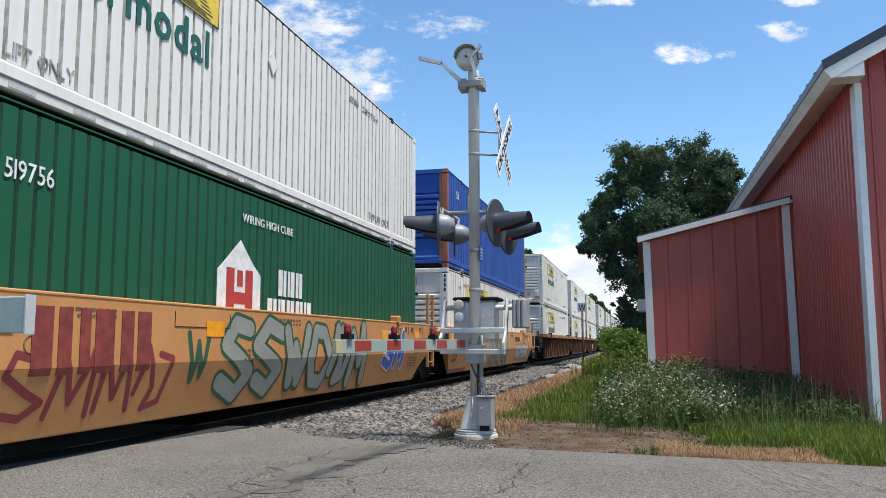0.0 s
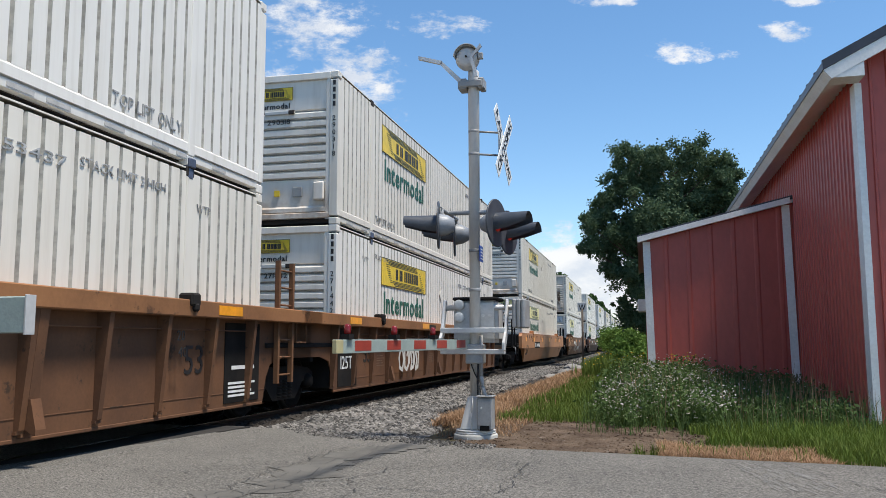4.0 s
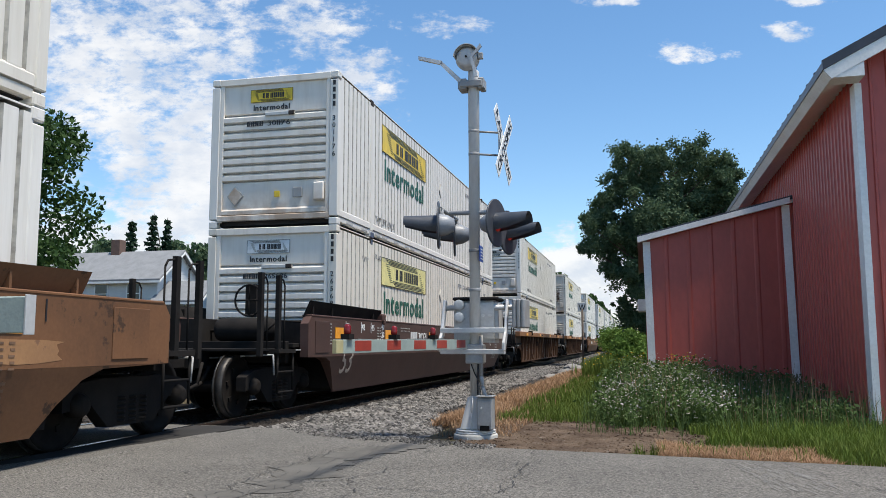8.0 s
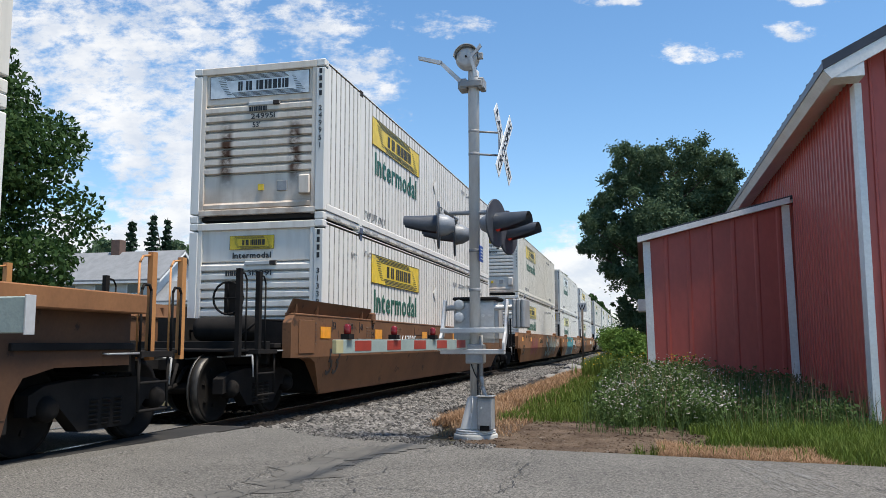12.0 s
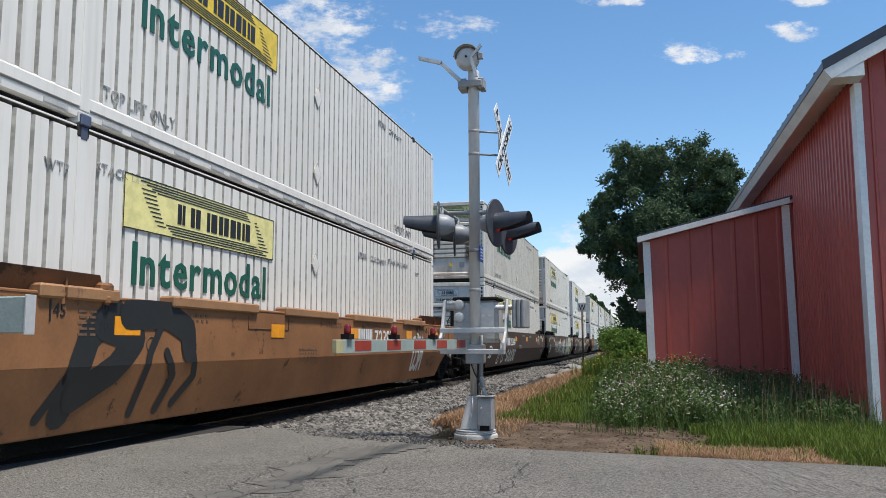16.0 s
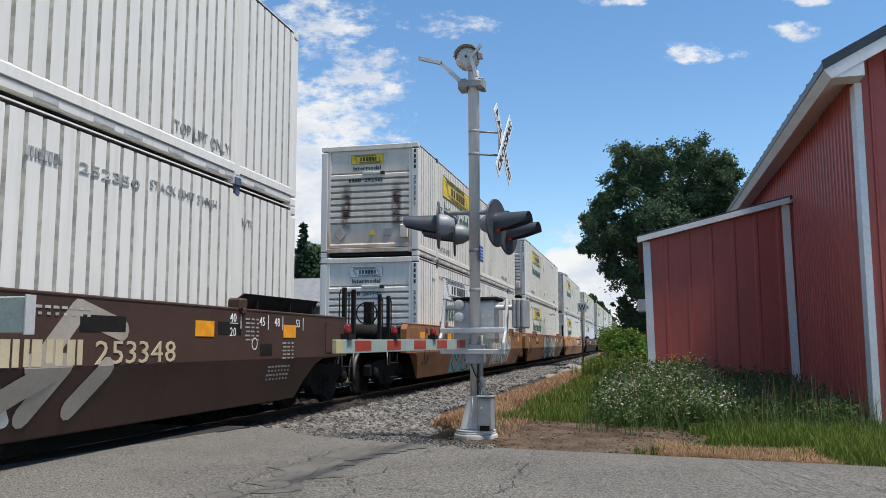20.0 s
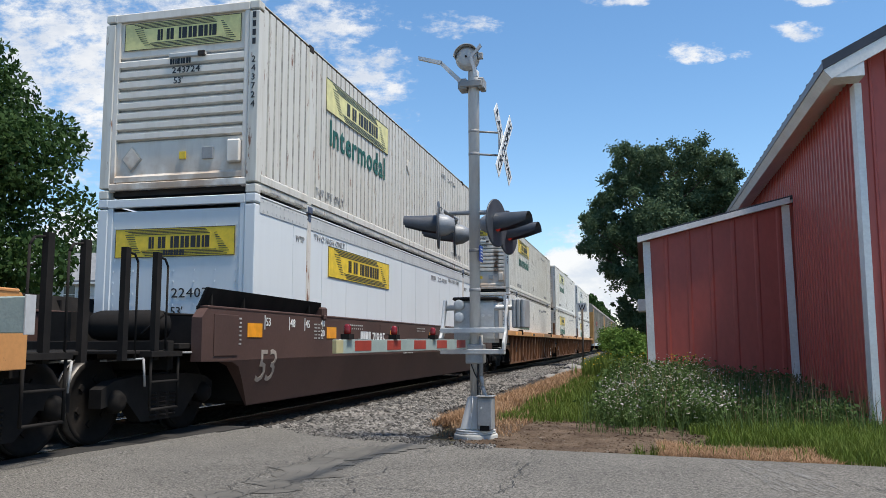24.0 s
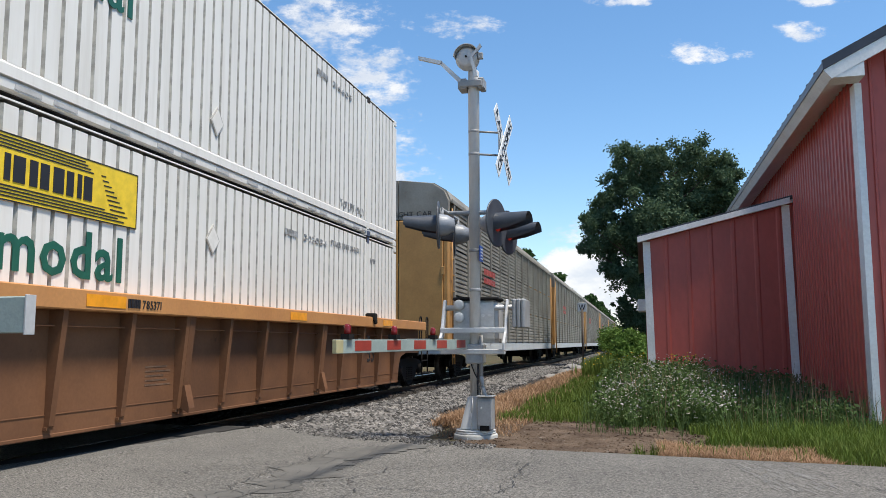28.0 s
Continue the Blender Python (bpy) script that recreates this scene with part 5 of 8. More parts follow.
UNITS.append((415.47, dict(kind=S, paint=YELLOW_OCHRE, rails=SOOT, near="a", far="c", label="ochre painted smooth-sided well car with a black number panel", num="766697", numat=(9.1, 0.98, 0.52), numink=PAINT_WHITE, panel=(8.9, 4.2), tags=(
        (131, 4.0, 0.4, 2.6, 0.9, 4, 0.12, MAROON_SPRAY, WHITE_SPRAY),)),
     dict(num="281190", film=Y), dict(num="288045", film=Y, paint=WHITE_WORN, end=END_SOOT)))
UNITS.append((438.11, dict(kind=S, paint=MAROON_BROWN, near="c", far="c", label="dark brown smooth-sided well car with white lettering", num="71885", wheel=False, numat=(4.0, 1.05, 0.36), ink=PAINT_WHITE, big53=PAINT_GREY, guide=SOOT, rails=SOOT),
     dict(num="224031", style="plate", paint=WHITE_PLATE, end=WHITE_PLATE, film=Y, big=True), dict(num="243724", film=PY, big=True, paint=WHITE_WORN, rail=WHITE_WORN)))
UNITS.append((461.63, dict(kind=R, paint=TAN_RUST, near="c", far="a", label=TAN_R, num="785371", chord=YELLOW_OCHRE),
     dict(num="242164", film=PW, big=True), dict(num="263940", film=Y, end=END_SOOT, paint=WHITE_WORN)))
UNITS.append((481.00, dict(kind=R, paint=TAN_RUST, near="a", far="a", label=TAN_R, num="785371", chord=YELLOW_OCHRE),
     dict(num="301126", film=Y), dict(num="247905", film=PY, big=True, end=END_SOOT)))
UNITS.append((500.18, dict(kind=R, paint=TAN_RUST, near="a", far="c", label=TAN_R, num="785371", chord=YELLOW_OCHRE),
     dict(num="303084", film=Y), dict(num="316605", film=PW)))


def painted(parent, figs, wide, fill, edge, cloud=None, x=1.503):
    """Sprayed figures given as strokes along and up the side."""
    for nm, k, mat, lift in (("spray_paint_cloud", 1.9, cloud, -0.0015), ("spray_paint_outline", 1.22, edge, 0.0), ("spray_paint_fill", 1.0, fill, 0.0015)):
        if mat:
            part(nm, brush(figs, wide * k, lift, 0.0 if nm == "spray_paint_cloud" else 0.003), mat, parent, "", on_side(x, 0, 0))


FAT = [[(11.42, 0.41), (11.58, 0.8), (11.85, 1.34), (11.83, 0.65), (11.46, 0.49)], [(12.51, 1.34), (12.17, 1.30), (12.17, 0.86), (12.11, 0.49), (12.38, 0.74)],
       [(12.69, 1.34), (12.61, 0.73), (12.82, 0.62), (13.11, 1.0), (13.14, 1.34)], [(13.61, 1.34), (13.38, 1.22), (13.9, 0.88), (13.8, 0.46), (13.15, 0.44)], [(10.4, 0.5), (10.7, 1.3), (11.1, 0.5)]]
DABS = [[(11.95, 1.1), (11.9, 0.9)], [(12.3, 1.33), (12.45, 1.34)], [(12.1, 0.5), (12.2, 0.65)], [(12.72, 0.68), (12.9, 0.75)], [(13.75, 0.5), (13.9, 0.75)], [(13.35, 0.44), (13.2, 0.44)], [(11.5, 0.6), (11.55, 0.7)]]
CREATURE = [[(2.3, 1.40), (1.94, 1.16), (1.8, 0.85), (1.69, 0.45)], [(2.14, 1.27), (2.68, 1.14), (2.34, 0.83), (1.82, 0.59)], [(2.54, 1.38), (3.25, 1.40), (3.68, 1.24), (3.72, 1.02)]]
CREATURE_LEGS = [[(1.4, 0.41), (1.66, 0.76)], [(3.8, 1.06), (3.9, 0.71), (3.57, 0.41)], [(3.25, 1.45), (2.94, 0.99), (2.79, 0.36)], [(3.25, 0.99), (3.44, 0.72), (3.25, 0.36)]]
SWOOPS = [[(10.39, 1.01), (10.77, 1.40), (11.45, 1.22)], [(10.2, 0.9), (10.61, 0.89), (10.23, 0.46)], [(11.22, 0.85), (10.82, 0.48)], [(9.7, 0.5), (10.1, 0.69), (10.41, 0.81)]]


def train():
    rng = random.Random(5)
    for s, car, low, high in UNITS:
        w = well_car(s, car)
        if car.get("panel"):
            py, pw = car["panel"]
            part("number_panel", boxes((1.500, 1.5025, py, py + pw, car["numat"][1] - 0.05, car["numat"][1] + car["numat"][2] * 0.78 + 0.05)), SOOT, w, "black number panel")
        if car.get("arches"):
            slab = bmesh.new()
            top = [(-0.1 + 0.35 * k, 1.515 - 0.05 * (k % 4 == 2)) for k in range(15)]
            prism(slab, [(5.0, 0.27), (-0.1, 0.27)] + top, "z", 0.0, 0.002)
            part("spray_paint_cloud", slab, TEAL_SPRAY, w, "sprayed teal ground", on_side(1.5015, 2.6, 0.0))
            band = bmesh.new()
            prism(band, [(4.55, 0.28), (0.0, 0.28), (0.0, 0.80), (1.4, 0.78), (2.8, 0.80), (4.0, 0.76), (4.5, 0.74)], "z", 0.002, 0.0035)
            part("spray_paint_fill", band, spray("deep blue grey", (0.030, 0.050, 0.062)), w, "sprayed dark band", on_side(1.5015, 2.6, 0.0))
            for k, x0 in enumerate((0.02, 1.18, 2.28, 3.28)):
                for nm, q, mm, zz in (("spray_paint_outline", 0.58, spray("deep blue grey", (0.030, 0.050, 0.062)), 0.004), ("spray_paint_fill", 0.34, TEAL_SPRAY, 0.006)):
                    arch = bmesh.new()
                    n = 14
                    base = 0.42 if q > 0.5 else 0.78
                    pts = [(x0 + 0.62 + q * math.cos(math.pi * i / n), 0.92 + (q * 0.95) * math.sin(math.pi * i / n)) for i in range(n + 1)]
                    prism(arch, pts + [(x0 + 0.62 - q, base), (x0 + 0.62 + q, base)], "z", zz - 0.0018, zz)
                    part(nm, arch, mm, w, "", on_side(1.5015, 2.6, 0.0))
        if car.get("ttx"):
            part("block_lettering", blocks_mesh((1, 1, 1), 0.62, 1.9, DULL_RED), None, w, "large red block letters", on_side(1.503, 2.9, 0.8))
        if car.get("word"):
            part("block_lettering", blocks_mesh((1, .7, .9, .6, .7, .9, .8, -.5, 1, .8, .8, .7, -.5, 1, .8, .8, .7), 0.15, 1.16, PAINT_WHITE, 0.006, 0.2), None, w, "slanted white block letters", on_side(1.503, 10.84, 0.96))
            part("round_badge", lathe(bmesh.new(), [(0.12, 0.0), (0.12, 0.004), (0.09, 0.004), (0.09, 0.0)], on_side(1.503, 10.68, 1.06), 20, close=False), PAINT_WHITE, w, "white ring badge")
        if s == 332.79:
            painted(w, FAT, 0.34, WHITE_SPRAY, BLACK_SPRAY, spray("dark shadow", (0.028, 0.026, 0.028)))
            painted(w, DABS, 0.24, LIME_SPRAY, None, None, 1.519)
        if s == 289.90:
            painted(w, CREATURE, 0.26, None, BLACK_SPRAY)
            painted(w, CREATURE_LEGS, 0.09, None, BLACK_SPRAY)
            for y0, y1 in ((1.2, 1.52), (1.56, 2.33), (3.32, 5.44), (6.35, 8.5), (9.34, 11.7), (12.6, 14.4)):
                part("chord_flap", rbox(1.34, 1.545, y0, y1, 1.49, 1.62, 0.02), PATCH_OCHRE, w, "folded tan flap on the top edge")
        if s == 375.74:
            slab = bmesh.new()
            prism(slab, [(3.0, 0.28), (8.6, 0.28), (8.9, 0.7), (8.5, 1.1), (8.7, 1.515), (3.0, 1.515)], "z", 0.0, 0.0012)
            part("spray_paint_cloud", slab, TEAL_SPRAY, w, "sprayed teal ground", on_side(1.4995, 0, 0))
            pale = bmesh.new()
            prism(pale, [(9.3, 0.32), (13.2, 0.34), (13.5, 0.9), (13.0, 1.48), (9.9, 1.50), (9.2, 1.0)], "z", 0.0, 0.001)
            part("spray_paint_cloud", pale, spray("pale tan", (0.38, 0.33, 0.27)), w, "sprayed pale ground", on_side(1.4997, 0, 0))
        if s == 352.13:
            painted(w, SWOOPS, 0.22, spray("pale tan", (0.38, 0.33, 0.27)), None, None, 1.5018)
            for y0, y1, z0, z1 in ((10.79, 11.5, 1.20, 1.36), (13.4, 14.0, 1.20, 1.36), (14.58, 14.95, 0.92, 1.08)):
                part("touch_up_paint", boxes((1.5, 1.5045, y0, y1, z0, z1)), SOOT, w, "black painted-out square")
        if s == 22.77:
            side_text(w, "LD LIMIT 119400", 1.503, 2.88, 1.17, 0.09, INK, 0.9)
            side_text(w, "A", 1.503, 7.5, 0.96, 0.13, INK)
            side_text(w, "53", 1.503, 6.68, 0.92, 0.26, RED_MARK)
            part("touch_up_paint", boxes((1.5, 1.5045, -0.3, 1.97, 0.26, 0.36)), MAROON_SPRAY, w, "dull maroon patch")
        if car.get("arches"):
            part("touch_up_paint", boxes((1.5, 1.5025, 7.62, 9.2, 0.90, 1.36)), SOOT, w, "black painted panel")
            part("block_lettering", blocks_mesh((1, 1.1), 0.36, 1.3, PAINT_WHITE), None, w, "white block letters", on_side(1.504, 7.75, 0.95))
            painted(w, [[(5.0, 1.48), (5.02, 0.9)], [(3.85, 1.3), (3.95, 0.45)], [(6.05, 1.2), (6.2, 0.5)], [(2.91, 0.5), (2.95, 0.38)], [(2.6, 0.9), (2.62, 0.5)]], 0.03, WHITE_SPRAY, None, None, 1.509)
        if car["kind"] == "s":
            fold(w)
        container(s, 0.352, low, rng)
        container(s, 3.252, high, rng)
    for k in range(6):
        autorack(520.8 + 28.9 * k)

# ---- ground, road, track ----
def hash2(x, y, s=1.0):
    return noise.noise((x * s, y * s, 3.7))


ASPHALT = surface("worn grey asphalt", (0.150, 0.141, 0.127), (0.111, 0.105, 0.095), 0.5, 60, 0.9, relief=1.0, depth=0.014, spots=(0.285, 0.265, 0.235), spot_at=0.585, spot_scale=44, world_space=True, contrast=1.9)
PATCH = surface("darker asphalt patch", (0.096, 0.091, 0.083), (0.136, 0.129, 0.117), 1.6, 55, 0.92, relief=0.6, depth=0.005, world_space=True)
CRACK = surface("tarry crack", (0.03, 0.03, 0.03), (0.05, 0.05, 0.048), 5, 60, 0.9, world_space=True)
ROAD_PAINT = surface("worn white road paint", (0.240, 0.234, 0.216), (0.162, 0.156, 0.144), 9, 60, 0.8, world_space=True)
SOIL = surface("soil and dry grass", (0.098, 0.071, 0.041), (0.064, 0.064, 0.026), 0.8, 20, 0.95, relief=0.7, depth=0.02, world_space=True)
DIRT = surface("brown gravelly dirt", (0.063, 0.041, 0.027), (0.137, 0.098, 0.068), 2.2, 34, 0.95, relief=1.0, depth=0.03, spots=(0.207, 0.178, 0.144), spot_at=0.60, spot_scale=11, world_space=True, contrast=0.7)
STONE = surface("grey ballast stone", (0.166, 0.153, 0.138), (0.088, 0.082, 0.075), 1.2, 30, 0.9, relief=0.5, world_space=True)
# stone colour holds oil and the painted shade beneath the cars
OILY_SHADE_STONE = surface("oily ballast stone darkened by train shade", (0.035, 0.030, 0.026), (0.055, 0.047, 0.04), 1.2, 30, 0.85, relief=0.5, world_space=True)
# bed darkened as well, to stand for the shade under the train
BALLAST_BED = surface("ballast bed", (0.04, 0.036, 0.032), (0.028, 0.025, 0.023), 2.0, 60, 0.95, relief=0.8, depth=0.02, world_space=True)


def island_tint(mat, amount=0.45):
    """Lets each joined piece differ in brightness."""
    nt = mat.node_tree
    b = nt.nodes["Principled BSDF"]
    src = b.inputs["Base Color"].links[0].from_socket
    g = nt.nodes.new("ShaderNodeNewGeometry")
    r = ramp(nt, g.outputs["Random Per Island"], 0, 1, 1 - amount, 1 + amount)
    h = nt.nodes.new("ShaderNodeHueSaturation")
    nt.links.new(r, h.inputs["Value"])
    nt.links.new(src, h.inputs["Color"])
    nt.links.new(h.outputs[0], b.inputs["Base Color"])


island_tint(STONE, 0.72)
for dull in (OILY_SHADE_STONE, BALLAST_BED, ASPHALT, PATCH, SOIL, DIRT):
    dull.node_tree.nodes["Principled BSDF"].inputs["Specular IOR Level"].default_value = 0.2


def lie(x, y):
    """Height of the bare ground."""
    z = -0.10 + 0.02 * hash2(x, y, 0.6)
    if y > 12.5:
        z -= 0.10 * min(1, (y - 12.5) / 8) * (1 if x < 0 else 0.4)
    d = abs(x - TRACK_X)
    if y > 9.6 and d < 3.7:
        z -= 0.30 * min(1, (3.7 - d) / 0.5) * min(1, (y - 9.6) / 0.4)
    if x < -11:
        z -= min(0.5, (-11 - x) * 0.05)
    return z


def ground():
    xs = [-3000, -900, -300, -120, -60, -40, -30] + [-25 + 0.8 * i for i in range(45)] + [12, 16, 22, 35, 60, 120, 300, 900, 3000]
    ys = [-900, -100, -30, -10, 0, 5] + [7 + 0.7 * i for i in range(60)] + [52, 60, 75, 100, 140, 200, 300, 600, 1200, 3000]
    bm = bmesh.new()
    grid = [[bm.verts.new((x, y, lie(x, y) if abs(x) < 60 and abs(y) < 140 else -0.35)) for y in ys] for x in xs]
    for i in range(len(xs) - 1):
        for j in range(len(ys) - 1):
            bm.faces.new((grid[i][j], grid[i + 1][j], grid[i + 1][j + 1], grid[i][j + 1])).smooth = True
    tagged(part("ground", bm, SOIL), "earth with grass and weeds beside the railway", "ground", kind="structure")


def road_edge(x):
    """The far edge of the road."""
    if x < -2.0:
        return 9.35 + 0.9 * min(1, (-2.0 - x) / 2.6) + 0.07 * hash2(x, 0, 2.0)
    return 9.25 - 0.16 * (x + 2.0) + 0.05 * hash2(x, 0, 2.5)


def road():
    bm = bmesh.new()
    xs = [-60, -30, -15] + [-9 + 0.25 * i for i in range(73)] + [15, 30, 60]
    rows = []
    for x in xs:
        e = road_edge(max(-7.5, min(6, x)))
        up = 0.05 * max(0.0, min(1.0, (-4.1 - x) / 1.0))
        rows.append([bm.verts.new((x, y, z + (up if z > -0.1 else 0))) for y, z in ((-7, -0.06), (0, -0.055), (5, -0.055), (e - 0.25, -0.06), (e, -0.07), (e + 0.05, -0.16))])
    for a, b in zip(rows[:-1], rows[1:]):
        for k in range(5):
            bm.faces.new((a[k], b[k], b[k + 1], a[k + 1]))
    r = tagged(part("road", bm, ASPHALT), "cracked grey asphalt road at a level crossing", "road", kind="structure")
    # dark strip added along the rail in place of the train's shade
    strip = bmesh.new()
    edge = [(-5.74, 4.0), (-5.70, 5.4), (-5.64, 6.4), (-5.42, 7.7), (-5.12, 9.5), (-5.02, 10.05)]
    fine = [(x0 + (x1 - x0) * k / 8 + 0.05 * hash2(y0 + (y1 - y0) * k / 8, 1.0, 3.0), y0 + (y1 - y0) * k / 8) for (x0, y0), (x1, y1) in zip(edge[:-1], edge[1:]) for k in range(8)]
    prism(strip, fine + [(-5.02, 10.05), (-5.83, 10.05), (-5.83, 4.0)], "z", -0.03, 0.001)
    part("crossing_filler", strip, CROSSING_SHADE, r, "dark strip along the rail, painted train shade")
    # dark mended strip, cracks, traces of a painted stop line
    rng = random.Random(2)
    def ribbon(name, pts, w, mat, z, label, rough=0.35, jag=0.0):
        bm = bmesh.new()
        prev = None
        fine = []
        for (ax, ay), (bx, by) in zip(pts[:-1], pts[1:]):
            n = max(2, int(math.hypot(bx - ax, by - ay) / 0.06))
            fine += [(ax + (bx - ax) * k / n, ay + (by - ay) * k / n) for k in range(n)]
        fine.append(pts[-1])
        for i, (x, y) in enumerate(fine):
            q = fine[min(i + 1, len(fine) - 1)]
            p = fine[max(i - 1, 0)]
            t = Vector((q[0] - p[0], q[1] - p[1], 0)).normalized()
            s = Vector((-t.y, t.x, 0))
            wob = w * rough * 2.2 * (noise.noise((x * 3, y * 3, 1.0))) + jag * (noise.noise((x * 4, y * 4, 7.0)) + 0.5 * noise.noise((x * 13, y * 13, 2.0)))
            c = Vector((x, y, z)) + s * wob
            ww = w * (0.5 + rough * noise.noise((x * 7, y * 7, 5.0)))
            cur = (bm.verts.new(c - s * ww), bm.verts.new(c + s * ww))
            if prev:
                bm.faces.new((prev[0], cur[0], cur[1], prev[1]))
            prev = cur
        part(name, bm, mat, r, label)
    ribbon("asphalt_patch", [(-2.55, 9.1), (-2.85, 8.4), (-2.95, 7.4), (-2.95, 6.2), (-3.05, 4.6)], 0.5, PATCH, -0.0515, "darker mended strip")
    cracks = [
        [(-2.93, 9.42), (-3.23, 8.54), (-3.23, 7.93), (-3.24, 7.05), (-3.2, 6.45), (-3.15, 5.99), (-3.22, 5.2)],
        [(-2.18, 8.68), (-2.3, 8.17), (-2.43, 8.01)],
        [(-2.24, 7.43), (-2.31, 6.98), (-2.43, 6.74), (-2.67, 6.57), (-2.8, 6.43), (-2.9, 5.96), (-2.92, 5.4)],
        [(-3.15, 5.99), (-3.01, 5.86), (-2.83, 5.74)],
        [(-2.54, 6.44), (-2.1, 6.33), (-1.75, 6.29), (-1.33, 6.27)],
        [(-1.07, 7.9), (-1.08, 6.62), (-1.18, 6.17), (-1.3, 5.6)],
        [(-2.99, 8.78), (-2.76, 8.77), (-2.52, 8.68)],
        [(-2.22, 5.7), (-2.2, 6.26), (-2.43, 6.74)],
        [(-3.23, 7.93), (-2.94, 7.89), (-2.75, 7.95)],
        [(-3.2, 6.45), (-2.97, 6.5), (-2.7, 6.46)],
        [(1.3, 8.5), (1.42, 7.9), (1.7, 7.3), (1.85, 7.0)],
        [(-4.6, 6.6), (-4.1, 6.75), (-3.9, 6.7)],
    ]
    for c in cracks:
        ribbon("crack", c, 0.009, CRACK, -0.0480, "", 0.5, 0.12)
    # fine crazing along the mended strip and the longest crack
    bm = bmesh.new()
    def strip_gap(x, y):
        return min(abs(x - (-2.95 - 0.1 * math.sin(y * 2))) / 0.34, abs(x - (-1.1 - 0.05 * (8.0 - y))) / 0.14) if y < 8.85 else 2
    node = {}
    for i in range(36):
        for j in range(26):
            node[i, j] = (-4.4 + 0.11 * i + rng.uniform(-.05, .05), 4.9 + 0.165 * j + rng.uniform(-.075, .075))
    for (i, j), (x, y) in node.items():
        if strip_gap(x, y) > 1 + 0.5 * noise.noise((x * 2, y * 2, 0)):
            continue
        for q in ((i + 1, j), (i, j + 1)):
            if q in node and rng.random() < 0.50:
                u, v = node[q]
                t = Vector((u - x, v - y, 0))
                s = Vector((-t.y, t.x, 0)).normalized() * rng.uniform(0.0015, 0.0035)
                bm.faces.new([bm.verts.new(Vector(p) + k * s) for p, k in (((x, y, -0.0472), -1), ((u, v, -0.0472), -1), ((u, v, -0.0472), 1), ((x, y, -0.0472), 1))])
    part("crazing", bm, CRACK, r, "fine net of cracks")["kind"] = "stuff"
    bm = bmesh.new()
    for k in range(260):
        x, y = 0.80 + rng.random() * 0.55, 6.9 + rng.random() * 1.5
        a, b = 0.0015 + 0.004 * rng.random() ** 2, 0.02 + 0.13 * rng.random()
        x += (8.4 - y) * 0.12
        bm.faces.new([bm.verts.new((x + u * a - v * b * 0.25, y + v * b, -0.0515 + 0.000004 * k)) for u, v in ((-1, -.6), (0.3, -1), (1, 0.2), (0.2, 1), (-.7, .7))])
    part("road_marking", bm, ROAD_PAINT, r, "nearly worn away white paint")


def stones(name, spots, label, lo=0.018, hi=0.045, seed=3, material=None, category="ballast"):
    """Loose crushed stone, joined: low, angular pieces."""
    rng = random.Random(seed)
    base = np.array([(1, 0, -.3), (-.2, 1, -.3), (-.9, -.6, -.3), (.3, -.9, -.3), (.5, .4, .75), (-.5, .2, .8), (.1, -.5, .7)])
    faces0 = [(0, 1, 4), (1, 5, 4), (1, 2, 5), (2, 6, 5), (2, 3, 6), (3, 0, 4), (3, 4, 6), (4, 5, 6)]
    verts, faces = [], []
    for x, y, z in spots:
        r = lo + (hi - lo) * rng.random() ** 1.6
        q = Euler((rng.uniform(-.6, .6), rng.uniform(-.6, .6), rng.uniform(0, 6.28))).to_matrix()
        sc = Vector((rng.uniform(.8, 1.5), rng.uniform(.7, 1.1), rng.uniform(.6, 1.1)))
        o = len(verts)
        for b in base:
            v = q @ Vector((b[0] * sc.x + rng.uniform(-.15, .15), b[1] * sc.y, b[2] * sc.z))
            verts.append((x + v.x * r, y + v.y * r, z + v.z * r))
        faces += [tuple(o + i for i in f) for f in faces0]
    me = bpy.data.meshes.new(name)
    me.from_pydata(verts, [], faces)
    me.materials.append(material or STONE)
    return tagged(part(name, me, None), label, category, kind="stuff")


def bed_height(x):
    d = abs(x - TRACK_X)
    return -0.19 if d < 1.75 else max(-0.19 - (d - 1.75) * 0.13, -0.6)


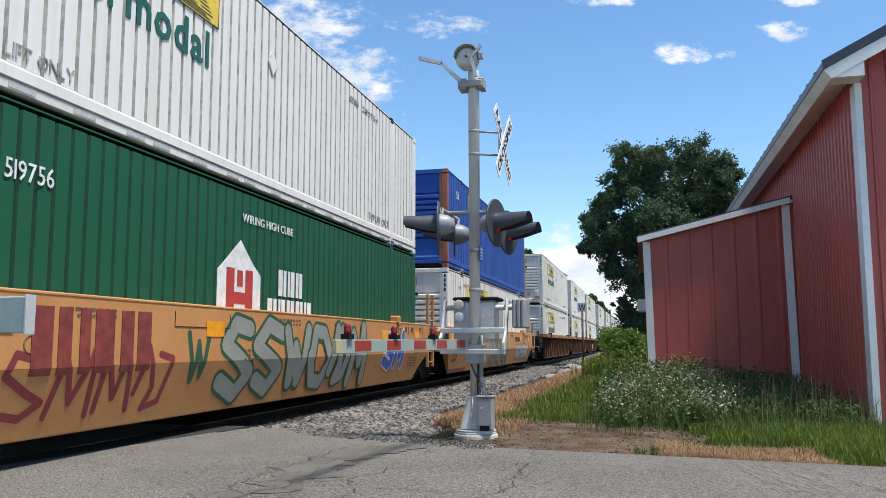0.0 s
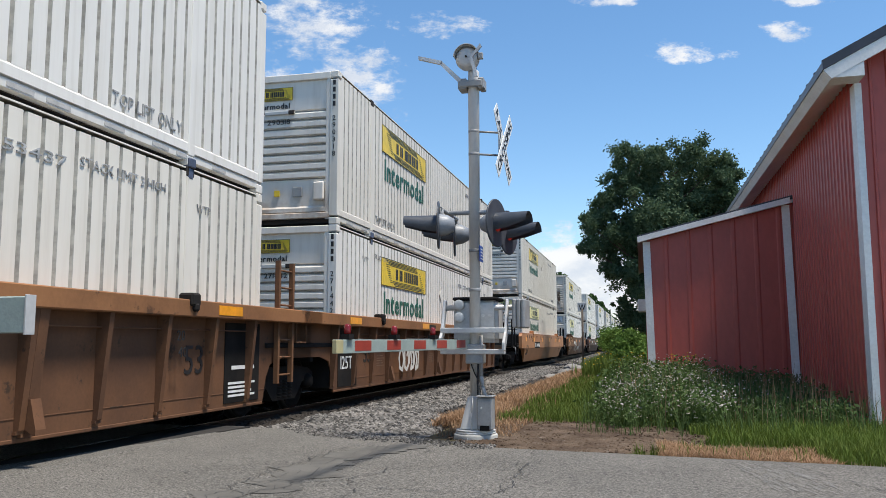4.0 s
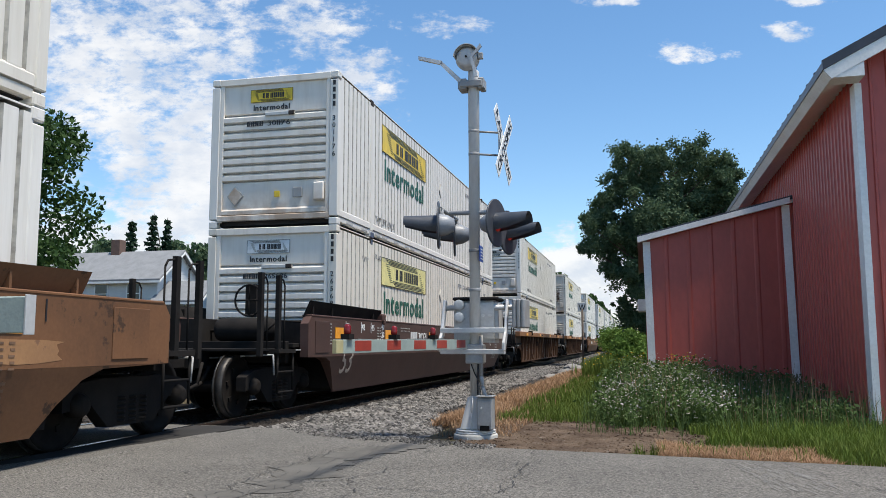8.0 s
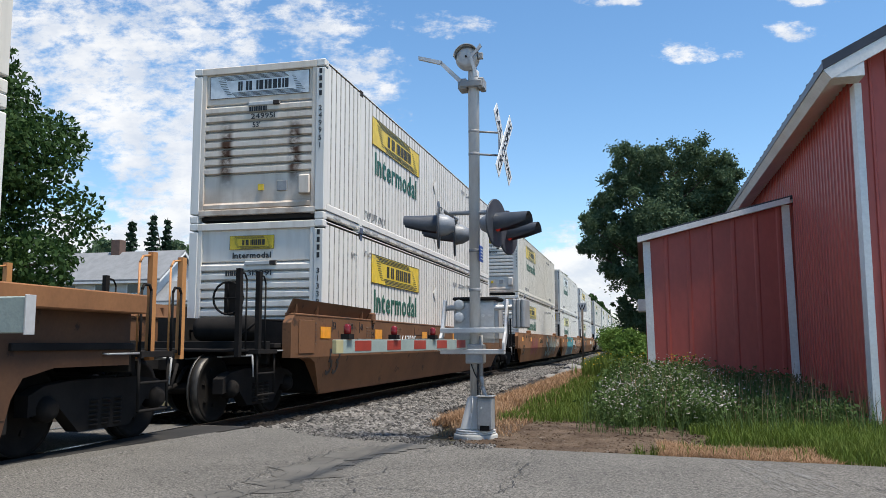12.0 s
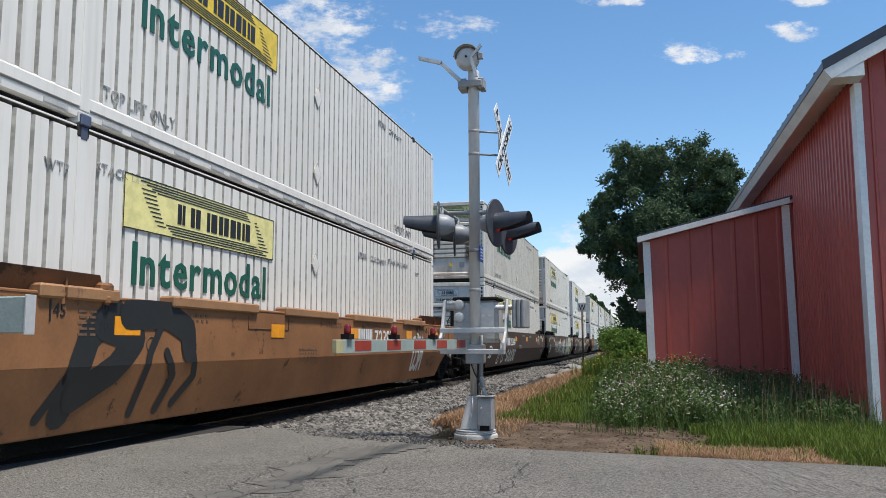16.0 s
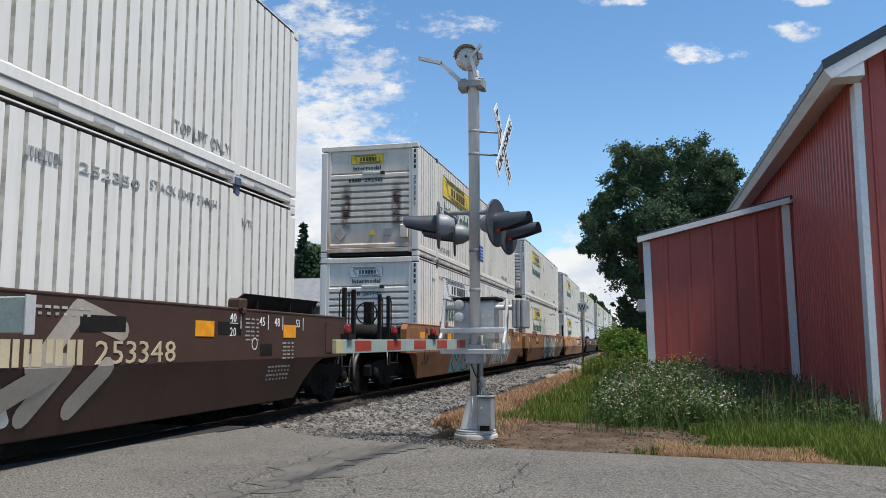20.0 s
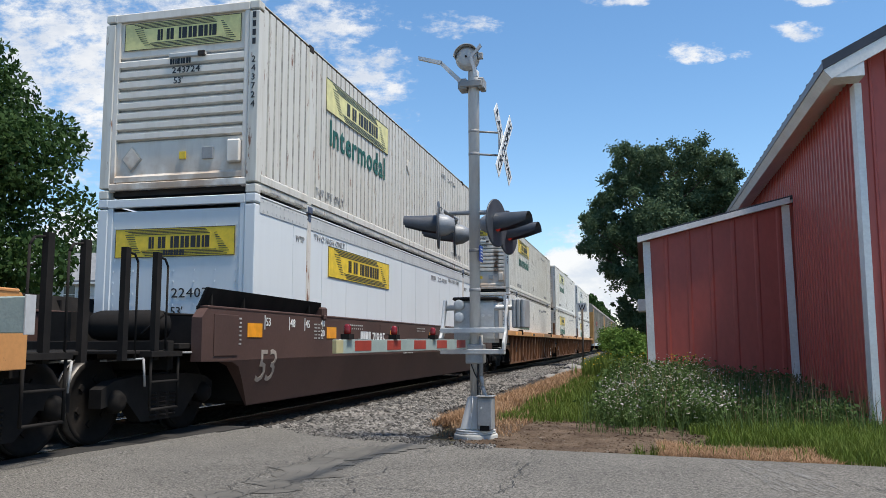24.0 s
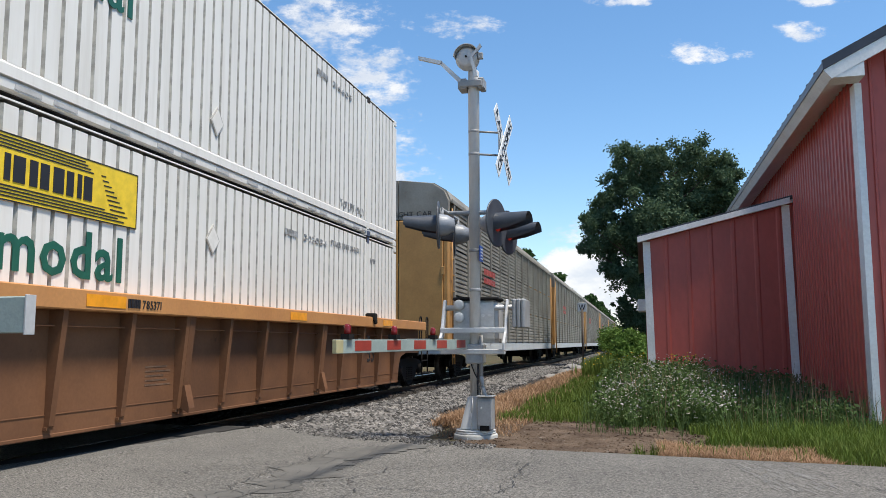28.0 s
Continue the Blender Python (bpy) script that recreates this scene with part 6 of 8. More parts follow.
def track():
    bm = bmesh.new()
    prof = [(-4.3, -0.75), (-1.85, -0.20), (1.85, -0.19), (3.0, -0.20), (3.3, -0.20), (3.6, -0.42)]
    for y0, y1 in ((9.7, 700.0), (-400.0, 0.0)):
        a = [bm.verts.new((TRACK_X + d, y0, z)) for d, z in prof]
        b = [bm.verts.new((TRACK_X + d, y1, z)) for d, z in prof]
        for i in range(5):
            bm.faces.new((a[i], a[i + 1], b[i + 1], b[i]))
    tagged(part("ballast_bed", bm, BALLAST_BED), "grey crushed stone track bed", "track bed", kind="structure")
    t = thing("railway_track", pose(TRACK_X, 0, 0), "single railway track with rusty rails on timber ties", "railway track", kind="structure")
    for s in (-1, 1):
        r = part("rail", prism(bmesh.new(), [(s * .755 - .07, -.172), (s * .755 + .07, -.172), (s * .755 + .07, -.155), (s * .755 + .012, -.13), (s * .755 + .012, -.05), (s * .755 + .036, -.04),
                 (s * .755 + .036, -.006), (s * .755 - .036, -.006), (s * .755 - .036, -.04), (s * .755 - .012, -.05), (s * .755 - .012, -.13), (s * .755 - .07, -.155)], "y", -400, 700), RAIL_SIDE, t)
        part("rail_head", boxes((s * .755 - .034, s * .755 + .034, -400, 700, -.006, 0.0)), RAIL_TOP, r, "polished running surface")
    for k in range(120):
        y = 10.3 + 0.53 * k
        part("tie", shared("tie", lambda: rbox(-1.3, 1.3, -.11, .11, -.34, -.175, .01), TIE_WOOD), None, t, "", (0.03 * math.sin(k * 7.1), y, 0.006 * math.sin(k * 3.3)))
    # timber and asphalt panels where the road crosses
    part("crossing_panel", rbox(0.86, 1.5, 0.0, 10.12, -0.16, -0.002, 0.01), ASPHALT, t, "asphalt laid up to the rail")
    # these panels are coloured dark for the shade under the cars
    for x0, x1 in ((-0.66, 0.66), (-1.9, -0.86)):
        part("crossing_panel", rbox(x0, x1, 0.0, 10.1, -0.16, -0.022, 0.01), CROSSING_SHADE, t, "oil-stained flush crossing panel")


# ---- crossing signal ----
MX, MY, GZ = -2.03, 10.17, -0.07


def hooded_lamp(parent, x, y, z, face):
    """A flasher: round black target, red lens, long hood; face +1 looks to +x."""
    q = Matrix.Translation((x, y, z)) @ Matrix.Diagonal((face, 1, 1, 1)) @ Matrix.Rotation(math.pi / 2, 4, "Y")
    lamp = part("flasher", lathe(bmesh.new(), [(0.02, -0.19), (0.08, -0.18), (0.125, -0.10), (0.14, -0.01), (0.14, 0.012)], q, 18), LAMP_GREY, parent, "round grey flasher housing", Matrix.Translation((x, y, z)) @ Matrix.Rotation(radians(-15 if face > 0 else 11), 4, "Z") @ Matrix.Translation((-x, -y, -z)))
    part("target", lathe(bmesh.new(), [(0.285, 0.0), (0.295, 0.006), (0.295, 0.018), (0.285, 0.024)], q, 28), BLACK_SHADE, lamp, "round black background disc")
    part("lens", lathe(bmesh.new(), [(0.105, 0.024), (0.105, 0.03), (0.07, 0.05), (0.01, 0.056)], q, 18), LENS, lamp, "dim red lens")
    bm = bmesh.new()
    n, r = 16, 0.118
    rings = []
    for d, rr, dz, open_a in ((0.024, 0.125, 0.0, 1.35), (0.22, 0.12, 0.0, 1.2), (0.44, 0.115, 0.0, 0.9)):
        ring = []
        for i in range(n + 1):
            a = math.pi / 2 + (i / n - 0.5) * 2 * math.pi * (open_a / 1.5 * 0.86)
            for k in (0, 1):
                rad = rr - 0.008 * k
                ring.append(bm.verts.new((x + face * d, y + rad * math.cos(a), z + rad * math.sin(a) + dz)))
        rings.append(ring)
    for p, q2 in zip(rings[:-1], rings[1:]):
        for i in range(n):
            for k in (0, 1):
                bm.faces.new((p[2 * i + k], p[2 * i + 2 + k], q2[2 * i + 2 + k], q2[2 * i + k]))
    part("hood", bm, BLACK_SHADE, lamp, "long black hood", smooth=True)


def crossing_signal():
    root = thing("crossing_signal", pose(MX, MY, GZ), "grey railway crossing signal mast with flashers and bell", "crossing signal")
    part("foundation", bevelled(lathe(bmesh.new(), [(0.275, -0.12), (0.275, 0.03), (0.262, 0.045)], None, 24), 0.006), CONCRETE, root, "round pale concrete foundation")
    part("base_flange", lathe(bmesh.new(), [(0.235, 0.045), (0.25, 0.05), (0.25, 0.066), (0.235, 0.07), (0.235, 0.076), (0.248, 0.08), (0.248, 0.092), (0.19, 0.098)], None, 24), MAST_PAINT, root)
    bm = bmesh.new()
    a = [(-.17, -.17), (.17, -.17), (.17, .17), (-.17, .17)]
    lo = [bm.verts.new((x, y, 0.09)) for x, y in a]
    hi = [bm.verts.new((x * .5, y * .5, 0.50)) for x, y in a]
    for i in range(4):
        bm.faces.new((lo[i], lo[(i + 1) % 4], hi[(i + 1) % 4], hi[i]))
    bm.faces.new(hi)
    bm.faces.new(lo[::-1])
    part("pedestal", bevelled(bm, 0.02, 2), MAST_PAINT, root, "flared cast pedestal")
    part("junction_box", bevelled(boxes((0.06, 0.25, -0.24, -0.02, 0.10, 0.50)), 0.02), BOX_GREY, root, "grey junction box on the pedestal")
    part("junction_lid", rbox(0.07, 0.24, -0.252, -0.24, 0.16, 0.46, 0.004), BOX_GREY, root)
    part("mast", lathe(bmesh.new(), [(0.065, 0.45), (0.073, 4.46), (0.076, 4.47), (0.072, 4.66), (0.06, 4.68)], None, 20), MAST_PAINT, root, "tapered grey steel mast tube")
    # no real notch: a black block stands in for its shade
    part("box_foot", boxes((0.10, 0.215, -0.246, -0.10, 0.10, 0.17)), SOOT, root, "black block painted as the shaded notch under the box")
    part("box_bolt", lathe(bmesh.new(), [(0.012, 0), (0.012, 0.02)], Matrix.Translation((0.115, -0.25, 0.37)) @ Matrix.Rotation(math.pi / 2, 4, "X"), 8), GALV, root)
    part("lid_lip", rbox(0.05, 0.26, -0.26, -0.02, 0.50, 0.515, 0.004), BOX_GREY, root)
    part("ground_wire", pipe(bmesh.new(), [(-0.015, -0.10, 0.50), (-0.02, -0.16, 0.30), (-0.02, -0.19, 0.11), (-0.05, -0.24, 0.05), (-0.05, -0.285, -0.02)], 0.006, 6), GALV, root, "bare ground wire")
    part("cable", pipe(bmesh.new(), [(0.02, -0.07, 1.1), (0.05, -0.075, 0.9), (0.045, -0.08, 0.7), (0.05, -0.10, 0.52)], 0.010, 6), INK, root, "thin black cable")
    # cables and bands
    bm = bmesh.new()
    pipe(bm, [(-.02, -.08, 1.00), (-.045, -.09, 0.92), (0.01, -.10, 0.78), (0.07, -.12, 0.68), (0.09, -.15, 0.55), (0.10, -.15, 0.48)], 0.008, 6)
    part("cable", bm, INK, root, "thin black cable")
    part("conduit", pipe(bmesh.new(), [(0.085, -.06, 1.25), (0.085, -.06, 0.75), (0.10, -.07, 0.62), (0.14, -.09, 0.50)], 0.026, 8), BOX_GREY, root, "grey flexible conduit")
    for z in (1.80, 2.30, 3.55, 3.85):
        part("band_clamp", lathe(bmesh.new(), [(0.072, z), (0.074, z + 0.012), (0.074, z + 0.03), (0.072, z + 0.04)], None, 18), BOX_GREY, root)
    # bell
    q = Matrix.Translation((-0.06, -0.07, 4.82)) @ Matrix.Rotation(math.pi / 2, 4, "X")
    part("bell", lathe(bmesh.new(), [(0.03, -0.10), (0.11, -0.09), (0.15, -0.03), (0.157, 0.03), (0.138, 0.05), (0.133, 0.085), (0.09, 0.105), (0.02, 0.112)], q, 28), MAST_PAINT, root, "round grey bell housing")
    bm = bmesh.new()
    n = 14
    rows = []
    for yy in (-0.21, 0.05):
        rows.append([bm.verts.new((-0.06 + r * math.cos(t), yy, 4.82 + r * math.sin(t))) for r in (0.160, 0.168) for t in [math.pi * (0.12 + 0.86 * i / n) for i in range(n + 1)]])
    m = n + 1
    for i in range(n):
        for o in (0, m):
            bm.faces.new((rows[0][o + i], rows[0][o + i + 1], rows[1][o + i + 1], rows[1][o + i]))
        for rr in rows:
            bm.faces.new((rr[i], rr[i + 1], rr[m + i + 1], rr[m + i]))
    part("bell_hood", bm, MAST_PAINT, root, "curved sheet hood over the bell")
    part("bell_stub", lathe(bmesh.new(), [(0.045, 4.66), (0.055, 4.67), (0.055, 4.72), (0.04, 4.73)], Matrix.Translation((-0.01, -0.02, 0)), 14), BOX_GREY, root)
    part("bell_nut", lathe(bmesh.new(), [(0.014, 0), (0.014, 0.02)], Matrix.Translation((-0.06, -0.185, 4.82)) @ Matrix.Rotation(math.pi / 2, 4, "X"), 8), SOOT, root)
    part("bell_lug", rbox(0.09, 0.15, -0.16, -0.10, 4.79, 4.87, 0.006), BOX_GREY, root)
    part("bell_striker", prism(prism(bmesh.new(), [(0.065, 4.52), (0.105, 4.52), (0.04, 4.775), (0.0, 4.775)], "y", -0.26, -0.235), [(0.0, 4.745), (0.01, 4.80), (0.135, 4.955), (0.155, 4.915)], "y", -0.255, -0.225), GALV, root, "bent steel striker bar")
    part("top_clamp", bevelled(boxes((-0.19, -0.075, -0.11, 0.11, 4.42, 4.56), (0.075, 0.15, -0.11, 0.11, 4.42, 4.56), (-0.17, 0.13, -0.125, -0.075, 4.44, 4.53), (-0.17, 0.13, 0.075, 0.12, 4.44, 4.53)), 0.012), BOX_GREY, root, "two-piece clamp at the mast head")
    part("top_arm", prism(prism(bmesh.new(), [(-0.17, 4.50), (-0.14, 4.55), (-0.405, 4.815), (-0.42, 4.765)], "y", -0.12, -0.07), [(-0.40, 4.765), (-0.40, 4.815), (-0.715, 4.905), (-0.715, 4.86)], "y", -0.12, -0.07), GALV, root, "bent arm at the mast head")
    # crossbuck, edge on to the track
    cb = part("crossbuck", boxes((0.30, 0.33, 0.1, 0.16, 3.4, 3.95)), GALV, root, "white crossbuck sign on two straps")
    for z in (3.57, 3.87):
        part("strap", pipe(bmesh.new(), [(0.06, 0.0, z), (0.30, 0.12, z)], 0.014, 6), BOX_GREY, cb)
    for ang, words in ((48, ("RAIL", "ROAD")), (-48, ("CROSSING",))):
        m = Matrix.Translation((0.345 + (0.012 if ang > 0 else 0.03), 0.13, 3.70)) @ Matrix.Rotation(radians(-5), 4, "Z") @ Matrix.Rotation(radians(-ang), 4, "X")
        bm = rbox(-0.004, 0.004, -0.56, 0.56, -0.105, 0.105, 0.002)
        blade = part("blade", bm, SIGN_WHITE, cb, "white blade with black letters", m)
        for i, w in enumerate(words):
            y0 = -0.5 if (len(words) == 1 or i == 0) else 0.13
            side_text(blade, w, 0.006, y0, -0.06, 0.17, INK, 1.0 if len(words) == 1 else 0.37)
    # flashers
    part("crossarm", pipe(bmesh.new(), [(-0.36, -0.1, 2.80), (0.30, 0.08, 2.82)], 0.03, 10), BOX_GREY, root, "grey crossarm pipe")
    for sg in (-1, 1):
        x = 0.33 * sg
        part("arm_elbow", pipe(bmesh.new(), [(x, -0.48, 2.80), (x, 0.48, 2.80)], 0.026, 8), BOX_GREY, root)
        for y in (-0.45, 0.45):
            part("hanger", pipe(bmesh.new(), [(x, y, 2.81), (x, y, 2.66)], 0.032, 8), BOX_GREY, root)
            hooded_lamp(root, x + 0.02 * sg, y, 2.60, sg)
    # blue notice
    bs = part("notice_sign", rbox(0.075, 0.085, -0.08, 0.12, 2.18, 2.38, 0.002), SIGN_BLUE, root, "small blue notice with white bars")
    for k in range(4):
        part("notice_bar", boxes((0.0855, 0.087, -0.05, 0.09, 2.21 + 0.04 * k, 2.225 + 0.04 * k)), SIGN_WHITE, bs)
    # gate machine
    gm = part("gate_machine", bevelled(boxes((-0.29, 0.285, 0.02, 0.46, 1.16, 1.71)), 0.05, 2), MACHINE_GREY, root, "grey gate machine housing")
    part("machine_lid", rbox(-0.30, 0.295, 0.005, 0.475, 1.69, 1.735, 0.02), SOOT, gm, "dark rubber lid seal")
    for zz in (1.478, 1.636):
        part("round_cover", lathe(bmesh.new(), [(0.065, 0.0), (0.065, 0.05), (0.04, 0.06), (0.02, 0.062)], Matrix.Translation((-0.205, 0.02, zz)) @ Matrix.Rotation(math.pi / 2, 4, "X"), 16), MACHINE_GREY, gm)
    for x in (0.05, 0.14):
        part("bolt", lathe(bmesh.new(), [(0.02, 0), (0.02, 0.02)], Matrix.Translation((x + .05, 0.0, 1.5)) @ Matrix.Rotation(math.pi / 2, 4, "X"), 8), GALV, gm)
    for z0, z1 in ((1.276, 1.344), (1.017, 1.081)):
        part("support_bar", rbox(-0.42, 0.40, -0.16, -0.09, z0, z1, 0.008), GALV, root, "galvanised cross bar")
    for x in (-0.42, 0.385):
        bm = bmesh.new()
        prism(bm, [(-0.30, 1.06), (-0.22, 1.06), (-0.06, 1.22), (0.10, 1.60), (0.10, 1.70), (0.02, 1.70), (-0.14, 1.30), (-0.30, 1.16)], "x", x, x + 0.035)
        part("gate_lever", bevelled(bm, 0.008), GALV, root, "curved galvanised lever")
    part("lever_shaft", pipe(bmesh.new(), [(-0.42, 0.06, 1.60), (0.60, 0.06, 1.60)], 0.035, 10), GALV, root)
    for k in range(3):
        part("counterweight", rbox(0.485 + 0.055 * k, 0.535 + 0.055 * k, -0.12, 0.36, 1.34, 1.70, 0.015), BOX_GREY, root, "steel counterweight plate")
    part("lower_bracket", bevelled(boxes((-0.10, 0.12, -0.14, 0.10, 0.90, 1.14)), 0.015), BOX_GREY, root)
    # arm, lowered across the lane
    a, b = Vector((-0.10, -0.25, 1.14)), Vector((-0.406, -3.83, 1.125))
    d = (b - a)
    arm = part("gate_arm", bevelled(pipe(bmesh.new(), [a + Vector((0, 0.75, 0)), a + Vector((0, 0.45, 0))], 0.045, 8), 0.004), GALV, root, "striped gate arm lowered across the lane")
    rot = Matrix.Translation(a) @ d.to_track_quat("Y", "Z").to_matrix().to_4x4()
    part("arm_bar", rbox(-0.016, 0.016, -0.48, d.length, -0.058, 0.058, 0.004), GATE_WHITE, arm, "grey-white arm bar", rot)
    for k in range(5):
        part("red_stripe", shared("red_stripe", lambda: rbox(-0.0185, 0.0185, 0.0, 0.352, -0.040, 0.050, 0.001), GATE_RED), None, arm, "red reflective stripe", rot @ pose(0, -0.03 + 0.727 * k, 0))
    part("end_strip", rbox(-0.02, 0.02, d.length - 0.13, d.length + 0.004, -0.056, 0.056, 0.004), ROPE_TAN, arm, "pale yellowed arm tip", rot)
    w = d.length / 11
    for y in (10.25 * w, 7.0 * w, 3.5 * w):
        lm = part("arm_lamp", lathe(bmesh.new(), [(0.028, 0.0), (0.031, 0.015), (0.031, 0.065), (0.019, 0.082), (0.005, 0.086)], None, 12), LAMP_RED, arm, "small red lamp on the arm", rot @ pose(0, y, 0.105))
        part("lamp_base", boxes((-0.04, 0.04, -0.05, 0.05, -0.045, 0.0)), SOOT, lm)
    part("arm_cable", pipe(bmesh.new(), [(0.022, d.length - 0.5, 0.06), (0.03, d.length - 0.9, 0.05), (0.03, d.length - 1.15, -0.02), (0.03, d.length - 1.5, -0.02), (0.025, d.length - 1.7, 0.06), (0.02, 0.7, 0.065)], 0.008, 6), INK, arm, "", rot)


def near_gate():
    """The tip of another lowered arm, close to the camera."""
    root = thing("gate_arm", pose(-1.89, 2.235, -0.06), "end of a grey-green gate arm on a short stand", "gate arm")
    part("arm_bar", rbox(-1.9, 0.0, -0.02, 0.02, 1.175, 1.292, 0.004), GATE_WHITE, root)
    part("stand", rbox(-1.86, -1.78, -0.04, 0.04, 0.0, 1.175, 0.008), GALV, root)
    part("end_strip", rbox(-0.004, 0.003, -0.022, 0.022, 1.17, 1.297, 0.001), GALV, root)

# ---- barn ----
BX, BY, BH = 3.16, 12.76, 5.0      # corner towards the crossing, wall height
LX, LY = 0.176, 18.22                # lean-to corner


def siding(length, z0, z1, period=0.23, depth=0.022, tops=None):
    """Ribbed metal sheet in the plane x = 0, along +y, facing -x. tops: height at a given y."""
    bm = bmesh.new()
    pts, y = [], 0.0
    while y < length - 0.01:
        for dy, d in ((0, 0), (period * 0.74, 0), (period * 0.80, -depth), (period * 0.92, -depth), (period * 0.98, 0)):
            if y + dy <= length:
                pts.append((y + dy, d))
        y += period
    pts.append((length, 0))
    lo = [bm.verts.new((d, q, z0)) for q, d in pts]
    hi = [bm.verts.new((d, q, tops(q) if tops else z1)) for q, d in pts]
    for i in range(len(pts) - 1):
        bm.faces.new((lo[i], lo[i + 1], hi[i + 1], hi[i])[::-1])
    return bm


def barn():
    root = thing("barn", pose(0, 0, 0), "red metal-sided barn with white trim and lean-to", "barn")
    L, W = 20.0, 9.2
    ridge_x, slope = BX + W / 2, 0.52
    ez = 4.97
    core = bmesh.new()
    box(core, BX + 0.03, BX + W, BY + 0.03, BY + L, -0.3, BH)
    part("wall_core", core, BARN_RED, root)
    part("side_wall", siding(L, -0.15, BH), BARN_RED, root, "ribbed red metal siding", pose(BX, BY, 0))
    gable = siding(W, -0.15, 0, tops=lambda q: 5.205 + slope * min(q, W - q))
    part("gable_wall", gable, BARN_RED, root, "ribbed red metal siding", Matrix.Translation((BX, BY, 0)) @ Matrix(((0, 1, 0, 0), (1, 0, 0, 0), (0, 0, 1, 0), (0, 0, 0, 1))))
    # roof slabs with fascia and soffit
    ov = 0.52
    for sg in (0, 1):
        bm = bmesh.new()
        def rx(d):
            return (ridge_x - (W / 2 + ov) + d) if sg == 0 else (ridge_x + (W / 2 + ov) - d)
        prism(bm, [(rx(0), ez), (rx(0), ez + 0.12), (ridge_x, ez + 0.12 + slope * (W / 2 + ov)), (ridge_x, ez + slope * (W / 2 + ov))], "y", BY - 0.42, BY + L + 0.4)
        rf = part("roof_slope", bm, ROOF_DARK, root, "charcoal standing-seam roof")
        for k in range(36):
            y = BY - 0.40 + k * 0.58
            m = bmesh.new()
            prism(m, [(rx(0), ez + 0.12), (rx(0), ez + 0.15), (ridge_x, ez + 0.15 + slope * (W / 2 + ov)), (ridge_x, ez + 0.12 + slope * (W / 2 + ov))], "y", y, y + 0.04)
            part("roof_seam", m, ROOF_DARK, rf)
    xe = BX - ov
    # the fascia stands square to the slope, so it leans in towards the wall
    part("eave_fascia", prism(bmesh.new(), [(xe + 0.012, ez + 0.0), (xe + 0.117, ez - 0.122), (xe + 0.145, ez - 0.110), (xe + 0.045, ez + 0.016)], "y", BY - 0.40, BY + L), BARN_WHITE, root, "white eave fascia board")
    part("soffit", prism(bmesh.new(), [(xe + 0.13, ez - 0.118), (BX + 0.02, 5.03), (BX + 0.02, 5.055), (xe + 0.13, ez - 0.095)], "y", BY - 0.02, BY + L), BARN_WHITE, root, "white painted sloping soffit")
    part("eave_box", prism(bmesh.new(), [(xe + 0.13, ez - 0.118), (BX - 0.01, ez - 0.118), (BX - 0.01, 5.02)], "y", BY - 0.34, BY - 0.022), BARN_WHITE, root, "boxed white eave end")
    for sg in (0, 1):
        xr = ridge_x
        def side(x):
            return x if sg == 0 else 2 * ridge_x - x
        bm = bmesh.new()
        prism(bm, [(side(xe + 0.012), ez), (side(xe + 0.117), ez - 0.135), (xr, ez - 0.155 + slope * (W / 2 + ov)), (xr, ez - 0.002 + slope * (W / 2 + ov))], "y", BY - 0.41, BY - 0.36)
        part("rake_board", bm, BARN_WHITE, root, "white rake board")
        bm = bmesh.new()
        prism(bm, [(side(xe + 0.12), ez - 0.02 + slope * 0.12), (side(xe + 0.12), ez - 0.004 + slope * 0.12), (xr, ez - 0.004 + slope * (W / 2 + ov)), (xr, ez - 0.02 + slope * (W / 2 + ov))], "y", BY - 0.36, BY)
        part("rake_soffit", bm, BARN_WHITE, root)
    part("cornice_face", prism(bmesh.new(), [(xe + 0.118, ez - 0.121), (BX + 0.03, ez - 0.119), (BX + 0.03, ez + 0.085)], "y", BY - 0.405, BY - 0.34), BARN_WHITE, root, "boxed end of the eave")
    part("cornice_return", boxes((xe + 0.14, BX + 0.03, BY - 0.34, BY - 0.055, ez - 0.119, ez - 0.10)), BARN_WHITE, root)
    part("corner_trim", boxes((BX - 0.03, BX - 0.005, BY - 0.03, BY + 0.22, -0.15, ez - 0.12), (BX - 0.03, BX + 0.065, BY - 0.05, BY - 0.03, -0.15, ez - 0.12)), BARN_WHITE, root, "white corner trim")
    # lean-to
    W2, L2 = BX - LX, 9.0
    lt = part("lean_to", boxes((LX + 0.03, BX - 0.03, LY + 0.03, LY + L2, -0.3, 3.240)), BARN_RED, root, "low red lean-to with a mono-pitch roof")
    k = 0.2366
    front = siding(W2, -0.2, 0, 0.46, 0.012, tops=lambda q: 3.318 + k * q)
    part("front_wall", front, BARN_RED, lt, "", Matrix.Translation((LX, LY, 0)) @ Matrix(((0, 1, 0, 0), (1, 0, 0, 0), (0, 0, 1, 0), (0, 0, 0, 1))))
    part("outer_wall", siding(L2, -0.2, 3.298, 0.46, 0.012), BARN_RED, lt, "", pose(LX, LY, 0))
    bm = bmesh.new()
    prism(bm, [(LX - 0.20, 3.308), (LX - 0.20, 3.391), (BX, 3.391 + k * (W2 + 0.20)), (BX, 3.308 + k * (W2 + 0.20))], "y", LY - 0.16, LY + L2)
    part("lean_to_roof", bm, ROOF_DARK, lt, "charcoal metal roof")
    bm = bmesh.new()
    prism(bm, [(LX - 0.20, 3.240), (LX - 0.20, 3.357), (3.09, 3.357 + k * (3.114)), (3.09, 3.240 + k * (3.114))], "y", LY - 0.18, LY - 0.15)
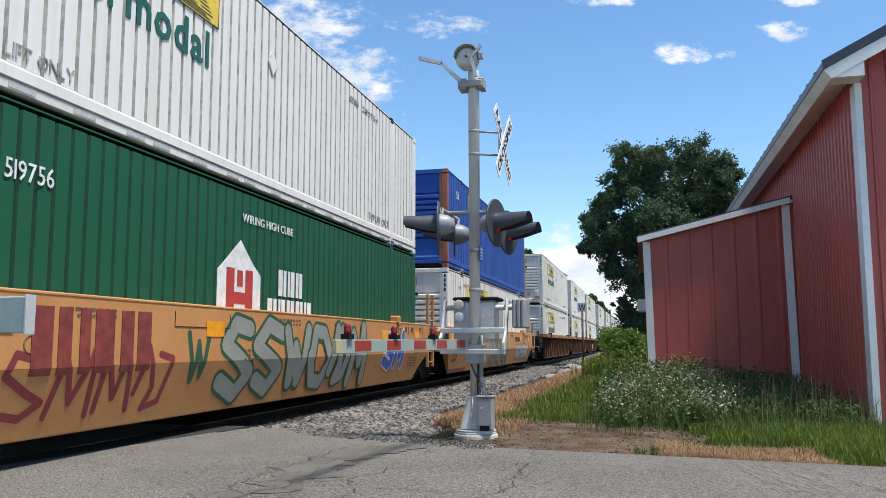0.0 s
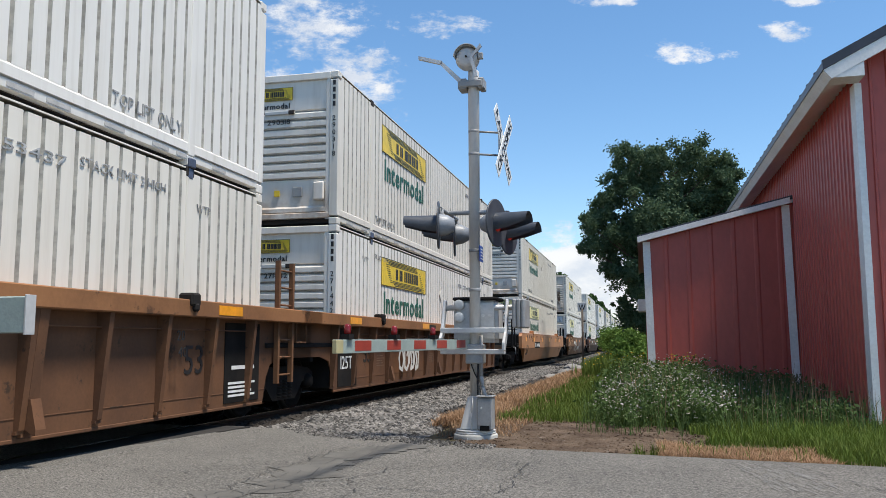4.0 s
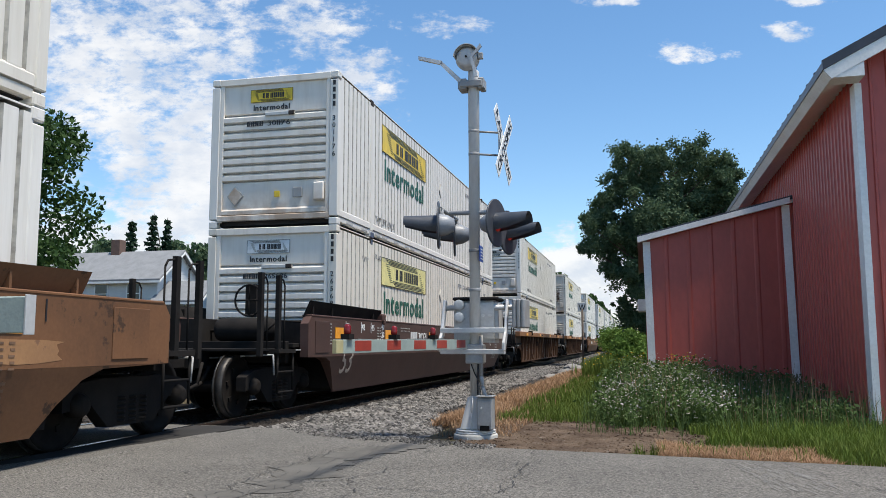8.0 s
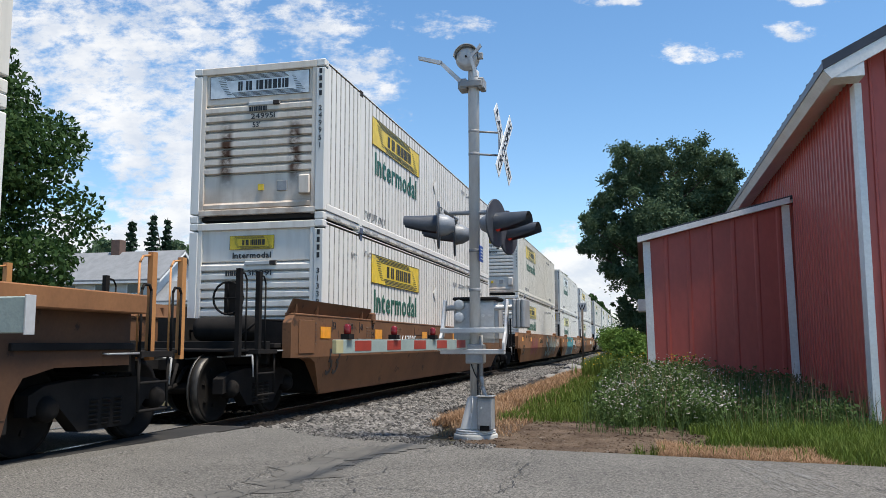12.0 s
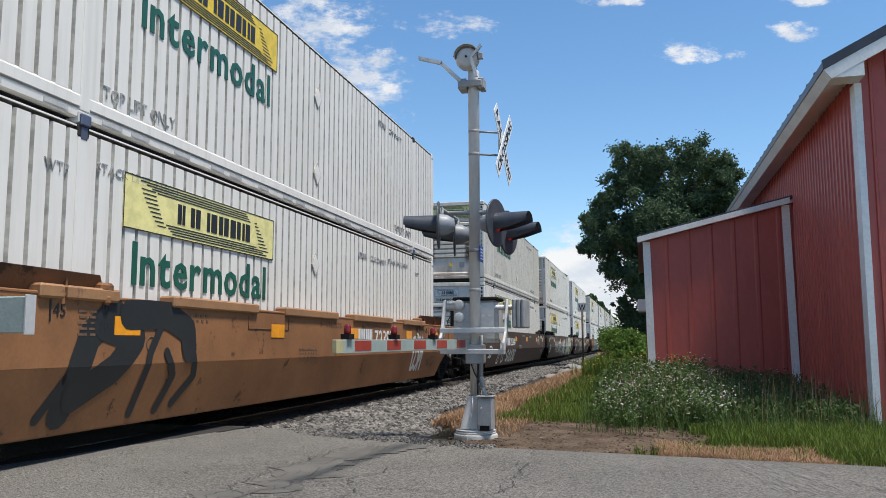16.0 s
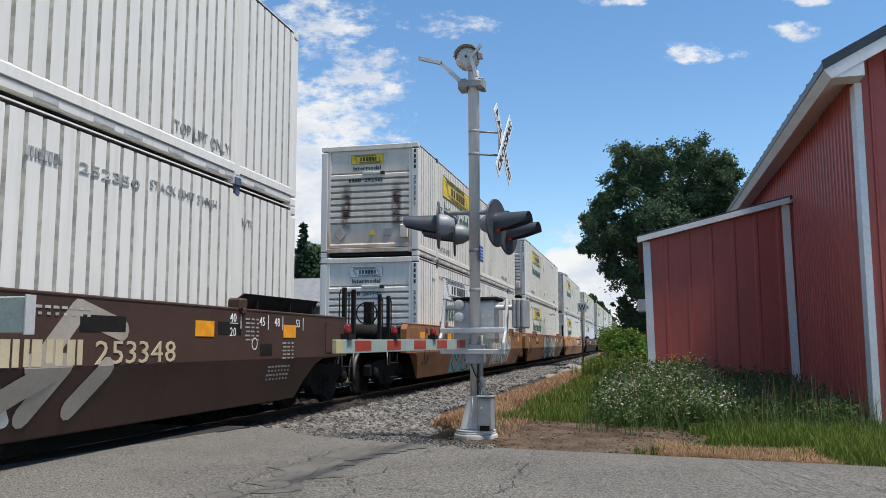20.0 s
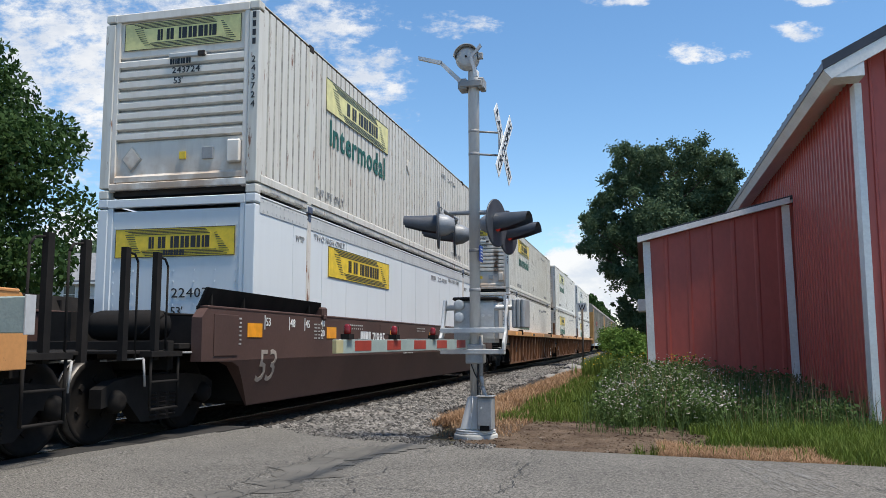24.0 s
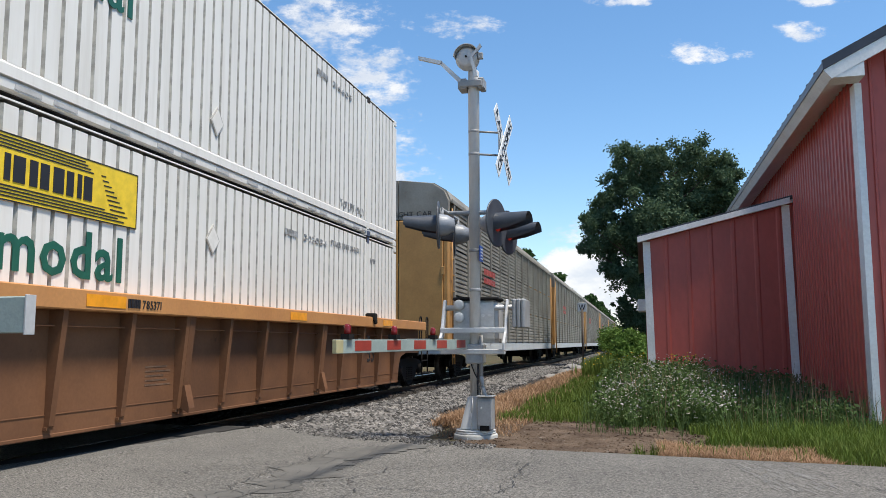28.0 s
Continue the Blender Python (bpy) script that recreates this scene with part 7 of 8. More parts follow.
    part("lean_to_fascia", bm, BARN_WHITE, lt, "white fascia board")
    bm = bmesh.new()
    prism(bm, [(LX - 0.20, 3.245), (LX - 0.20, 3.303), (BX, 3.303 + k * (W2 + 0.2)), (BX, 3.245 + k * (W2 + 0.2))], "y", LY - 0.15, LY)
    part("lean_to_soffit", bm, BARN_WHITE, lt)
    # the trim boards lean a little
    def trim(x0, x1, w, z1, y0, y1):
        bm = boxes((x0, x0 + w, y0, y1, -0.2, z1))
        for v in bm.verts:
            v.co.x += (x1 - x0) * (v.co.z + 0.2) / (z1 + 0.2)
        return bm
    part("lean_to_trim", trim(LX - 0.03, LX - 0.09, 0.155, 3.260, LY - 0.045, LY - 0.02), BARN_WHITE, lt, "white corner trim")
    part("lean_to_trim", boxes((LX - 0.03, LX - 0.008, LY - 0.02, LY + 0.14, -0.2, 3.260)), BARN_WHITE, lt, "white corner trim")
    part("lean_to_trim", trim(2.995, 2.935, 0.155, 3.951, LY - 0.05, LY - 0.02), BARN_WHITE, lt, "white corner trim")
    ac = part("air_conditioner", rbox(LX - 0.24, LX - 0.01, LY + 2.5, LY + 3.05, 1.85, 2.15, 0.02), BARN_WHITE, lt, "white window air conditioner")
    part("grille", boxes((LX - 0.244, LX - 0.241, LY + 2.55, LY + 3.0, 1.89, 2.11)), BOX_GREY, ac)
    part("window", rbox(LX - 0.04, LX - 0.012, LY + 2.3, LY + 3.2, 1.80, 2.82, 0.008), BARN_WHITE, lt, "white framed window")


# ---- plants ----
def leaf_material(name, c0, c1, c2=None):
    m, nt, b = tree_of(name)
    g = nt.nodes.new("ShaderNodeNewGeometry")
    n = noise_of(nt, coords(nt, (1, 1, 1), False, True), 0.9, 4)
    c = mix(nt, ramp(nt, g.outputs["Random Per Island"], 0, 1), c0, c1)
    c = mix(nt, ramp(nt, n, 0.35, 0.7, 0, 0.6), c, c2 or c0)
    nt.links.new(c, b.inputs["Base Color"])
    b.inputs["Roughness"].default_value = 0.75
    b.inputs["Specular IOR Level"].default_value = 0.2
    tr = nd(nt, "ShaderNodeBsdfTranslucent")
    nt.links.new(c, tr.inputs[0])
    mx = nd(nt, "ShaderNodeMixShader", Fac=0.28)
    out = nt.nodes["Material Output"]
    nt.links.new(b.outputs[0], mx.inputs[1])
    nt.links.new(tr.outputs[0], mx.inputs[2])
    nt.links.new(mx.outputs[0], out.inputs[0])
    return m


LEAF = leaf_material("broadleaf foliage", (0.026, 0.060, 0.016), (0.052, 0.098, 0.025), (0.033, 0.072, 0.018))
LEAF_DARK = leaf_material("dark foliage", (0.060, 0.104, 0.052), (0.110, 0.158, 0.084), (0.074, 0.118, 0.064))
NEEDLE = leaf_material("fir needles", (0.020, 0.045, 0.025), (0.035, 0.065, 0.035))
GRASS = leaf_material("green grass", (0.074, 0.125, 0.018), (0.128, 0.182, 0.032), (0.108, 0.134, 0.027))
DRY = leaf_material("dry straw grass", (0.330, 0.196, 0.110), (0.415, 0.275, 0.165), (0.262, 0.158, 0.092))
WEED = leaf_material("weed leaves", (0.058, 0.102, 0.027), (0.095, 0.146, 0.044), (0.068, 0.105, 0.034))
LEAF_LIGHT = leaf_material("light green foliage", (0.085, 0.162, 0.027), (0.145, 0.230, 0.051), (0.102, 0.170, 0.034))
BLOOM = leaf_material("pale blossoms", (0.720, 0.648, 0.594), (0.558, 0.468, 0.450))
YELLOW_BLOOM = leaf_material("yellow blossoms", (0.60, 0.45, 0.03), (0.62, 0.30, 0.03))
BARK = surface("grey brown bark", (0.11, 0.085, 0.065), (0.07, 0.055, 0.045), 3, 30, 0.95, relief=0.9, depth=0.02, stretch=(1, 1, 0.25))


def leaves_mesh(name, pts, size, material, rng, flat=0.0):
    """One folded leaf (two triangles) at each point, joined."""
    n = len(pts)
    P = np.array(pts)
    a = np.array([rng.uniform(0, 6.283) for _ in range(n)])
    t = np.array([rng.uniform(-1, 1) for _ in range(n)]) * (1 - flat)
    s = size * np.array([rng.uniform(0.6, 1.35) for _ in range(n)])
    c = np.sqrt(1 - t * t)
    u = np.stack([np.cos(a) * c, np.sin(a) * c, t], 1)
    b = np.array([rng.uniform(0, 6.283) for _ in range(n)])
    w = np.cross(u, np.stack([np.cos(b), np.sin(b), 0.4 * np.ones(n)], 1))
    w /= np.linalg.norm(w, axis=1)[:, None] + 1e-9
    v = np.empty((n, 4, 3))
    v[:, 0] = P - u * s[:, None]
    v[:, 1] = P - w * s[:, None] * 0.55
    v[:, 2] = P + u * s[:, None]
    v[:, 3] = P + w * s[:, None] * 0.55
    verts = v.reshape(-1, 3)
    base = np.arange(n)[:, None] * 4
    faces = (base + np.array([[0, 1, 2, 3]])).tolist()
    me = bpy.data.meshes.new(name)
    me.from_pydata(verts.tolist(), [], faces)
    me.materials.append(material)
    return me


def limb(bm, a, b, r0, r1, rng, n=5):
    pts = [Vector(a).lerp(Vector(b), i / n) + Vector((rng.uniform(-1, 1), rng.uniform(-1, 1), rng.uniform(-.5, .5))) * (0.05 * (Vector(b) - Vector(a)).length * (0 < i < n)) for i in range(n + 1)]
    for i in range(n):
        tube(bm, pts[i], pts[i + 1], r0 + (r1 - r0) * i / n, r0 + (r1 - r0) * (i + 1) / n, 8, False)


def tree(x, y, z, height, spread, seed, count, leaf, material=None, trunk=0.3, low=0.15, label="tall leafy tree with a broad green crown", blobs=34):
    rng = random.Random(seed)
    root = thing("tree", pose(x, y, z), label, "tree")
    bm = bmesh.new()
    limb(bm, (0, 0, -0.3), (0.1, 0.1, height * 0.55), trunk, trunk * 0.5, rng, 6)
    limb(bm, (0.1, 0.1, height * 0.55), (0, 0, height * 0.93), trunk * 0.5, 0.03, rng, 6)
    centres = []
    for k in range(blobs):
        f = (k + 0.5) / blobs
        zz = height * (low + (0.95 - low) * f)
        prof = math.sin(math.pi * min(1, 0.18 + 0.80 * f)) ** 0.75
        a = k * 2.4 + rng.uniform(-.5, .5)
        rad = spread * prof * rng.uniform(0.35, 0.86)
        c = Vector((rad * math.cos(a), rad * math.sin(a), zz + rng.uniform(-.4, .4)))
        centres.append((c, spread * rng.uniform(0.20, 0.36)))
        limb(bm, (0, 0, max(height * 0.12, zz - rad * 0.6)), c, trunk * 0.28, 0.02, rng, 4)
    part("trunk", bm, BARK, root, "rough grey brown trunk and limbs")
    pts = []
    per = count // blobs
    for c, r in centres:
        for _ in range(per):
            d = Vector((rng.gauss(0, 1), rng.gauss(0, 1), rng.gauss(0, 1)))
            d.normalize()
            q = r * (0.55 + 0.5 * rng.random()) * (1 + 0.25 * noise.noise(d * 2.2 + c))
            pts.append(c + Vector((d.x * q, d.y * q, d.z * q * 0.75)))
    part("crown", leaves_mesh("crown", pts, leaf, material or LEAF, rng), None, root, "crown of many small leaves")
    return root


LOBES = ((-2.15, 11.45, 0.85), (-1.2, 10.9, 0.8), (-0.38, 11.35, 0.95), (1.25, 11.05, 1.0), (2.5, 10.4, 0.9), (3.3, 10.1, 0.55), (-2.5, 9.8, 0.9), (-3.6, 8.8, 0.9), (-4.2, 7.9, 0.6), (-1.1, 9.2, 1.4), (0.7, 9.0, 1.5), (2.3, 9.1, 1.2),
         (3.2, 8.9, 0.85), (-3.2, 7.2, 1.1), (-4.25, 6.6, 0.5), (-2.0, 7.0, 1.4), (-0.5, 7.2, 1.6), (-3.0, 5.5, 0.65), (-2.0, 4.8, 1.0), (-2.45, 3.3, 0.55), (-1.8, 2.4, 0.8), (1.2, 7.0, 1.7), (2.6, 6.8, 1.3), (-0.8, 4.6, 1.4), (1.0, 4.6, 1.6))


def lobed_tree(x, y, z, lobes, seed, count, leaf, material, label):
    """A tree whose crown hangs on separate boughs (across, up, reach), each with ragged tufts."""
    rng = random.Random(seed)
    root = thing("tree", pose(x, y, z), label, "tree")
    bm = bmesh.new()
    limb(bm, (-0.4, 0, -0.3), (-0.2, 0, 6.5), 0.38, 0.22, rng, 7)
    limb(bm, (-0.2, 0, 6.5), (-0.3, 0, 12.0), 0.22, 0.03, rng, 6)
    pts = []
    total = sum(r * r for _, _, r in lobes)
    for cx, cz, r in lobes:
        deep = max(0.4, 3.0 - 0.5 * abs(cx))
        for side in (-1, 1):
            c = Vector((cx + rng.uniform(-.15, .15), side * deep * rng.uniform(0.25, 0.8), cz))
            limb(bm, (-0.3, 0, max(1.2, min(10.5, cz - 0.7 * abs(cx) - 0.5))), c, 0.07, 0.015, rng, 4)
            tufts = 15
            for k in range(tufts):
                d = Vector((rng.gauss(0, 1), rng.gauss(0, 1), rng.gauss(0.15, 1))).normalized()
                tc = c + d * r * rng.uniform(0.45, 0.98)
                tr = r * rng.uniform(0.16, 0.36)
                for _ in range(int(count * r * r / total / tufts / 2)):
                    q = Vector((rng.gauss(0, 1), rng.gauss(0, 1), rng.gauss(0, 1))) * 0.55
                    pts.append(tc + q * tr + d * tr * rng.uniform(-0.6, 0.9))
    part("trunk", bm, BARK, root, "rough grey brown trunk and limbs")
    part("crown", leaves_mesh("crown", pts, leaf, material, rng), None, root, "ragged crown of many small leaves")
    return root


def fir(x, y, z, height, spread, seed):
    rng = random.Random(seed)
    root = thing("fir_tree", pose(x, y, z), "dark pointed fir tree", "tree")
    bm = bmesh.new()
    limb(bm, (0, 0, -0.3), (0, 0, height), 0.22, 0.02, rng, 5)
    part("trunk", bm, BARK, root)
    pts = []
    for k in range(26):
        f = k / 26
        zz = height * (0.12 + 0.88 * f)
        for j in range(9):
            a = rng.uniform(0, 6.283)
            L = spread * (1 - f) ** 0.85 * rng.uniform(0.6, 1.1) + 0.1
            for i in range(14):
                t = i / 14
                pts.append((L * t * math.cos(a) + rng.gauss(0, .08), L * t * math.sin(a) + rng.gauss(0, .08), zz - 0.25 * L * t + rng.gauss(0, .07)))
    part("crown", leaves_mesh("crown", pts, 0.26, NEEDLE, rng), None, root, "drooping dark needles")


def blades(name, spots, material, label, seed, hmin, hmax, width=0.008, lean=0.35, category="grass"):
    """Bent blades of grass, joined."""
    rng = random.Random(seed)
    verts, faces = [], []
    for x, y, z in spots:
        h = rng.uniform(hmin, hmax)
        a = rng.uniform(0, 6.283)
        dx, dy = math.cos(a), math.sin(a)
        l = h * lean * rng.random()
        w = width * rng.uniform(.7, 1.4)
        o = len(verts)
        verts += [(x - dy * w, y + dx * w, z), (x + dy * w, y - dx * w, z), (x + dx * l * .35 + dy * w * .7, y + dy * l * .35 - dx * w * .7, z + h * .6),
                  (x + dx * l * .35 - dy * w * .7, y + dy * l * .35 + dx * w * .7, z + h * .6), (x + dx * l, y + dy * l, z + h)]
        faces += [(o, o + 1, o + 2, o + 3), (o + 3, o + 2, o + 4)]
    me = bpy.data.meshes.new(name)
    me.from_pydata(verts, [], faces)
    me.materials.append(material)
    return tagged(part(name, me, None), label, category, kind="stuff")


def scatter(rng, n, x0, x1, y0, y1, keep=None):
    out = []
    while len(out) < n:
        x, y = rng.uniform(x0, x1), rng.uniform(y0, y1)
        if keep is None or rng.random() < keep(x, y):
            out.append((x, y, lie(x, y) - 0.01))
    return out


# ---- clouds ----
def clouds():
    """A far sheet behind everything that carries the clouds; it drifts with the wind."""
    D = 2600.0
    K = D / 1450.3
    m, nt, b = tree_of("drifting cloud")
    nt.nodes.remove(b)
    obj = nt.nodes.new("ShaderNodeTexCoord").outputs["Object"]
    sep = nt.nodes.new("ShaderNodeSeparateXYZ")
    nt.links.new(obj, sep.inputs[0])

    def math_node(op, a, c=None):
        n = nt.nodes.new("ShaderNodeMath")
        n.operation = op
        for i, v in enumerate((a, c)):
            if v is None:
                continue
            if isinstance(v, (int, float)):
                n.inputs[i].default_value = v
            else:
                nt.links.new(v, n.inputs[i])
        return n.outputs[0]
    mp = nt.nodes.new("ShaderNodeMapping")
    mp.inputs["Scale"].default_value = (1.0, 1.9, 1)
    nt.links.new(obj, mp.inputs["Vector"])
    fbm = noise_of(nt, mp.outputs[0], 0.0085, 10, 0.68)
    wide = noise_of(nt, mp.outputs[0], 0.0026, 5, 0.55)
    # centre across, centre up, half width, half height, weight (in units of the sheet)
    blobs = ((-600, 330, 420, 260, 0.7), (-330, 100, 340, 270, 1.0), (-640, -60, 330, 180, .9), (-215, 400, 130, 100, 0.55), (-155, 290, 120, 110, 0.62), (-105, 245, 60, 55, 0.5), (5, 396, 110, 30, 0.52),
             (435, 351, 75, 28, 0.62), (520, 343, 32, 12, 0.5), (620, 384, 75, 24, 0.55), (300, 446, 80, 22, 0.6), (640, 440, 80, 16, 0.6), (255, -40, 130, 62, 1.3), (215, -90, 210, 70, 1.0), (225, 22, 90, 40, 0.42), (300, -75, 120, 60, 1.2))
    total = None
    for cx, cy, rx, ry, wgt in blobs:
        u = math_node("DIVIDE", math_node("SUBTRACT", sep.outputs[0], cx * K), rx * K)
        v = math_node("DIVIDE", math_node("SUBTRACT", sep.outputs[1], cy * K), ry * K)
        r2 = math_node("ADD", math_node("MULTIPLY", u, u), math_node("MULTIPLY", v, v))
        g = math_node("MULTIPLY", math_node("MAXIMUM", math_node("SUBTRACT", 1.0, r2), 0.0), wgt)
        total = g if total is None else math_node("MAXIMUM", total, g)
    dens = math_node("ADD", total, math_node("MULTIPLY", math_node("SUBTRACT", fbm, 0.5), 2.3))
    dens = math_node("ADD", dens, math_node("MULTIPLY", math_node("SUBTRACT", wide, 0.5), 0.6))
    dens = math_node("MULTIPLY", dens, ramp(nt, total, 0.0, 0.12))
    alpha = ramp(nt, dens, 0.22, 0.80, 0.0, 0.94)
    shade = ramp(nt, noise_of(nt, mp.outputs[0], 0.004, 6), 0.35, 0.65)
    col = mix(nt, shade, (0.70, 0.76, 0.86), (1.0, 1.0, 1.0))
    em = nd(nt, "ShaderNodeEmission", Strength=0.86)
    nt.links.new(col, em.inputs[0])
    tr = nt.nodes.new("ShaderNodeBsdfTransparent")
    mx = nt.nodes.new("ShaderNodeMixShader")
    nt.links.new(alpha, mx.inputs[0])
    nt.links.new(tr.outputs[0], mx.inputs[1])
    nt.links.new(em.outputs[0], mx.inputs[2])
    nt.links.new(mx.outputs[0], nt.nodes["Material Output"].inputs[0])
    bm = bmesh.new()
    vs = [bm.verts.new((x * K, y * K, 0)) for x, y in ((-1500, -190), (1300, -190), (1300, 900), (-1500, 900))]
    bm.faces.new(vs)
    sheet = part("backdrop", bm, m)
    tagged(sheet, "white summer clouds drifting across blue sky", "clouds", kind="structure")
    return sheet, D


CLOUDS, CLOUD_D = clouds()


# ---- put the place together ----
ground()
road()
track()
crossing_signal()
near_gate()
barn()
train()

# ---- growth beside the track ----
def ballast():
    rng = random.Random(12)
    spots = []
    def bed(x, y):
        d = x - TRACK_X
        base = -0.13 - 0.03 * max(0, d - 1.6) + 0.025 * noise.noise((x * 1.3, y * 1.3, 0))
        return base if y > 10.3 else base + 0.05
    oily_shade, dusty = [], []
    while len(spots) < 26000:
        y = 9.6 + 34 * rng.random() ** 2.1
        x = rng.uniform(-9.0, -2.7)
        edge = -2.80 - 0.25 * noise.noise((y * 0.6, 0, 0)) - min(0.85, max(0.0, (y - 11.6) * 0.26))
        if y < 11.2:
            edge = -2.25
        if y < road_edge(max(x, -7.5)) + (0.02 if x > -5.2 else 0.3):
            continue
        if x > edge or (x < -7.6 and rng.random() < 0.7):
            continue
        # inside the car edge the stones take the oil and shade colour
        if x < -5.24 + 0.12 * noise.noise((x * 3, y * 1.5, 2)):
            if rng.random() < 0.4:
                oily_shade.append((x, y, bed(x, y)))
            continue
        if y < road_edge(max(x, -7.5)) + 0.25 + 0.5 * abs(noise.noise((x * 1.4, y, 4))) and rng.random() < 0.6:
            dusty.append((x, y, bed(x, y)))
            continue
        spots.append((x, y, bed(x, y)))
    stones("ballast", spots, "grey crushed stone ballast beside the rails", 0.022, 0.068)
    stones("ballast", oily_shade, "crushed stone under the train, blackened for oil and shade", 0.028, 0.07, 5, OILY_SHADE_STONE)
    stones("ballast", dusty, "dirty dark crushed stone at the road edge", 0.014, 0.04, 6, DIRT)
    far = [(rng.uniform(-5.0, -2.9), rng.uniform(40, 110), -0.17 + 0.03 * rng.random()) for _ in range(2500)]
    stones("ballast", far, "grey crushed stone ballast beside the rails", 0.06, 0.12, 8)
    grit = []
    while len(grit) < 1500:
        x, y = rng.uniform(-4.8, -1.6), 8.9 + 1.5 * rng.random()
        e = road_edge(x)
        if e - 0.35 < y < e + 0.15 and rng.random() < 1 - abs(y - e) * 2:
            grit.append((x, y, -0.055))
    stones("gravel", grit, "loose gravel along the road edge", 0.006, 0.02, 9)
    clods = [(x, y, lie(x, y) + 0.018) for x, y in ((rng.uniform(-2.4, 0.9), rng.uniform(8.9, 12.8)) for _ in range(2600)) if bare(x, y)]
    stones("clods", clods, "small brown clods and pebbles on bare dirt", 0.005, 0.026, 10, DIRT, "clods")


def boulders():
    rng = random.Random(4)
    for k, (x, y, r) in enumerate(((-3.28, 31.5, 0.36), (-3.22, 33.2, 0.28), (-3.05, 35.0, 0.34), (-2.95, 37.0, 0.42), (-3.0, 39.5, 0.36))):
        bm = bmesh.new()
        bmesh.ops.create_icosphere(bm, subdivisions=2, radius=1)
        for v in bm.verts:
            n = noise.noise(v.co * 1.3 + Vector((k * 7, 0, 0)))
            v.co *= 1 + 0.35 * n
            v.co = Vector((v.co.x * r * 1.2, v.co.y * r * 1.6, v.co.z * r * 0.62))
        tagged(part("rock", bm, ROCK, None, "", (x, y, lie(x, y) + 0.32 * r)), "pale grey rock lying beside the ballast", "rock", "rocks by the track")


def dirt_patch():
    bm = bmesh.new()
    n = 40
    ring = []
    for i in range(n):
        a = 2 * math.pi * i / n
        r = 1 + 0.13 * noise.noise((3 * math.cos(a), 3 * math.sin(a), 2.0))
        ring.append((-0.85 + 1.65 * r * math.cos(a), 10.75 + 2.0 * r * math.sin(a)))
    rows = []
    for f in (1.0, 0.8, 0.5, 0.2):
        row = []
        for x, y in ring:
            px, py = -0.85 + (x + 0.85) * f, 10.75 + (y - 10.75) * f
            row.append(bm.verts.new((px, py, lie(px, py) + (0.022 if f < 1 else -0.02) + 0.012 * noise.noise((px * 5, py * 5, 0)))))
        rows.append(row)
    for p, q in zip(rows[:-1], rows[1:]):
        for i in range(n):
            bm.faces.new((p[i], p[(i + 1) % n], q[(i + 1) % n], q[i])).smooth = True
    bm.faces.new(rows[-1])
    tagged(part("dirt_patch", bm, DIRT), "bare brown dirt beside the signal", "dirt", kind="structure")


def in_barn(x, y):
    return (x > BX - 0.08 and y > BY - 0.08) or (x > LX - 0.06 and y > LY - 0.06)


def bare(x, y):
    """1 where the dirt patch lies."""
    return ((x + 0.85) / 1.62) ** 2 + ((y - 10.75) / 1.9) ** 2 < 1 + 0.35 * noise.noise((x * 2.2, y * 2.2, 0))


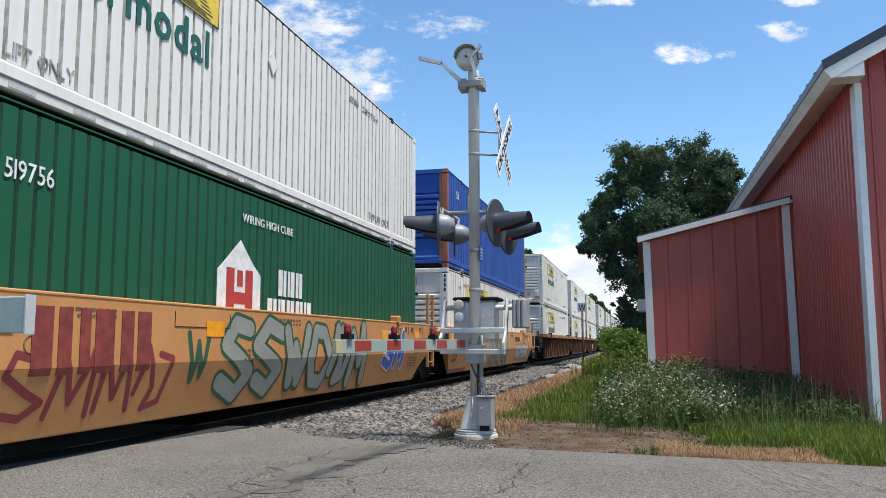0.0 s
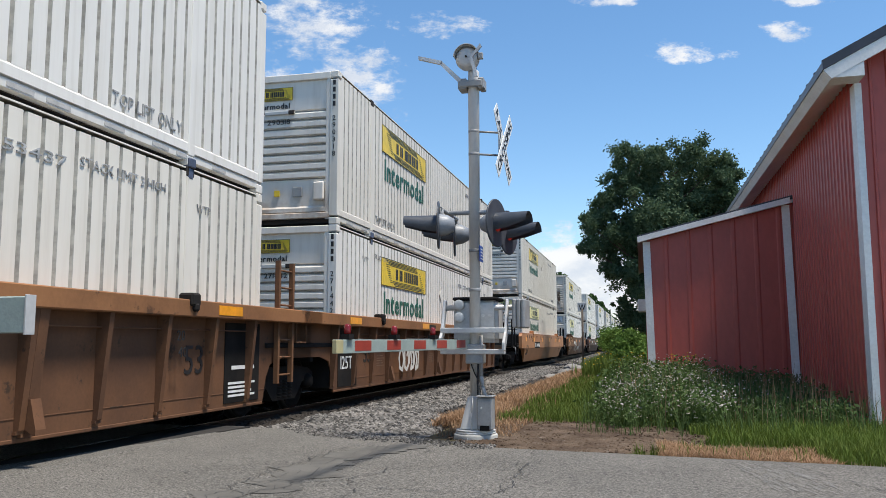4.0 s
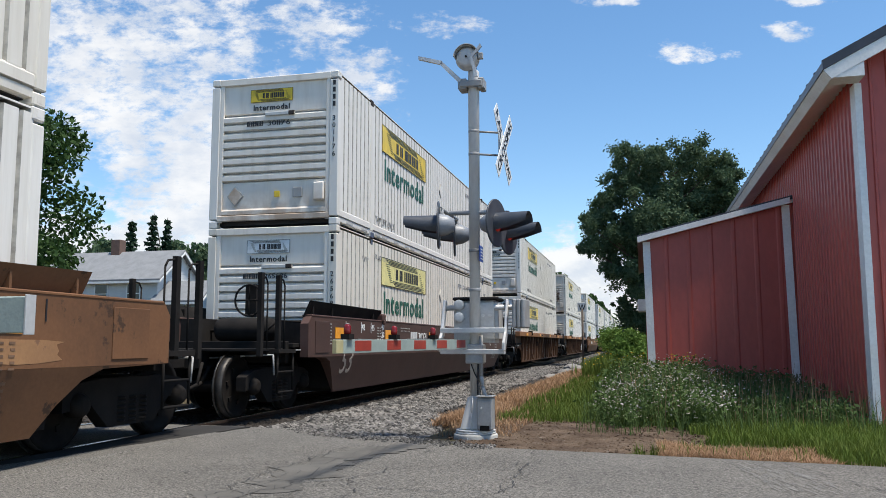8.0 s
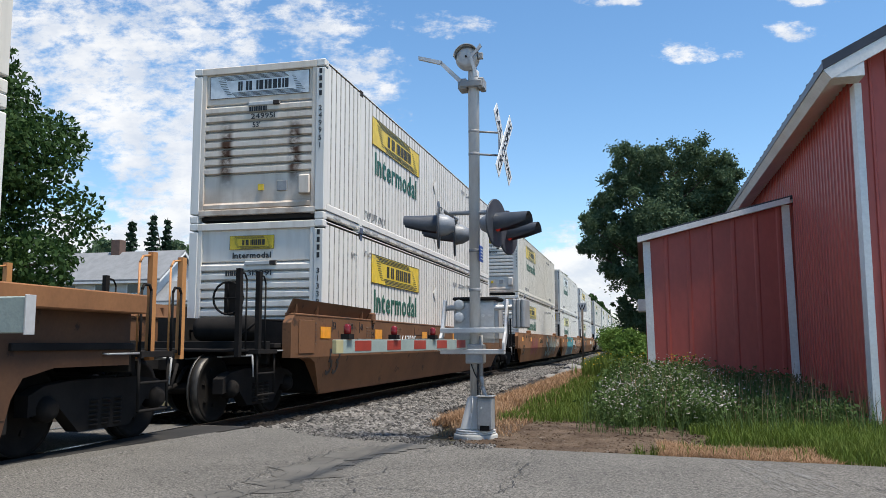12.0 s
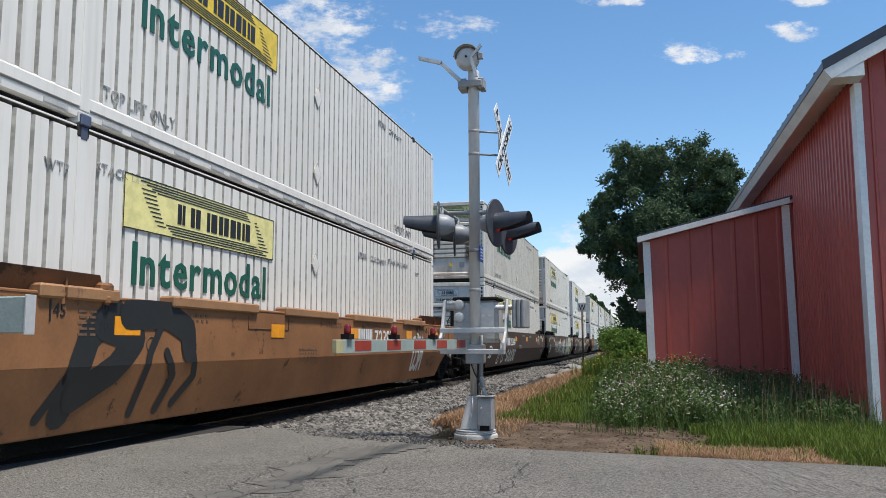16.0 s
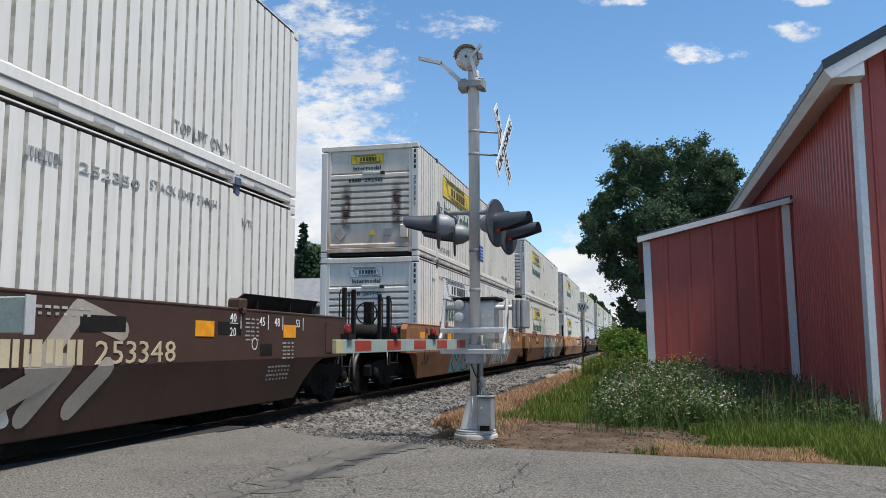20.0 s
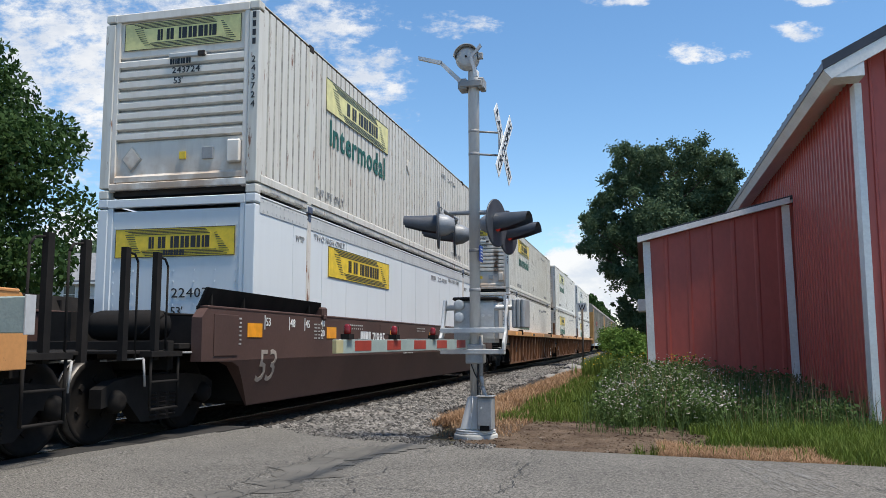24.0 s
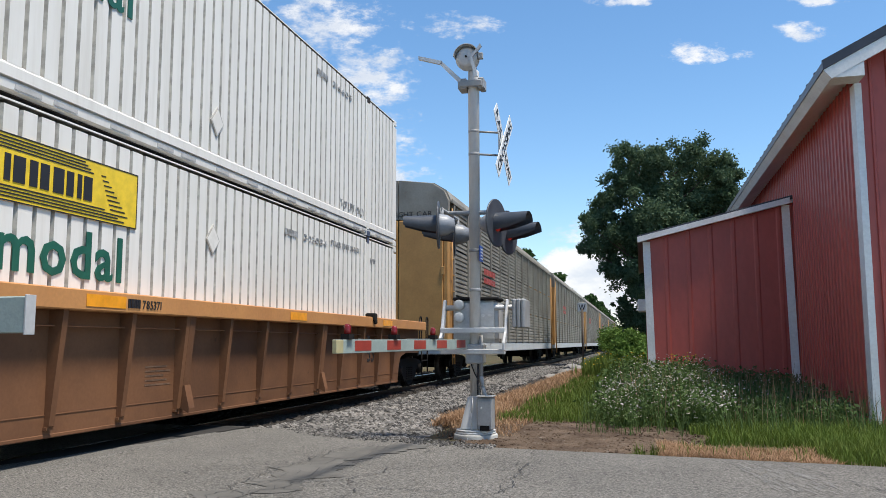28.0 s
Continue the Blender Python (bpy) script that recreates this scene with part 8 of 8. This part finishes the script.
def growth():
    rng = random.Random(21)
    def green(x, y):
        if in_barn(x, y) or y < road_edge(x) + 0.10 or bare(x, y) or x < -2.25 + 0.3 * noise.noise((x, y * .7, 3)):
            return 0
        if y < 12.6 and x < -0.1:
            return 0.04
        if x < -0.2:
            return 0.75
        if y < 10.1 and x < 1.8 and x > 0.2:
            return 0.10
        return 1 if y < 16 else 0.6
    blades("grass", scatter(rng, 42000, -2.2, 6.5, 8.4, 16.0, green), GRASS, "green uncut grass at the roadside", 1, 0.05, 0.17, 0.005, 0.8)
    blades("grass", scatter(rng, 14000, 0.4, 6.5, 9.1, 11.6, lambda x, y: green(x, y) * (0.3 if x < 1.6 else 1)), GRASS, "green uncut grass at the roadside", 2, 0.06, 0.19, 0.005, 0.9)
    blades("grass", scatter(rng, 20000, -2.5, 1.0, 16, 31, lambda x, y: 0 if in_barn(x, y) else (1 if x > -2.15 + 0.4 * noise.noise((y * .4, 0, 0)) else 0.03)), GRASS, "short green grass along the railway", 13, 0.06, 0.26, 0.008, 0.6)
    blades("grass", scatter(rng, 22000, -2.5, 1.0, 29, 62, lambda x, y: 0 if in_barn(x, y) else (1 if x > -2.05 + 0.4 * noise.noise((y * .4, 0, 0)) else 0.03)), GRASS, "tall green grass along the railway", 3, 0.25, 0.85, 0.014, 0.35)
    blades("dry_grass", scatter(rng, 9000, 0.15, 3.2, 8.4, 10.3, lambda x, y: 1 if road_edge(x) - 0.02 < y < road_edge(x) + 0.95 + 0.4 * noise.noise((x * 2, 0, 0)) and x < 1.75 + 0.3 * noise.noise((y * 5, 0, 0)) else 0), DRY, "dry straw-coloured grass at the road edge", 4, 0.03, 0.10, 0.004, 1.8, "dry grass")
    blades("dry_grass", scatter(rng, 30000, -3.9, -1.6, 16, 46, lambda x, y: (1 if abs(x + 2.95 - 0.25 * noise.noise((y * .5, 1, 0))) < 0.75 else 0.06) * (1.0 if y < 20 else 0.7)), DRY, "dry brown grass along the ballast", 5, 0.05, 0.26, 0.009, 1.0, "dry grass")
    blades("dry_grass", scatter(rng, 26000, -3.9, -1.7, 11.9, 19, lambda x, y: 1 if -3.05 + 0.35 * noise.noise((y, 2, 0)) - min(0.6, (y - 12) * 0.2) < x < -2.25 + 0.35 * noise.noise((x * 2, y * .9, 5)) else 0.02), DRY, "dry brown grass along the ballast", 15, 0.03, 0.17, 0.006, 1.2, "dry grass")
    blades("dry_grass", scatter(rng, 1500, -2.6, -1.6, 10.3, 12.5, lambda x, y: 0 if (x - MX) ** 2 + (y - MY) ** 2 < 0.08 else .6), DRY, "dry brown grass at the foot of the signal", 6, 0.03, 0.12, 0.006, 1.2, "dry grass")
    blades("tall_weeds", scatter(rng, 700, -0.5, 3.1, 12.0, 18.6, lambda x, y: 0 if in_barn(x, y) else 1), DRY, "thin dry seed stalks among the weeds", 7, 0.5, 0.95, 0.004, 0.25, "weeds")
    blades("grass", scatter(rng, 2600, -0.9, 3.6, 10.6, 17.5, lambda x, y: 0 if in_barn(x, y) or y < 10.8 + 0.1 * x else 0.7), WEED, "long green grass among the weeds", 17, 0.2, 0.6, 0.004, 1.0)
    # leafy weeds with pale flowers by the lean-to
    leaf_pts, flower, dark = [], [], []
    for _ in range(2300):
        x, y = rng.uniform(-0.55, 3.0), rng.uniform(11.2, 18.4)
        if in_barn(x, y) or y < 11.9 + 0.45 * max(0, min(x, 1.8)) + 0.9 * noise.noise((x * 1.7, 0.3, 0)):
            continue
        wide = 1 if x < 2.0 else 0.5
        if rng.random() > wide:
            continue
        h = (0.34 + 0.055 * (y - 11)) * rng.uniform(0.55, 1.35) * (1.0 if x < 1.2 else 0.75)
        z0 = lie(x, y)
        for k in range(36):
            t = rng.random() ** 0.7
            leaf_pts.append((x + rng.gauss(0, 0.13), y + rng.gauss(0, 0.13), z0 + h * t))
        for k in range(13):
            if rng.random() < (0.75 if x < 1.3 else 0.2) * max(0, 0.55 + 1.5 * noise.noise((x * 1.1, y * 0.7, 4))):
                flower.append((x + rng.gauss(0, 0.13), y + rng.gauss(0, 0.13), z0 + h * rng.uniform(0.7, 1.06)))
    w = part("weeds", leaves_mesh("weeds", leaf_pts, 0.034, WEED, rng), None)
    tagged(w, "thick leafy weeds with pale flowers beside the lean-to", "weeds", kind="stuff")
    fl = part("wildflowers", leaves_mesh("wildflowers", flower, 0.0155, BLOOM, rng, 0.6), None)
    tagged(fl, "small pale wildflowers on the weeds", "flowers", kind="stuff")
    yel = [(rng.uniform(-1.7, 0.1), rng.uniform(24, 44), rng.uniform(0.35, 0.8)) for _ in range(160)] + [(0.9 + rng.gauss(0, .25), 17.9 + rng.gauss(0, .2), 0.78 + rng.gauss(0, .06)) for _ in range(26)]
    tagged(part("wildflowers", leaves_mesh("wildflowers", yel, 0.03, YELLOW_BLOOM, rng, 0.6), None), "small yellow wildflowers in the grass", "flowers", kind="stuff")


def bush(x, y, r, h, seed, count, material, leaf=0.07):
    rng = random.Random(seed)
    root = thing("bush", pose(x, y, lie(x, y)), "leafy green bush beside the railway", "bush")
    bm = bmesh.new()
    cs = []
    for k in range(12):
        a = rng.uniform(0, 6.28)
        q = r * rng.random() ** 0.6 * 0.75
        c = Vector((q * math.cos(a), q * math.sin(a), h * rng.uniform(0.25, 0.8)))
        cs.append(c)
        limb(bm, (0, 0, 0), c, 0.03, 0.008, rng, 3)
    part("stems", bm, BARK, root)
    pts = []
    for c in cs:
        for _ in range(count // 12):
            d = Vector((rng.gauss(0, 1), rng.gauss(0, 1), rng.gauss(0, 1))).normalized() * r * 0.42 * rng.uniform(0.4, 1.05)
            pts.append(c + Vector((d.x, d.y, max(-c.z, d.z * 0.8))))
    part("foliage", leaves_mesh("foliage", pts, leaf, material, rng), None, root)


def whistle_post():
    root = thing("whistle_post", pose(-2.75, 40.3, -0.25), "thin post with a white W sign", "sign post")
    part("post", pipe(bmesh.new(), [(0, 0, 0), (0, 0, 3.0)], 0.05, 8), BARK, root)
    pl = part("sign_plate", rbox(-0.22, 0.22, -0.02, 0.0, 2.85, 3.29, 0.01), GREY_END, root, "square white plate")
    end_text(pl, "W", -0.17, -0.024, 2.93, 0.40, INK, 0.34, bold=0.01)


# ---- houses and trees behind the train ----
SHINGLE = surface("grey roof shingles", (0.24, 0.245, 0.25), (0.19, 0.195, 0.20), 1.5, 14, 0.9, relief=0.5)
CLAP = surface("white clapboard", (0.66, 0.66, 0.64), (0.58, 0.58, 0.57), 1, 20, 0.6)
CLAP_BLUE = surface("pale blue-grey clapboard", (0.38, 0.43, 0.47), (0.33, 0.38, 0.42), 1, 20, 0.6)
PANE = plain("dark window glass", (0.03, 0.035, 0.045), 0.08)
BRICK = surface("brown chimney brick", (0.17, 0.10, 0.075), (0.12, 0.075, 0.06), 4, 30, 0.9)


def house(x0, x1, y0, y1, z0, eave, ridge, wall, label, windows=(), side_windows=(), chimney=None):
    """Long side faces -y, gables face x. Ridge along x."""
    root = thing("house", pose(0, 0, 0), label, "house")
    ym = (y0 + y1) / 2
    bm = bmesh.new()
    prism(bm, [(y0, z0), (y1, z0), (y1, eave), (ym, ridge - 0.1), (y0, eave)], "x", x0, x1)
    part("wall", bm, wall, root)
    n = int((eave - z0) / 0.3)
    bm = bmesh.new()
    for k in range(n):
        box(bm, x0, x1, y0 - 0.025, y0 - 0.002, z0 + 0.3 * k, z0 + 0.3 * k + 0.27)
    sd = part("siding", bm, wall, root, "horizontal clapboards")
    sd["kind"] = "stuff"
    bm = bmesh.new()
    for k in range(int((ridge - z0) / 0.3) - 1):
        z = z0 + 0.3 * k
        inset = max(0.0, (z + 0.3 - eave) / (ridge - eave)) * (ym - y0)
        if ym - y0 - inset > 0.1:
            box(bm, x1 + 0.002, x1 + 0.025, y0 + inset, y1 - inset, z, z + 0.27)
    part("siding", bm, wall, root, "horizontal clapboards")["kind"] = "stuff"
    sl = (ridge - eave) / (ym - y0)
    for s in (-1, 1):
        ye = ym + s * (ym - y0 + 0.45)
        bm = bmesh.new()
        ze = eave - 0.45 * sl
        prism(bm, [(ye, ze), (ye, ze + 0.14), (ym, ridge + 0.14), (ym, ridge)], "x", x0 - 0.4, x1 + 0.45)
        part("roof", bm, SHINGLE, root, "grey shingled roof slope")
        bm = bmesh.new()
        prism(bm, [(ye, ze - 0.16), (ye, ze), (ym, ridge), (ym, ridge - 0.2)], "x", x1 + 0.40, x1 + 0.47)
        part("rake_board", bm, BARN_WHITE, root)
    part("eave_board", boxes((x0 - 0.4, x1 + 0.4, y0 - 0.46, y0 - 0.42, eave - 0.45 * sl - 0.16, eave - 0.45 * sl)), BARN_WHITE, root)
    for cx, cz, w, h in windows:
        wd = part("window", boxes((cx - w / 2 - 0.1, cx + w / 2 + 0.1, y0 - 0.06, y0 - 0.03, cz - h / 2 - 0.1, cz + h / 2 + 0.1)), BARN_WHITE, root)
        part("pane", boxes((cx - w / 2, cx + w / 2, y0 - 0.075, y0 - 0.06, cz - h / 2, cz - 0.03), (cx - w / 2, cx + w / 2, y0 - 0.075, y0 - 0.06, cz + 0.03, cz + h / 2)), PANE, wd)
    for cy, cz, w, h in side_windows:
        wd = part("window", boxes((x1 + 0.03, x1 + 0.06, cy - w / 2 - 0.1, cy + w / 2 + 0.1, cz - h / 2 - 0.1, cz + h / 2 + 0.1)), BARN_WHITE, root)
        part("pane", boxes((x1 + 0.06, x1 + 0.075, cy - w / 2, cy + w / 2, cz - h / 2, cz + h / 2)), PANE, wd)
    if chimney:
        part("chimney", rbox(chimney - 0.4, chimney + 0.4, ym - 0.4, ym + 0.4, ridge - 0.5, ridge + 1.1, 0.02), BRICK, root, "brown brick chimney")
    return root


def beyond_the_train():
    house(-46, -35.4, 55, 61, -1.2, 6.15, 8.35, CLAP, "white clapboard house with a grey shingled roof", windows=((-37.4, 4.9, 1.0, 1.4), (-40.2, 4.9, 1.0, 1.4), (-43.0, 4.9, 1.0, 1.4)), side_windows=((58.0, 4.6, 1.0, 1.4),), chimney=-41.0)
    house(-35.2, -31.8, 54.8, 58.0, -1.2, 4.5, 5.75, CLAP_BLUE, "small pale blue-grey annex with a grey roof", windows=((-33.5, 3.8, 1.3, 1.1),))
    house(-36.6, -30.4, 62, 68, -1.2, 3.9, 6.0, CLAP, "low shed with a weathered grey roof", windows=((-32, 2.6, 1.0, 1.1),))
    house(-33.0, -25.5, 70, 77, -1.2, 5.0, 7.2, CLAP_BLUE, "pale blue-grey house with a grey shingled roof", windows=((-28.7, 3.7, 1.1, 1.5), (-31.2, 3.7, 1.1, 1.5)))
    tree(-30.0, 28, -0.8, 16.2, 7.1, 31, 105000, 0.135, LEAF, 0.42, 0.10, blobs=64)
    tree(-38, 23, -0.8, 14.5, 6.0, 32, 16000, 0.22, LEAF, 0.4, 0.12, blobs=36)
    for k, (x, y, h, s) in enumerate(((-61, 84, 14.2, 5.0), (-66, 84, 13.5, 5.2), (-53, 86, 14.2, 4.6), (-48.8, 85, 13.4, 4.6), (-44.5, 85, 13.4, 4.4), (-40.5, 86, 11.5, 4.4), (-35, 83, 13.6, 3.6), (-64, 60, 13, 5.5))):
        tree(x, y, -1.2, h, s, 40 + k, 6500, 0.36, LEAF_DARK, 0.3, 0.1, "leafy tree behind the houses", 26)
    for k, (x, y, h, s) in enumerate(((-53.6, 78, 15.8, 2.8), (-51.6, 79, 16.6, 2.2), (-50.5, 80, 16.2, 1.9), (-34.4, 80, 15.2, 2.2))):
        fir(x, y, -1.2, h, s, 60 + k)
    for k, (x, y, h, s) in enumerate(((-15.2, 108, 14.4, 4.5), (-14.2, 140, 13.6, 4.6), (-15.5, 165, 13.0, 5), (-12.5, 205, 13.5, 5.5), (-11.5, 235, 13.5, 6), (-13, 265, 13, 6), (-2.0, 255, 10.5, 5), (4, 250, 12, 6))):
        tree(x, y, -0.8, h, s, 70 + k, 4200, 0.5, LEAF, 0.3, 0.08, "leafy tree beside the far track", 22)
    for k, (x, y, r, h) in enumerate(((-24.5, 30, 1.8, 2.2), (-27, 33, 1.9, 2.4), (-20.5, 36, 1.6, 1.8), (-31, 46, 2.0, 2.6), (-28, 48, 2.0, 2.6), (-33.5, 50, 2.0, 2.8), (-25, 52, 1.8, 2.2))):
        bush(x, y, r, h + 0.6, 80 + k, 2600, LEAF, 0.16)


def near_trees():
    lobed_tree(1.6, 45.5, -0.3, LOBES, 90, 190000, 0.078, LEAF_DARK, "tall dense dark green tree behind the barn")
    tree(3.4, 50.5, -0.3, 10.2, 2.6, 91, 14000, 0.17, LEAF_DARK, 0.3, 0.10, "dark green tree behind the barn", 30)
    for k, (x, y, r, h) in enumerate(((-0.55, 40, 1.1, 2.0), (-0.25, 35, 0.9, 1.5), (-1.2, 52, 1.4, 2.4), (-2.0, 68, 1.8, 2.6), (-2.6, 90, 2.2, 3.0), (0.6, 42, 1.2, 2.4), (-3.0, 120, 3, 4.5))):
        bush(x, y, r, h, 95 + k, 5200, LEAF_LIGHT, 0.08)


ballast()
boulders()
dirt_patch()
growth()
whistle_post()
near_trees()
beyond_the_train()


def spin(w, s):
    """Turns one axle about its own line; the others of its kind share the keys."""
    step = SPEED / FPS / WHEEL_R
    walk(w, [(k / FPS, Matrix.Translation((0, AXLE * s, WHEEL_R)) @ Matrix.Rotation(step * k, 4, "X")) for k in range(28 * FPS + 1)])


def motions():
    for ob, s, z in MOVING:
        walk(ob, [(t, pose(TRACK_X, s - SPEED * t, z)) for t in (0, 7, 14, 21, 28)])
    for s in (-1, 1):
        first = WHEELSETS[s][0]
        spin(first, s)
        for w in WHEELSETS[s][1:]:
            w.rotation_mode = "QUATERNION"
            w.animation_data_create()
            w.animation_data.action = first.animation_data.action
            w.animation_data.action_slot = first.animation_data.action_slot
    drift = 30 * CLOUD_D / 1450.3
    walk(CLOUDS, [(t, EYE @ pose(drift * (t / 28 - 0.5), 0, -CLOUD_D)) for t in (0, 14, 28)])


motions()
